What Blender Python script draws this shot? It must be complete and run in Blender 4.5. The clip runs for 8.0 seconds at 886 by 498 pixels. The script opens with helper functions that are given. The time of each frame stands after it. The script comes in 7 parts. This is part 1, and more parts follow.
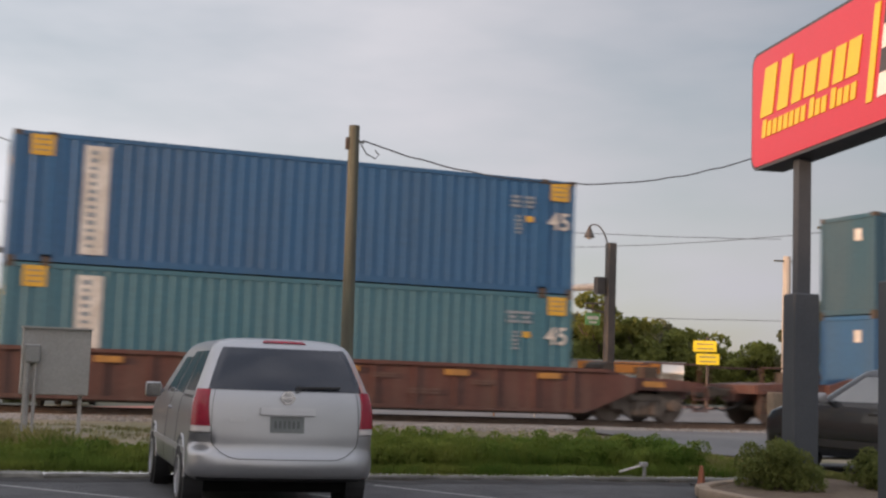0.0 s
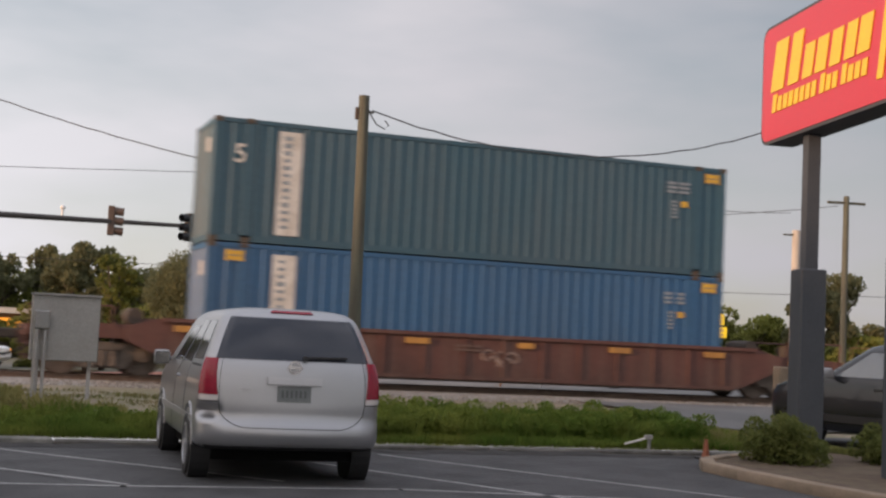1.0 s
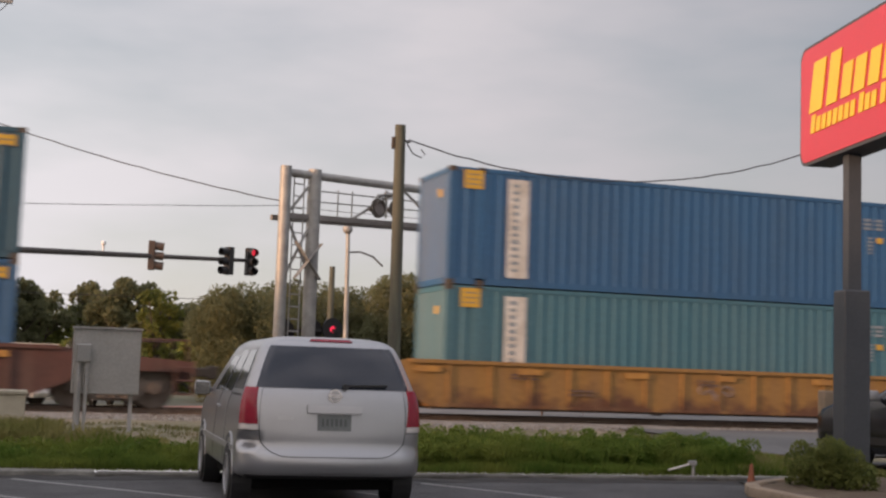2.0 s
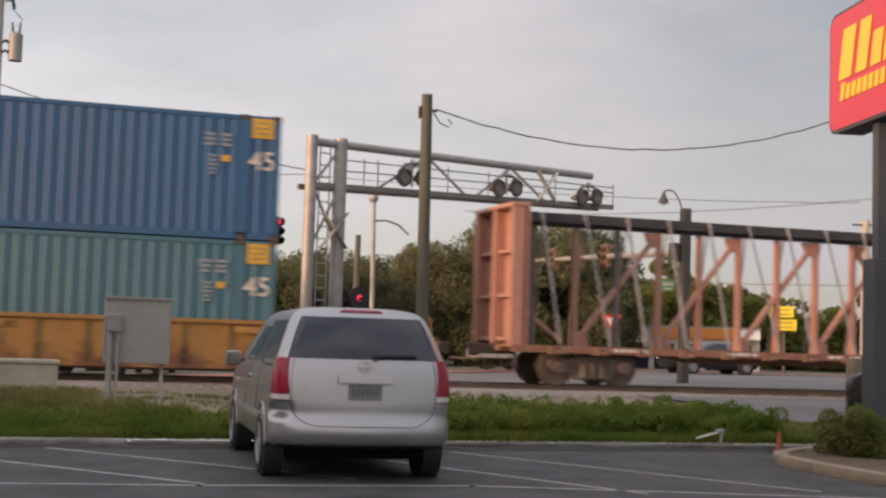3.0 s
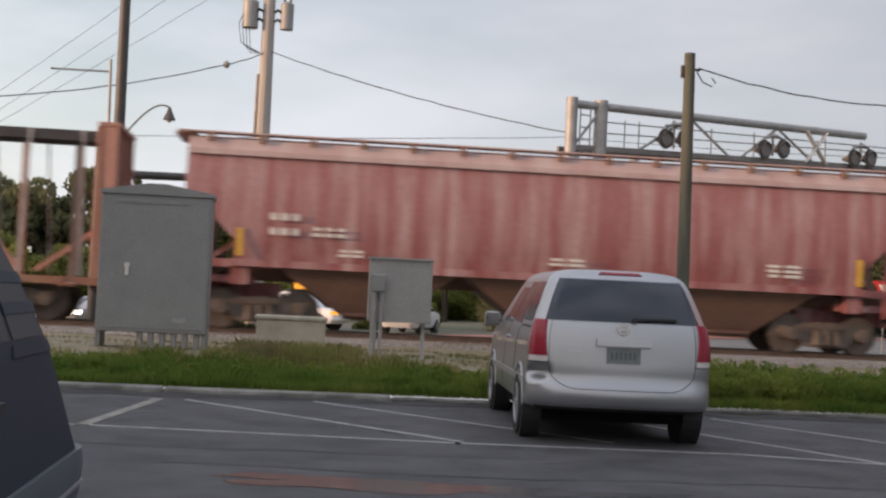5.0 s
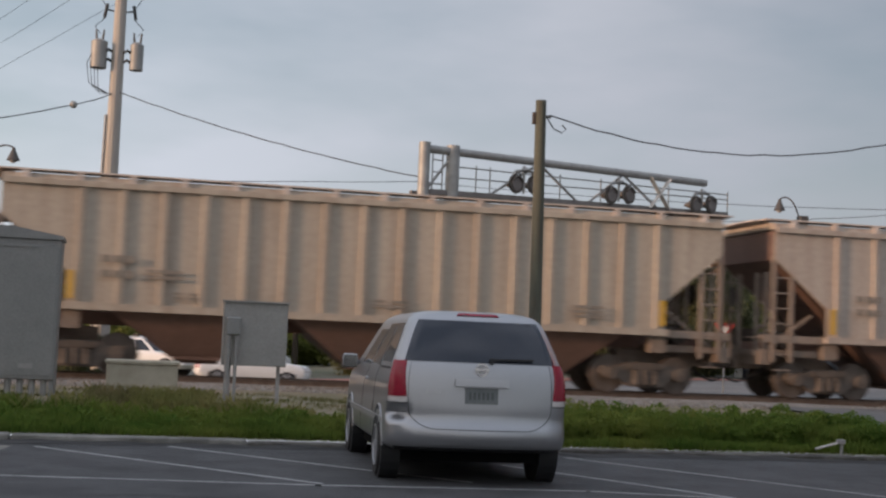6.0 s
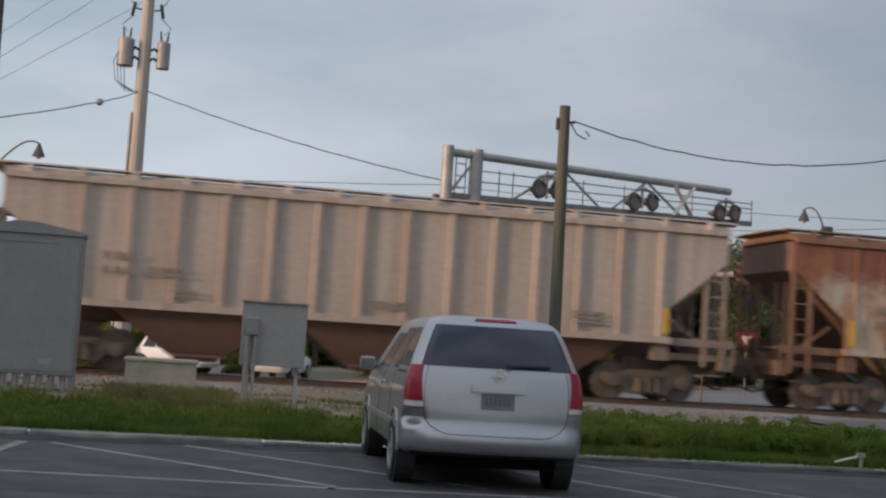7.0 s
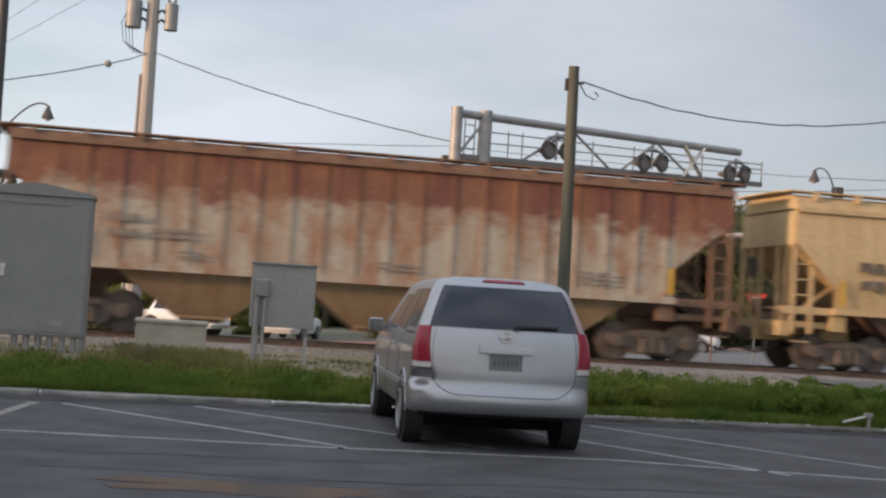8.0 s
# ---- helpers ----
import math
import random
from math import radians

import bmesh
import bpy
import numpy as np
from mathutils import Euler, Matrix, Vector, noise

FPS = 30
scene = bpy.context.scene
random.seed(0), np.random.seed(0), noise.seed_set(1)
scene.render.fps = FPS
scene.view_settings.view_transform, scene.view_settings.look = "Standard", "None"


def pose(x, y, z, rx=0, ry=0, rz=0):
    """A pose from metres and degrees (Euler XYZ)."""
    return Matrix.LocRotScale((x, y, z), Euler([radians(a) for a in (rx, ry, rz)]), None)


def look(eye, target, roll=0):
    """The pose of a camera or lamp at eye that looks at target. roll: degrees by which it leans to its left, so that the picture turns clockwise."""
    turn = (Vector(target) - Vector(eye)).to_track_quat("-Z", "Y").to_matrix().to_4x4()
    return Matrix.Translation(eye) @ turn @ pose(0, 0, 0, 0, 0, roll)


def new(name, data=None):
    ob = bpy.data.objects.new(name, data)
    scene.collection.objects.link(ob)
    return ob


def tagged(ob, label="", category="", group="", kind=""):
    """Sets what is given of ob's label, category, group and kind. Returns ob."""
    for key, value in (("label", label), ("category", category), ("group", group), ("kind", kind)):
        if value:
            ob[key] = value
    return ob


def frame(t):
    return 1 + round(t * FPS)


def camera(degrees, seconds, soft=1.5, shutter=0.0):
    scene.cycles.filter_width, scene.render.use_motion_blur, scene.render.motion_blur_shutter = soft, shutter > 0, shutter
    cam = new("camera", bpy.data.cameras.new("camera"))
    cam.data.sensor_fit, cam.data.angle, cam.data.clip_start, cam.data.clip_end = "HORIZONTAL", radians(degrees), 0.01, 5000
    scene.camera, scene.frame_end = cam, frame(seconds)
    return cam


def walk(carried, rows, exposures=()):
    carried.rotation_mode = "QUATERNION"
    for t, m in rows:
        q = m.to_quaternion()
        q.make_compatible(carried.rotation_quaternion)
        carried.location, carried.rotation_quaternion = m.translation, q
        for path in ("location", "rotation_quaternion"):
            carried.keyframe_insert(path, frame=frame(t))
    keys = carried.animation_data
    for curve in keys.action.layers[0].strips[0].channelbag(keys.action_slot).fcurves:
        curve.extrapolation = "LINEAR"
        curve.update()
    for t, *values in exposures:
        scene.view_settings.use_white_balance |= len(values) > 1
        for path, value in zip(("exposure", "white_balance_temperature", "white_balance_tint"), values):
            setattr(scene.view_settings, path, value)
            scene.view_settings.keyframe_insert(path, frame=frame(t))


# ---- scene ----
cam = camera(37.46, 8.0, soft=2.4, shutter=0.28)
PATH = [
    (0.0, pose(0.044, 0.027, 1.456, 95.663, -2.057, -20.900)),
    (0.5, pose(0.051, -0.008, 1.443, 95.518, -2.660, -21.305)),
    (1.0, pose(0.040, -0.021, 1.483, 94.307, -2.733, -20.556)),
    (1.5, pose(-0.012, -0.032, 1.492, 95.846, -2.923, -20.103)),
    (1.7, pose(0.065, 0.018, 1.429, 95.793, -2.020, -19.034)),
    (2.8, pose(0.043, 0.019, 1.462, 94.479, -2.079, -18.335)),
    (3.0, pose(-0.003, -0.018, 1.465, 94.118, -1.800, -17.692)),
    (3.5, pose(-0.014, 0.019, 1.450, 94.236, -2.617, -10.895)),
    (4.0, pose(-0.026, -0.037, 1.446, 95.056, -1.743, -8.691)),
    (4.2, pose(-0.022, -0.032, 1.447, 94.482, -1.834, -7.925)),
    (5.3, pose(0.037, 0.072, 1.455, 91.821, -2.836, -6.255)),
    (5.5, pose(-0.011, 0.055, 1.454, 92.580, -2.899, -7.441)),
    (6.0, pose(-0.091, -0.031, 1.418, 94.298, -2.411, -12.955)),
    (6.5, pose(0.000, -0.011, 1.442, 94.223, -2.147, -10.884)),
    (7.0, pose(-0.044, 0.005, 1.438, 94.389, -3.603, -12.035)),
    (7.5, pose(-0.032, -0.014, 1.436, 92.943, -3.273, -11.192)),
    (8.0, pose(-0.024, -0.012, 1.436, 92.673, -3.525, -11.591)),
]
EXPOSURES = ((0.0, 0.48, 6500, 11), (0.5, 0.28, 6650, 13), (1.0, 0.44, 6600, 12), (1.5, 0.4, 6700, 14), (3.0, 0.5, 6850, 14), (3.5, 0.18, 6600, 12),
             (4.0, 0.0, 6500, 11), (4.2, 0.0, 6500, 11), (5.3, 0.58, 6250, 10), (5.5, 0.58, 6200, 10), (6.0, 0.15, 6050, 8), (6.5, 0.2, 5980, 7),
             (7.0, 0.11, 5920, 7), (7.5, 0.29, 6040, 7), (8.0, 0.48, 6080, 7))
walk(cam, PATH, exposures=EXPOSURES)

# ---- light ----
SUN_EL, SUN_AZ = 8.0, 256.0          # low evening sun, degrees; azimuth clockwise from +y


def build_world():
    w = bpy.data.worlds.new("evening_sky")
    w.use_nodes = True
    nt = w.node_tree
    nt.nodes.clear()
    out = nt.nodes.new("ShaderNodeOutputWorld")
    bg = nt.nodes.new("ShaderNodeBackground")
    sky = nt.nodes.new("ShaderNodeTexSky")
    sky.sky_type = "NISHITA"
    sky.sun_disc = False
    sky.sun_elevation = radians(SUN_EL)
    sky.sun_rotation = radians(SUN_AZ)
    co = nt.nodes.new("ShaderNodeTexCoord")
    mp = nt.nodes.new("ShaderNodeMapping")
    mp.inputs["Scale"].default_value = (1.0, 1.0, 3.2)
    mp.inputs["Rotation"].default_value = (0.25, 0.3, 0.4)
    n1 = nt.nodes.new("ShaderNodeTexNoise")
    n1.inputs["Scale"].default_value = 2.3
    n1.inputs["Detail"].default_value = 5
    n1.inputs["Roughness"].default_value = 0.5
    ramp = nt.nodes.new("ShaderNodeValToRGB")
    ramp.color_ramp.elements[0].position = 0.37
    ramp.color_ramp.elements[0].color = (0.45, 0.45, 0.45, 1)
    ramp.color_ramp.elements[1].position = 0.62
    ramp.color_ramp.elements[1].color = (0.97, 0.97, 0.97, 1)
    cloud = nt.nodes.new("ShaderNodeMixRGB")
    n2 = nt.nodes.new("ShaderNodeTexNoise")
    n2.inputs["Scale"].default_value = 1.4
    n2.inputs["Detail"].default_value = 4
    cloud.inputs[1].default_value = (4.35, 4.4, 4.75, 1)
    cloud.inputs[2].default_value = (5.5, 5.35, 5.55, 1)
    mix = nt.nodes.new("ShaderNodeMixRGB")
    L = nt.links.new
    L(co.outputs["Generated"], mp.inputs["Vector"])
    L(mp.outputs["Vector"], n1.inputs["Vector"])
    L(mp.outputs["Vector"], n2.inputs["Vector"])
    L(n1.outputs["Fac"], ramp.inputs["Fac"])
    L(n2.outputs["Fac"], cloud.inputs["Fac"])
    L(ramp.outputs["Color"], mix.inputs["Fac"])
    L(sky.outputs["Color"], mix.inputs[1])
    L(cloud.outputs["Color"], mix.inputs[2])
    # the overcast is brightest round the low sun, greyer away from it, and lighter overhead
    sep = nt.nodes.new("ShaderNodeSeparateXYZ")
    L(co.outputs["Generated"], sep.inputs[0])
    dot = nt.nodes.new("ShaderNodeVectorMath")
    dot.operation = "DOT_PRODUCT"
    L(co.outputs["Generated"], dot.inputs[0])
    dot.inputs[1].default_value = (math.sin(radians(SUN_AZ)), math.cos(radians(SUN_AZ)), 0)
    last = None
    for lo, hi, colour, src in ((-0.925, -0.01, (1.36, 1.38, 1.38, 1), dot.outputs["Value"]), (-0.18, 0.88, (2.2, 1.95, 1.75, 1), dot.outputs["Value"]),
                                (0.32, 0.95, (1.9, 1.95, 2.05, 1), sep.outputs["Z"])):
        side = nt.nodes.new("ShaderNodeMapRange")
        side.inputs["From Min"].default_value = lo
        side.inputs["From Max"].default_value = hi
        L(src, side.inputs["Value"])
        tone = nt.nodes.new("ShaderNodeMixRGB")
        L(side.outputs["Result"], tone.inputs["Fac"])
        if last is None:
            tone.inputs[1].default_value = (0.63, 0.625, 0.65, 1)
        else:
            L(last, tone.inputs[1])
        tone.inputs[2].default_value = colour
        last = tone.outputs["Color"]
    mul = nt.nodes.new("ShaderNodeMixRGB")
    mul.blend_type = "MULTIPLY"
    mul.inputs[0].default_value = 1.0
    L(mix.outputs["Color"], mul.inputs[1])
    L(last, mul.inputs[2])
    L(mul.outputs["Color"], bg.inputs["Color"])
    bg.inputs["Strength"].default_value = 0.1
    L(bg.outputs["Background"], out.inputs["Surface"])
    scene.world = w


build_world()
sun = new("sun", bpy.data.lights.new("sun", "SUN"))
sun.data.energy, sun.data.angle, sun.data.color = 3.1, radians(4), (1.0, 0.60, 0.36)
_a, _e = radians(SUN_AZ), radians(SUN_EL)
SUN_FROM = Vector((math.sin(_a) * math.cos(_e), math.cos(_a) * math.cos(_e), math.sin(_e)))
sun.matrix_world = look(SUN_FROM * 50, (0, 0, 0))


# ---- materials ----
def material(name, color, color2=None, rough=0.6, metal=0.0, scale=4.0, amount=0.5, bump=0.0, fine=60.0,
             stretch=(1, 1, 1), contrast=(0.35, 0.65), obj=True, spec=0.5, coat=0.0, vary=0.0):
    m = bpy.data.materials.new(name)
    m.use_nodes = True
    nt = m.node_tree
    b = nt.nodes["Principled BSDF"]
    L = nt.links.new
    co = nt.nodes.new("ShaderNodeTexCoord")
    mp = nt.nodes.new("ShaderNodeMapping")
    mp.inputs["Scale"].default_value = stretch
    L(co.outputs["Object"], mp.inputs["Vector"])
    n1 = nt.nodes.new("ShaderNodeTexNoise")
    n1.inputs["Scale"].default_value = scale
    n1.inputs["Detail"].default_value = 6
    n1.inputs["Roughness"].default_value = 0.6
    L(mp.outputs["Vector"], n1.inputs["Vector"])
    r = nt.nodes.new("ShaderNodeValToRGB")
    c2 = color2 if color2 else tuple(c * 0.7 for c in color)
    r.color_ramp.elements[0].position, r.color_ramp.elements[1].position = contrast
    r.color_ramp.elements[0].color = (*color, 1)
    r.color_ramp.elements[1].color = (*[a + (c - a) * amount for a, c in zip(color, c2)], 1)
    L(n1.outputs["Fac"], r.inputs["Fac"])
    n2 = nt.nodes.new("ShaderNodeTexNoise")
    n2.inputs["Scale"].default_value = fine
    n2.inputs["Detail"].default_value = 3
    L(co.outputs["Object"], n2.inputs["Vector"])
    fm = nt.nodes.new("ShaderNodeMapRange")
    fm.inputs["To Min"].default_value = 0.78
    fm.inputs["To Max"].default_value = 1.22
    L(n2.outputs["Fac"], fm.inputs["Value"])
    mul = nt.nodes.new("ShaderNodeMixRGB")
    mul.blend_type = "MULTIPLY"
    mul.inputs[0].default_value = 1.0
    L(r.outputs["Color"], mul.inputs[1])
    last = fm.outputs["Result"]
    if vary:
        oi = nt.nodes.new("ShaderNodeObjectInfo")
        vr = nt.nodes.new("ShaderNodeMapRange")
        vr.inputs["To Min"].default_value = 1 - vary
        vr.inputs["To Max"].default_value = 1 + vary
        L(oi.outputs["Random"], vr.inputs["Value"])
        mm = nt.nodes.new("ShaderNodeMath")
        mm.operation = "MULTIPLY"
        L(last, mm.inputs[0])
        L(vr.outputs["Result"], mm.inputs[1])
        last = mm.outputs[0]
    L(last, mul.inputs[2])
    L(mul.outputs["Color"], b.inputs["Base Color"])
    b.inputs["Roughness"].default_value = rough
    b.inputs["Metallic"].default_value = metal
    b.inputs["Specular IOR Level"].default_value = spec
    b.inputs["Coat Weight"].default_value = coat
    if bump:
        bp = nt.nodes.new("ShaderNodeBump")
        bp.inputs["Strength"].default_value = bump
        bp.inputs["Distance"].default_value = 0.02
        L(n2.outputs["Fac"], bp.inputs["Height"])
        L(bp.outputs["Normal"], b.inputs["Normal"])
    return m


def layered(name, low, high, z0, z1, streak, rough=0.75, amount=0.6, scale=1.2, third=None):
    """Paint worn in streaks: two colours that meet raggedly between two heights, with vertical streaks and, if asked for, blotches of other colours."""
    m = bpy.data.materials.new(name)
    m.use_nodes = True
    nt = m.node_tree
    b = nt.nodes["Principled BSDF"]
    L = nt.links.new
    co = nt.nodes.new("ShaderNodeTexCoord")
    sep = nt.nodes.new("ShaderNodeSeparateXYZ")
    L(co.outputs["Object"], sep.inputs[0])
    n = nt.nodes.new("ShaderNodeTexNoise")
    n.inputs["Scale"].default_value = scale
    n.inputs["Detail"].default_value = 7
    n.inputs["Roughness"].default_value = 0.65
    L(co.outputs["Object"], n.inputs["Vector"])
    ad = nt.nodes.new("ShaderNodeMath")
    ad.operation = "MULTIPLY_ADD"
    L(n.outputs["Fac"], ad.inputs[0])
    ad.inputs[1].default_value = 2.4
    L(sep.outputs["Z"], ad.inputs[2])
    mr = nt.nodes.new("ShaderNodeMapRange")
    mr.inputs["From Min"].default_value = z0 + 1.2
    mr.inputs["From Max"].default_value = z1 + 1.2
    L(ad.outputs[0], mr.inputs["Value"])
    mx = nt.nodes.new("ShaderNodeMixRGB")
    L(mr.outputs["Result"], mx.inputs[0])
    mx.inputs[1].default_value = (*low, 1)
    mx.inputs[2].default_value = (*high, 1)
    mp = nt.nodes.new("ShaderNodeMapping")
    mp.inputs["Scale"].default_value = (2.2, 2.2, 0.16)
    L(co.outputs["Object"], mp.inputs["Vector"])
    n2 = nt.nodes.new("ShaderNodeTexNoise")
    n2.inputs["Scale"].default_value = 1.6
    n2.inputs["Detail"].default_value = 6
    L(mp.outputs["Vector"], n2.inputs["Vector"])
    rp = nt.nodes.new("ShaderNodeMapRange")
    rp.inputs["From Min"].default_value = 0.42
    rp.inputs["From Max"].default_value = 0.72
    rp.inputs["To Max"].default_value = amount
    L(n2.outputs["Fac"], rp.inputs["Value"])
    mx2 = nt.nodes.new("ShaderNodeMixRGB")
    L(rp.outputs["Result"], mx2.inputs[0])
    L(mx.outputs["Color"], mx2.inputs[1])
    mx2.inputs[2].default_value = (*streak, 1)
    n3 = nt.nodes.new("ShaderNodeTexNoise")
    n3.inputs["Scale"].default_value = 9
    n3.inputs["Detail"].default_value = 5
    L(co.outputs["Object"], n3.inputs["Vector"])
    fr = nt.nodes.new("ShaderNodeMapRange")
    fr.inputs["To Min"].default_value = 0.75
    fr.inputs["To Max"].default_value = 1.2
    L(n3.outputs["Fac"], fr.inputs["Value"])
    if third:
        mp4 = nt.nodes.new("ShaderNodeMapping")
        mp4.inputs["Scale"].default_value = (1.5, 1.5, 0.8)
        mp4.inputs["Location"].default_value = (3.1, 0.7, 5.2)
        L(co.outputs["Object"], mp4.inputs["Vector"])
        n4 = nt.nodes.new("ShaderNodeTexNoise")
        n4.inputs["Scale"].default_value = 1.1
        n4.inputs["Detail"].default_value = 9
        n4.inputs["Roughness"].default_value = 0.7
        L(mp4.outputs["Vector"], n4.inputs["Vector"])
        r4 = nt.nodes.new("ShaderNodeMapRange")
        r4.inputs["From Min"].default_value = 0.47
        r4.inputs["From Max"].default_value = 0.62
        r4.inputs["To Max"].default_value = 0.82
        L(n4.outputs["Fac"], r4.inputs["Value"])
        mx4 = nt.nodes.new("ShaderNodeMixRGB")
        L(r4.outputs["Result"], mx4.inputs[0])
        L(mx2.outputs["Color"], mx4.inputs[1])
        mx4.inputs[2].default_value = (*third, 1)
        mx2 = mx4
    mu = nt.nodes.new("ShaderNodeMixRGB")
    mu.blend_type = "MULTIPLY"
    mu.inputs[0].default_value = 1
    L(mx2.outputs["Color"], mu.inputs[1])
    L(fr.outputs["Result"], mu.inputs[2])
    L(mu.outputs["Color"], b.inputs["Base Color"])
    b.inputs["Roughness"].default_value = rough
    return m


def leaf_material(name, a, b, scale=1.0, vary=0.0):
    """Foliage: two greens in patches, and light that shines through the leaves."""
    m = material(name, a, b, 0.75, scale=scale, amount=1.0, fine=3, vary=vary, spec=0.15)
    nt = m.node_tree
    p = nt.nodes["Principled BSDF"]
    out = nt.nodes["Material Output"]
    tr = nt.nodes.new("ShaderNodeBsdfTranslucent")
    mx = nt.nodes.new("ShaderNodeMixShader")
    mx.inputs[0].default_value = 0.5
    nt.links.new(p.inputs["Base Color"].links[0].from_socket, tr.inputs["Color"])
    nt.links.new(p.outputs[0], mx.inputs[1])
    nt.links.new(tr.outputs[0], mx.inputs[2])
    nt.links.new(mx.outputs[0], out.inputs["Surface"])
    return m


def glow(name, color, strength):
    m = bpy.data.materials.new(name)
    m.use_nodes = True
    b = m.node_tree.nodes["Principled BSDF"]
    b.inputs["Base Color"].default_value = (*color, 1)
    b.inputs["Emission Color"].default_value = (*color, 1)
    b.inputs["Emission Strength"].default_value = strength
    b.inputs["Roughness"].default_value = 0.3
    return m


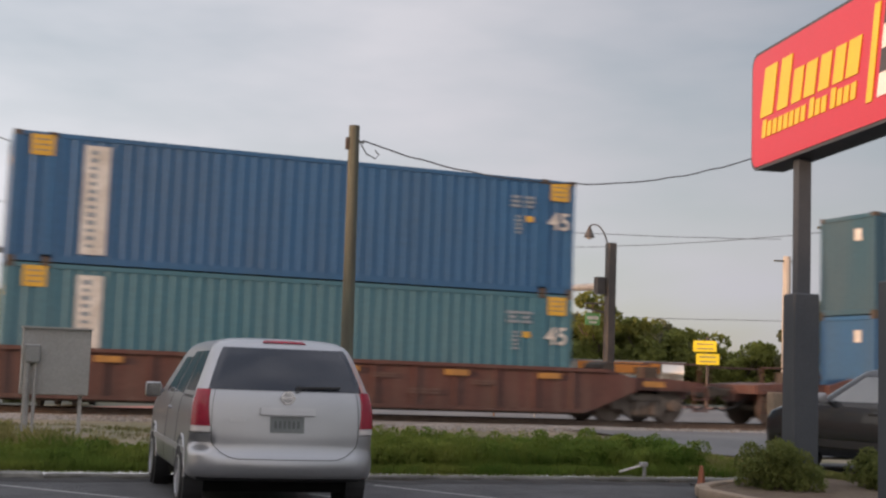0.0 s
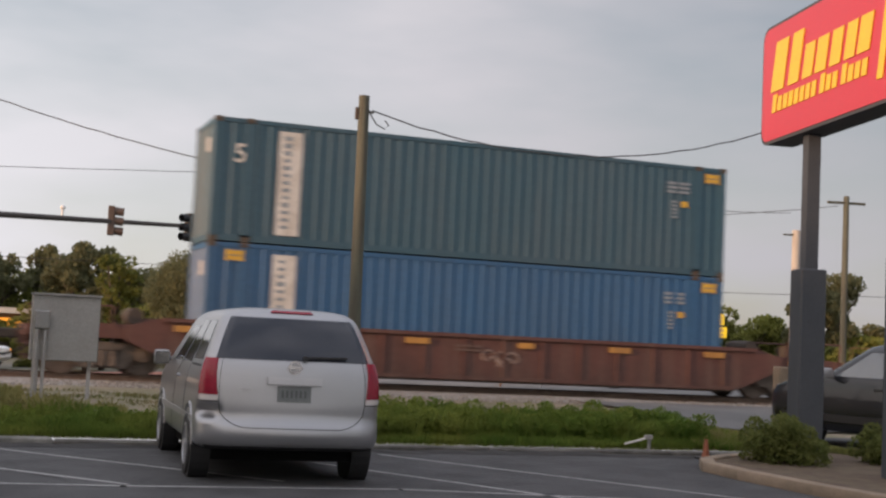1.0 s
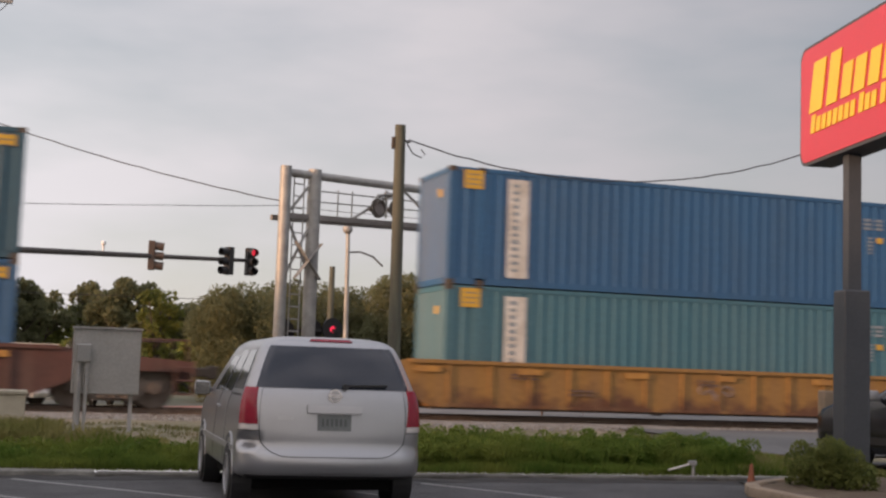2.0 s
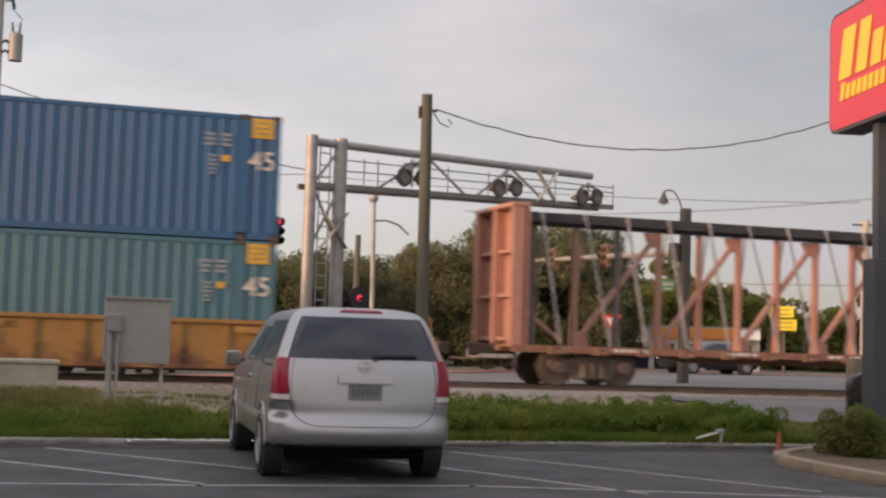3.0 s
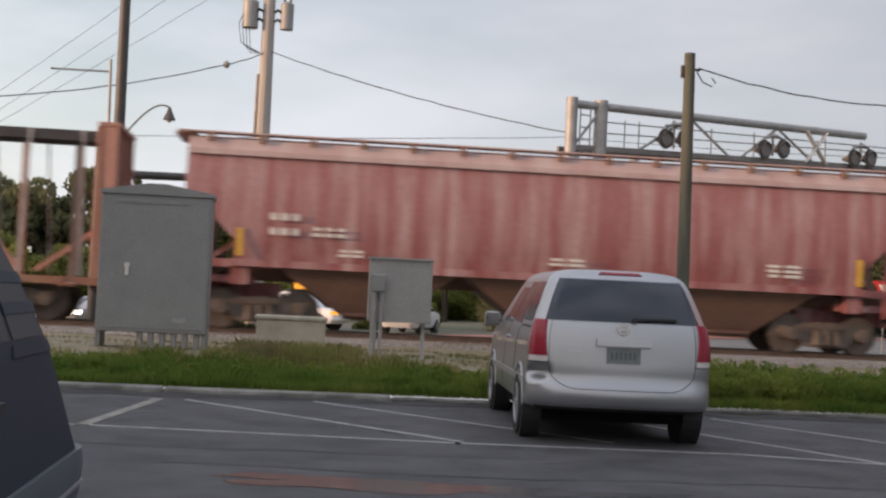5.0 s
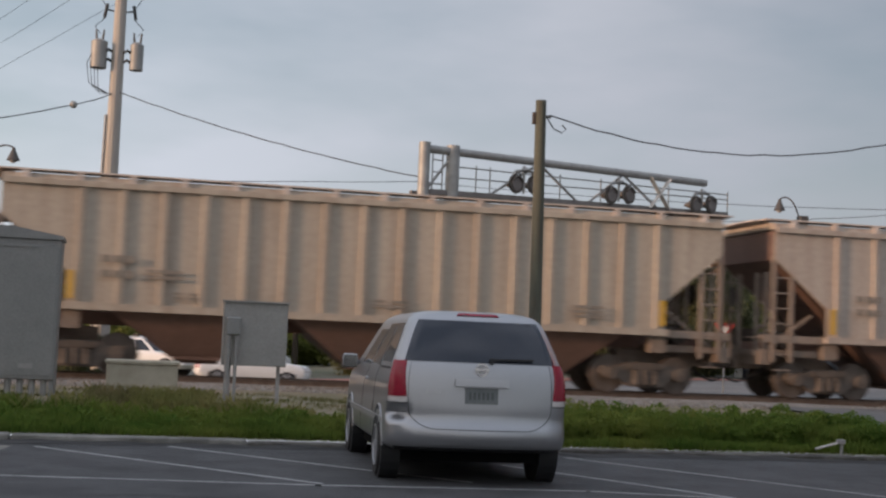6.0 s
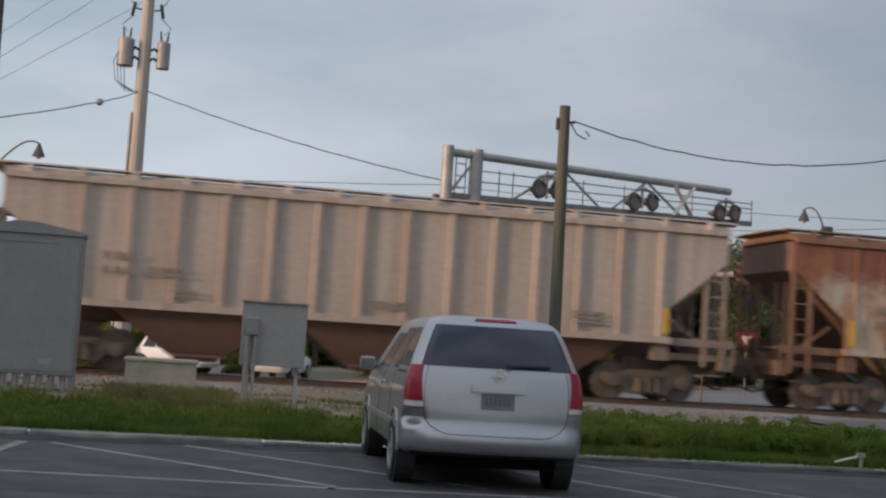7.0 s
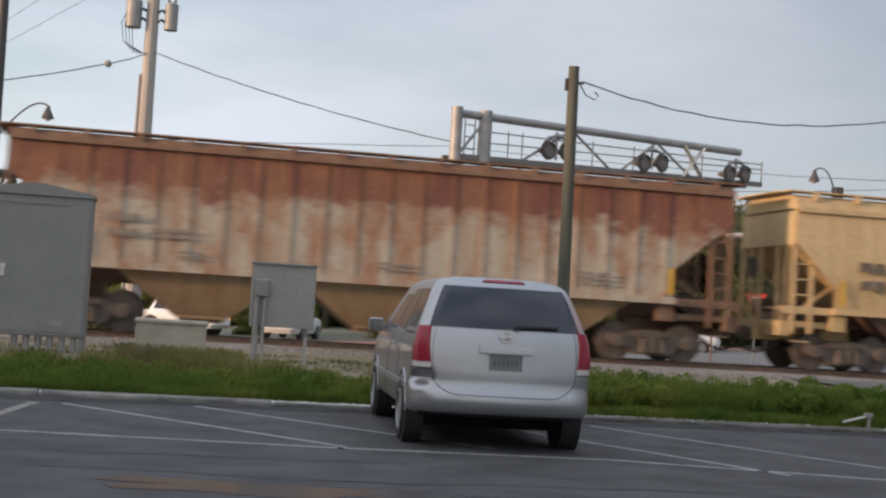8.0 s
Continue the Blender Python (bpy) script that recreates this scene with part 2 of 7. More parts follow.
M = dict(
    asphalt=material("asphalt", (0.066, 0.065, 0.067), (0.030, 0.030, 0.031), 0.8, scale=1.1, amount=1.0, bump=0.9, fine=45, contrast=(0.38, 0.66)),
    road=material("road", (0.16, 0.155, 0.15), (0.10, 0.098, 0.095), 0.85, scale=0.4, amount=0.8, bump=0.3, fine=40),
    soil=material("soil", (0.27, 0.215, 0.15), (0.12, 0.12, 0.055), 0.95, scale=1.3, amount=0.9, bump=0.8, fine=18),
    far_ground=material("far_ground", (0.13, 0.12, 0.10), (0.06, 0.08, 0.035), 0.95, scale=0.08, amount=0.8, bump=0.2, fine=3),
    ballast=material("ballast", (0.33, 0.31, 0.28), (0.16, 0.145, 0.13), 0.95, scale=3, amount=0.8, bump=1.0, fine=22),
    stone=material("stone", (0.27, 0.26, 0.245), (0.15, 0.14, 0.13), 0.95, scale=9, amount=0.8, fine=50),
    concrete=material("concrete", (0.28, 0.27, 0.24), (0.10, 0.098, 0.085), 0.9, scale=1.8, amount=0.9, bump=0.4, fine=40, vary=0.12),
    line=material("line_paint", (0.33, 0.33, 0.32), (0.07, 0.07, 0.07), 0.8, scale=3.5, amount=0.85, fine=50, contrast=(0.5, 0.75)),
    old_line=material("old_line_paint", (0.24, 0.225, 0.195), (0.07, 0.068, 0.064), 0.85, scale=4.0, amount=0.85, fine=50, contrast=(0.45, 0.7)),
    leaf=leaf_material("weed_leaf", (0.095, 0.165, 0.028), (0.20, 0.23, 0.05), 0.8),
    dryleaf=leaf_material("dry_weed", (0.24, 0.20, 0.10), (0.13, 0.15, 0.05), 1.2),
    tree=leaf_material("tree_leaf", (0.130, 0.138, 0.072), (0.172, 0.172, 0.088), 0.3, 0.22),
    tree2=leaf_material("bright_leaf", (0.205, 0.22, 0.055), (0.14, 0.155, 0.05), 0.3, 0.22),
    bark=material("bark", (0.09, 0.07, 0.05), None, 0.9, scale=3, amount=0.6, fine=20),
    shrub=leaf_material("shrub_leaf", (0.11, 0.135, 0.04), (0.18, 0.195, 0.06), 5),
    mulch=material("mulch", (0.075, 0.045, 0.03), (0.13, 0.10, 0.06), 0.95, scale=6, amount=0.9, bump=1.0, fine=25),
    silver=material("silver_paint", (0.35, 0.355, 0.365), (0.32, 0.325, 0.335), 0.36, 0.72, scale=1.2, amount=0.6, fine=300, coat=0.3),
    silver_dk=material("silver_trim", (0.40, 0.40, 0.41), None, 0.4, 0.6, scale=2, amount=0.2, fine=200),
    chrome=material("chrome", (0.75, 0.75, 0.76), None, 0.14, 1.0, scale=2, amount=0.1),
    black_paint=material("black_paint", (0.010, 0.012, 0.016), (0.016, 0.017, 0.02), 0.25, 0.0, scale=2, amount=0.5, coat=0.4, spec=0.4),
    navy_paint=material("navy_paint", (0.013, 0.019, 0.034), (0.010, 0.014, 0.025), 0.6, 0.0, scale=2, amount=0.5, spec=0.25),
    white_paint=material("white_paint", (0.75, 0.75, 0.74), (0.6, 0.6, 0.6), 0.35, scale=2, amount=0.4),
    tint=material("dark_glass", (0.014, 0.018, 0.028), (0.02, 0.024, 0.034), 0.06, 0.0, scale=1, amount=0.5, spec=0.6),
    rubber=material("rubber", (0.022, 0.022, 0.022), (0.04, 0.038, 0.036), 0.85, scale=6, amount=0.7, bump=0.2),
    plastic=material("black_plastic", (0.02, 0.02, 0.021), None, 0.6, scale=4, amount=0.3),
    red_lens=material("red_lens", (0.28, 0.010, 0.030), (0.18, 0.007, 0.02), 0.25, scale=5, amount=0.8, spec=0.4),
    clear_lens=material("clear_lens", (0.55, 0.52, 0.50), None, 0.15, scale=5, amount=0.3),
    plate=material("number_plate", (0.15, 0.165, 0.16), (0.12, 0.13, 0.13), 0.5, scale=8, amount=0.8),
    plate_ink=material("plate_ink", (0.085, 0.095, 0.095), None, 0.5),
    blue=material("blue_paint", (0.021, 0.092, 0.207), (0.030, 0.085, 0.170), 0.5, scale=0.7, amount=0.9, stretch=(1, 1, 0.3), fine=12),
    blue2=material("bright_blue_paint", (0.022, 0.090, 0.20), (0.034, 0.088, 0.17), 0.5, scale=0.7, amount=0.9, stretch=(1, 1, 0.3), fine=12),
    teal=material("teal_paint", (0.038, 0.128, 0.172), (0.058, 0.136, 0.170), 0.55, scale=0.7, amount=0.9, stretch=(1, 1, 0.3), fine=12),
    green=material("dark_green_paint", (0.025, 0.076, 0.110), (0.047, 0.084, 0.108), 0.55, scale=0.6, amount=0.9, stretch=(1, 1, 0.25), fine=12),
    decal_white=material("white_decal", (0.62, 0.60, 0.56), (0.42, 0.38, 0.33), 0.6, scale=3, amount=0.8, fine=20),
    decal_yellow=material("yellow_decal", (0.60, 0.36, 0.035), (0.45, 0.27, 0.04), 0.6, scale=4, amount=0.7, fine=20),
    decal_grey=material("grey_stencil", (0.27, 0.30, 0.33), (0.15, 0.19, 0.22), 0.7, scale=9, amount=0.9, fine=40),
    decal_dark=material("dark_stencil", (0.17, 0.145, 0.12), (0.27, 0.235, 0.195), 0.8, scale=6, amount=0.8, fine=30),
    rust_brown=layered("brown_car_paint", (0.068, 0.033, 0.027), (0.094, 0.039, 0.031), 0.7, 1.5, (0.13, 0.085, 0.066), amount=0.5),
    ochre=layered("ochre_car_paint", (0.10, 0.042, 0.022), (0.27, 0.145, 0.04), 0.75, 1.2, (0.20, 0.12, 0.06), amount=0.5),
    steel=material("dirty_steel", (0.055, 0.045, 0.038), (0.10, 0.075, 0.055), 0.8, 0.2, scale=2, amount=0.9, fine=20),
    bogie=material("bogie_steel", (0.15, 0.122, 0.10), (0.07, 0.058, 0.05), 0.85, 0.1, scale=3, amount=0.9, fine=20),
    tread=material("wheel_steel", (0.16, 0.13, 0.11), (0.07, 0.055, 0.045), 0.6, 0.5, scale=3, amount=0.8),
    rail=material("rail_steel", (0.12, 0.085, 0.065), (0.20, 0.15, 0.12), 0.5, 0.6, scale=3, amount=0.7),
    timber=material("sleeper_timber", (0.07, 0.058, 0.048), (0.12, 0.10, 0.085), 0.95, scale=5, amount=0.8, vary=0.25),
    salmon=layered("salmon_car_paint", (0.36, 0.185, 0.14), (0.40, 0.205, 0.155), 1.5, 4.0, (0.24, 0.15, 0.125), amount=0.7),
    salmon_deck=layered("salmon_deck_paint", (0.17, 0.075, 0.05), (0.21, 0.10, 0.07), 0.8, 1.4, (0.26, 0.18, 0.10), amount=0.6),
    black_steel=material("black_steel", (0.025, 0.026, 0.03), (0.05, 0.05, 0.052), 0.7, scale=2, amount=0.7),
    strap=material("strap", (0.34, 0.31, 0.29), (0.2, 0.18, 0.165), 0.9, scale=3, amount=0.8),
    red_hopper=layered("red_hopper_paint", (0.21, 0.060, 0.058), (0.29, 0.115, 0.11), 1.4, 3.9, (0.44, 0.31, 0.30), amount=0.8, rough=0.55),
    pink_roof=material("faded_red_paint", (0.50, 0.40, 0.385), (0.38, 0.24, 0.22), 0.8, scale=1.5, amount=0.8, stretch=(1, 1, 0.3)),
    tan=layered("tan_hopper_paint", (0.36, 0.30, 0.25), (0.42, 0.36, 0.305), 1.2, 3.2, (0.27, 0.205, 0.165), amount=0.6),
    tan2=layered("grey_tan_hopper_paint", (0.36, 0.305, 0.245), (0.41, 0.355, 0.29), 1.2, 3.2, (0.26, 0.205, 0.16), amount=0.6),
    rusty=layered("rusted_hopper_paint", (0.39, 0.355, 0.285), (0.155, 0.058, 0.042), 3.45, 3.85, (0.28, 0.145, 0.068), amount=0.7, scale=1.3, third=(0.25, 0.11, 0.052)),
    beige=layered("beige_hopper_paint", (0.47, 0.335, 0.165), (0.52, 0.39, 0.21), 1.0, 3.0, (0.40, 0.27, 0.13), amount=0.5),
    bay=layered("bay_and_end_shade_paint", (0.10, 0.06, 0.045), (0.17, 0.10, 0.075), 0.6, 2.2, (0.12, 0.07, 0.05), amount=0.6),
    galv=material("galvanised_steel", (0.36, 0.355, 0.34), (0.24, 0.235, 0.225), 0.55, 0.3, scale=3, amount=0.8),
    wood_pole=material("treated_pole", (0.100, 0.107, 0.080), (0.070, 0.067, 0.053), 0.9, scale=3, amount=0.9, stretch=(4, 4, 0.3), fine=30),
    conc_pole=material("concrete_pole", (0.42, 0.385, 0.34), (0.32, 0.29, 0.26), 0.85, scale=1.2, amount=0.8, stretch=(3, 3, 0.4)),
    dark_pole=material("dark_bronze_pole", (0.055, 0.05, 0.047), (0.09, 0.075, 0.065), 0.55, 0.2, scale=2, amount=0.7),
    cabinet=material("grey_cabinet_paint", (0.225, 0.225, 0.215), (0.185, 0.187, 0.18), 0.5, 0.1, scale=1.5, amount=0.8, fine=30),
    box_paint=material("light_grey_box_paint", (0.29, 0.285, 0.27), (0.24, 0.235, 0.22), 0.5, 0.1, scale=2, amount=0.7, fine=30),
    post_grey=material("dark_grey_post_paint", (0.040, 0.046, 0.056), (0.055, 0.06, 0.068), 0.6, scale=2, amount=0.6, fine=30),
    sign_red=material("sign_red", (0.46, 0.024, 0.043), (0.42, 0.026, 0.043), 0.35, scale=0.8, amount=0.6),
    sign_yellow=material("sign_yellow", (0.64, 0.45, 0.02), (0.58, 0.39, 0.02), 0.4, scale=2, amount=0.5),
    sign_white=material("sign_white", (0.75, 0.72, 0.68), None, 0.4, scale=2, amount=0.2),
    sign_black=material("sign_black", (0.05, 0.04, 0.04), None, 0.4),
    wire=material("cable", (0.03, 0.03, 0.032), None, 0.7),
    lamp_back=material("lamp_housing", (0.10, 0.085, 0.07), (0.06, 0.05, 0.045), 0.6, scale=4, amount=0.6),
    lamp_face=material("lamp_face", (0.17, 0.145, 0.135), (0.10, 0.085, 0.08), 0.3, scale=4, amount=0.7),
    signal_yellow=material("signal_housing", (0.19, 0.105, 0.05), (0.13, 0.075, 0.04), 0.5, scale=5, amount=0.5),
    building=material("building_white", (0.62, 0.58, 0.52), (0.5, 0.46, 0.40), 0.8, scale=1, amount=0.6),
    orange=material("building_orange", (0.62, 0.22, 0.03), (0.55, 0.2, 0.04), 0.6, scale=1, amount=0.6),
    yellow=material("yellow_board", (0.82, 0.66, 0.02), None, 0.5, scale=1, amount=0.3),
    roof_walk=material("pale_roof_paint", (0.56, 0.49, 0.44), (0.40, 0.33, 0.28), 0.7, scale=2, amount=0.8),
    reflector=material("dull_reflector", (0.44, 0.22, 0.045), (0.26, 0.13, 0.04), 0.6, scale=4, amount=0.8, fine=20),
    signal_red=glow("dim_red_signal", (1.0, 0.04, 0.08), 0.55),
    red_light=glow("red_signal_light", (1.0, 0.04, 0.10), 0.6),
    rust_frame=layered("rusty_frame_paint", (0.13, 0.075, 0.05), (0.19, 0.10, 0.06), 1.2, 3.0, (0.24, 0.17, 0.11), amount=0.6),
    beige_bay=layered("dusty_beige_bay_paint", (0.24, 0.17, 0.10), (0.34, 0.25, 0.15), 0.8, 2.0, (0.20, 0.12, 0.06), amount=0.7),
    tan_frame=layered("darkened_tan_frame_paint", (0.20, 0.155, 0.12), (0.27, 0.22, 0.18), 1.0, 3.0, (0.15, 0.105, 0.08), amount=0.6),
    dark_letter=material("dark_lettering", (0.10, 0.085, 0.06), (0.17, 0.14, 0.095), 0.8, scale=6, amount=0.7, fine=30),
    dark_post=material("sooty_grey_post", (0.10, 0.095, 0.095), (0.17, 0.125, 0.11), 0.7, scale=2, amount=0.8, stretch=(1, 1, 0.3)),
    bumper_grey=material("slate_bumper_plastic", (0.085, 0.098, 0.115), (0.07, 0.08, 0.095), 0.55, scale=3, amount=0.6, fine=80),
    headlight=glow("lit_headlight", (1.0, 0.85, 0.7), 3.0),
    orange_light=glow("lit_orange_panel", (1.0, 0.38, 0.04), 0.7),
)


# ---- mesh helpers ----
def box(bm, c, s, m=None):
    r = bmesh.ops.create_cube(bm, size=1, matrix=(m or Matrix()) @ Matrix.Translation(c) @ Matrix.Diagonal((*s, 1)))
    return r["verts"]


def rod(bm, a, b, r, r2=None, seg=10, caps=True):
    a, b = Vector(a), Vector(b)
    d = b - a
    m = Matrix.Translation((a + b) / 2) @ d.to_track_quat("Z", "Y").to_matrix().to_4x4()
    return bmesh.ops.create_cone(bm, cap_ends=caps, segments=seg, radius1=r, radius2=r if r2 is None else r2, depth=d.length, matrix=m)["verts"]


def bar(bm, a, b, w, h):
    """A square bar from a to b."""
    a, b = Vector(a), Vector(b)
    d = b - a
    m = Matrix.Translation((a + b) / 2) @ d.to_track_quat("Z", "Y").to_matrix().to_4x4()
    box(bm, (0, 0, 0), (w, h, d.length), m)


def prism(bm, pts, axis, t0, t1):
    """A polygon, given in the two other axes' order, pushed out along an axis from t0 to t1."""
    def place(p, t):
        v = list(p)
        v.insert(axis, t)
        return bm.verts.new(v)
    a = [place(p, t0) for p in pts]
    b = [place(p, t1) for p in pts]
    n = len(pts)
    bm.faces.new(a)
    bm.faces.new(b[::-1])
    for i in range(n):
        bm.faces.new((a[i], b[i], b[(i + 1) % n], a[(i + 1) % n]))
    bmesh.ops.recalc_face_normals(bm, faces=bm.faces[:])


def tube(bm, pts, r, seg=6):
    """One continuous pipe along a line of points."""
    pts = [Vector(p) for p in pts]
    rings = []
    for i, p in enumerate(pts):
        d = (pts[min(i + 1, len(pts) - 1)] - pts[max(i - 1, 0)]).normalized()
        u = d.cross(Vector((0.13, 0.21, 0.97)))
        u = (u if u.length > 0.05 else d.cross(Vector((1, 0, 0)))).normalized()
        v = d.cross(u)
        rings.append([bm.verts.new(p + (u * math.cos(2 * math.pi * k / seg) + v * math.sin(2 * math.pi * k / seg)) * r) for k in range(seg)])
    for a, b in zip(rings, rings[1:]):
        for k in range(seg):
            bm.faces.new((a[k], a[(k + 1) % seg], b[(k + 1) % seg], b[k]))
    bm.faces.new(rings[0][::-1])
    bm.faces.new(rings[-1])


def sag(a, b, drop, n=24):
    a, b = Vector(a), Vector(b)
    return [a.lerp(b, i / n) - Vector((0, 0, drop * 4 * (i / n) * (1 - i / n))) for i in range(n + 1)]


def soften(bm, width, segs=2):
    es = [e for e in bm.edges if len(e.link_faces) == 2 and e.calc_face_angle(0) > 0.5]
    bmesh.ops.bevel(bm, geom=es, offset=width, segments=segs, affect="EDGES", profile=0.5)


def mesh_of(name, bm, mat, smooth=False):
    me = bpy.data.meshes.new(name)
    if smooth:
        for f in bm.faces:
            f.smooth = True
        for e in bm.edges:
            if len(e.link_faces) == 2 and e.calc_face_angle(0) > 0.6:
                e.smooth = False
    bm.to_mesh(me)
    bm.free()
    for mm in (mat if isinstance(mat, (list, tuple)) else [mat]):
        me.materials.append(mm)
    return me


def part(name, bm, mat, parent=None, label="", smooth=False):
    ob = new(name, mesh_of(name, bm, mat, smooth))
    ob.parent = parent
    if label:
        tagged(ob, label)
    return ob


def again(src, parent, m):
    """Another part on the same mesh."""
    ob = new(src.name.split(".")[0], src.data)
    ob.parent = parent
    ob.matrix_basis = m
    for k in src.keys():
        ob[k] = src[k]
    return ob


def thing(name, label, category, m=None, group=""):
    ob = new(name)
    ob.empty_display_size = 0.2
    if m is not None:
        ob.matrix_basis = m
    return tagged(ob, label, category, group)


def structure(name, bm, mat, label="", smooth=False):
    return tagged(part(name, bm, mat, None, label, smooth), kind="structure")


B = bmesh.new


# ---- ground ----
TRACK_Y, RAIL_Z = 31.12, 0.50


def ground_height(x, y):
    """The lie of the land: the lot, the verge that climbs behind the kerb, the track bed, and the road beyond, which falls to one side."""
    if y < 17.7:
        return 0.0
    top = 0.36 - 0.10 * max(0.0, min(1.0, (x - 3.5) / 3))
    rise = 0.09 + 0.09 * min(1.0, (y - 17.7) / 1.8)
    rise += (top - 0.18) * max(0.0, min(1.0, (y - 19.5) / 2.2))
    if y > 25:
        rise += (0.30 - top) * min(1.0, (y - 25) / 3)
    side = max(0.0, min(1.0, (x - 12.7) / 1.0)) * max(0.0, min(1.0, (28 - y) / 3))
    rise += (0.02 + 0.28 * max(0.0, min(1.0, (y - 21.5) / 4)) - rise) * side
    if y > 36:
        far = max(-0.75, min(0.42, -0.55 + 0.038 * x))
        rise += (far - rise) * min(1.0, (y - 36) / 9)
    return rise


def sheet(bm, x0, x1, y0, y1, lift, nx=60, ny=6):
    """A strip of paving that follows the ground."""
    g = [[bm.verts.new((x0 + (x1 - x0) * i / nx, y0 + (y1 - y0) * j / ny, ground_height(x0 + (x1 - x0) * i / nx, y0 + (y1 - y0) * j / ny) + lift)) for i in range(nx + 1)] for j in range(ny + 1)]
    for j in range(ny):
        for i in range(nx):
            bm.faces.new((g[j][i], g[j][i + 1], g[j + 1][i + 1], g[j + 1][i]))


def build_ground():
    bm = B()
    xs = [-3000, -600, -150, -60, -30] + [-20 + 0.8 * i for i in range(75)] + [60, 100, 200, 700, 3000]
    ys = [17.72, 18.3, 18.9, 19.5, 20, 20.6, 21.2, 21.8, 22.5, 24, 25, 26.5, 28, 30, 32, 34, 36, 39, 42, 45, 48, 52, 56, 60, 66, 80, 110, 180, 400, 1000, 3500]
    grid = [[bm.verts.new((x, y, ground_height(x, y) + (noise.noise((x * 0.7, y * 0.7, 0)) * 0.04 if 18 < y < 30 and -30 < x < 12.5 else 0))) for x in xs] for y in ys]
    for j in range(len(ys) - 1):
        for i in range(len(xs) - 1):
            f = bm.faces.new((grid[j][i], grid[j][i + 1], grid[j + 1][i + 1], grid[j + 1][i]))
            f.material_index = 0 if ys[j] < 36 else 1
    structure("ground", bm, [M["soil"], M["far_ground"]], "bare sandy soil and dry grass beside the railway", True)
    bm = B()
    a = [bm.verts.new(p) for p in ((-3000, -3000, 0), (3000, -3000, 0), (3000, 17.72, 0), (-3000, 17.72, 0))]
    bm.faces.new(a)
    structure("pavement", bm, M["asphalt"], "dark worn asphalt of the parking lot")
    # roads beyond the line and the driveway to the side
    bm = B()
    sheet(bm, -80, 100, 45.5, 54.6, 0.03, 90, 6)
    structure("road", bm, M["road"], "grey asphalt road beyond the railway")
    bm = B()
    sheet(bm, 15.5, 34, 33.3, 45.6, 0.035, 20, 12)
    sheet(bm, 14.2, 36, 22.5, 29.0, 0.05, 20, 10)
    structure("road_crossing", bm, M["road"], "grey asphalt road over the level crossing")
    bm = B()
    box(bm, (26.5, 20.2, 0.0), (24.4, 5.0, 0.1))
    structure("driveway", bm, M["asphalt"], "dark asphalt driveway beside the grass")
    bm = B()
    sheet(bm, -80, 100, 54.7, 57.5, 0.06, 90, 3)
    structure("brick_strip", bm, material("red_kerb", (0.30, 0.13, 0.10), (0.2, 0.1, 0.08), 0.9, scale=2), "reddish brick strip along the far road")


build_ground()


M["old_kerb"] = material("old_dirty_kerb", (0.125, 0.12, 0.105), (0.05, 0.047, 0.04), 0.95, scale=2.2, amount=1.0, bump=0.6, fine=30)


def build_kerbs():
    bm = B()
    box(bm, (-4.0, 17.55, -0.02), (34.4, 0.30, 0.14))
    base = structure("kerb", bm, M["old_kerb"], "weathered concrete kerb with cracks and joints")
    bm = B()
    box(bm, (0, 0, 0), (2.98, 0.34, 0.17))
    soften(bm, 0.035)
    bm.verts.ensure_lookup_table()
    me = mesh_of("kerb_stone", bm, M["concrete"], True)
    worn = me.copy()
    worn.materials.clear()
    worn.materials.append(M["old_kerb"])
    rnd = random.Random(4)
    for i in range(11):
        ob = new("kerb_stone", me if i < 7 else worn)
        ob.parent = base
        ob.matrix_basis = pose(-17.6 + i * 3.0 - 0.55, 17.54 + rnd.uniform(-0.012, 0.012), (0.012 if i < 7 else -0.012) + rnd.uniform(-0.006, 0.006), rnd.uniform(-1, 1), 0, rnd.uniform(-0.25, 0.25))


build_kerbs()


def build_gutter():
    """A dark ragged strip in the joint below the kerb, and a few cracks in the asphalt."""
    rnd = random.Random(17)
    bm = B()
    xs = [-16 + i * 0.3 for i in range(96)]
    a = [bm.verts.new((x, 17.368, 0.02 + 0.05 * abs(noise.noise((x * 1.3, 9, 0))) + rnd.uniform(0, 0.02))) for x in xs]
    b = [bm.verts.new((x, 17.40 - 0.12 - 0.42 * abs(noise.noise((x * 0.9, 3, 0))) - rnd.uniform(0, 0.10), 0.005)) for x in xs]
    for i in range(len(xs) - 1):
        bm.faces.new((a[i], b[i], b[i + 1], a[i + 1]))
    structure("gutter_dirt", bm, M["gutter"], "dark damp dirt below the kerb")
    for x0, y0, dx, n in ((-3.5, 12.2, 0.45, 16), (1.2, 13.4, -0.08, 9), (-1.0, 10.9, 0.5, 14), (5.0, 11.4, 0.4, 9), (-2.6, 15.3, 0.12, 10), (2.3, 11.6, 0.1, 12)):
        bm = B()
        p = Vector((x0, y0, 0.0045))
        pts = [p.copy()]
        for k in range(n):
            p = p + Vector((dx + rnd.uniform(-0.15, 0.15), rnd.uniform(-0.12, 0.12) + (0.2 if abs(dx) < 0.2 else 0), 0))
            pts.append(p.copy())
        v = [(bm.verts.new(q + Vector((0, w, 0))), bm.verts.new(q - Vector((w * 0.4, w, 0)))) for q, w in ((q, rnd.uniform(0.006, 0.018)) for q in pts)]
        for (a0, a1), (b0, b1) in zip(v, v[1:]):
            bm.faces.new((a0, a1, b1, b0))
        structure("asphalt_crack", bm, M["gutter"], "dark crack in the asphalt")


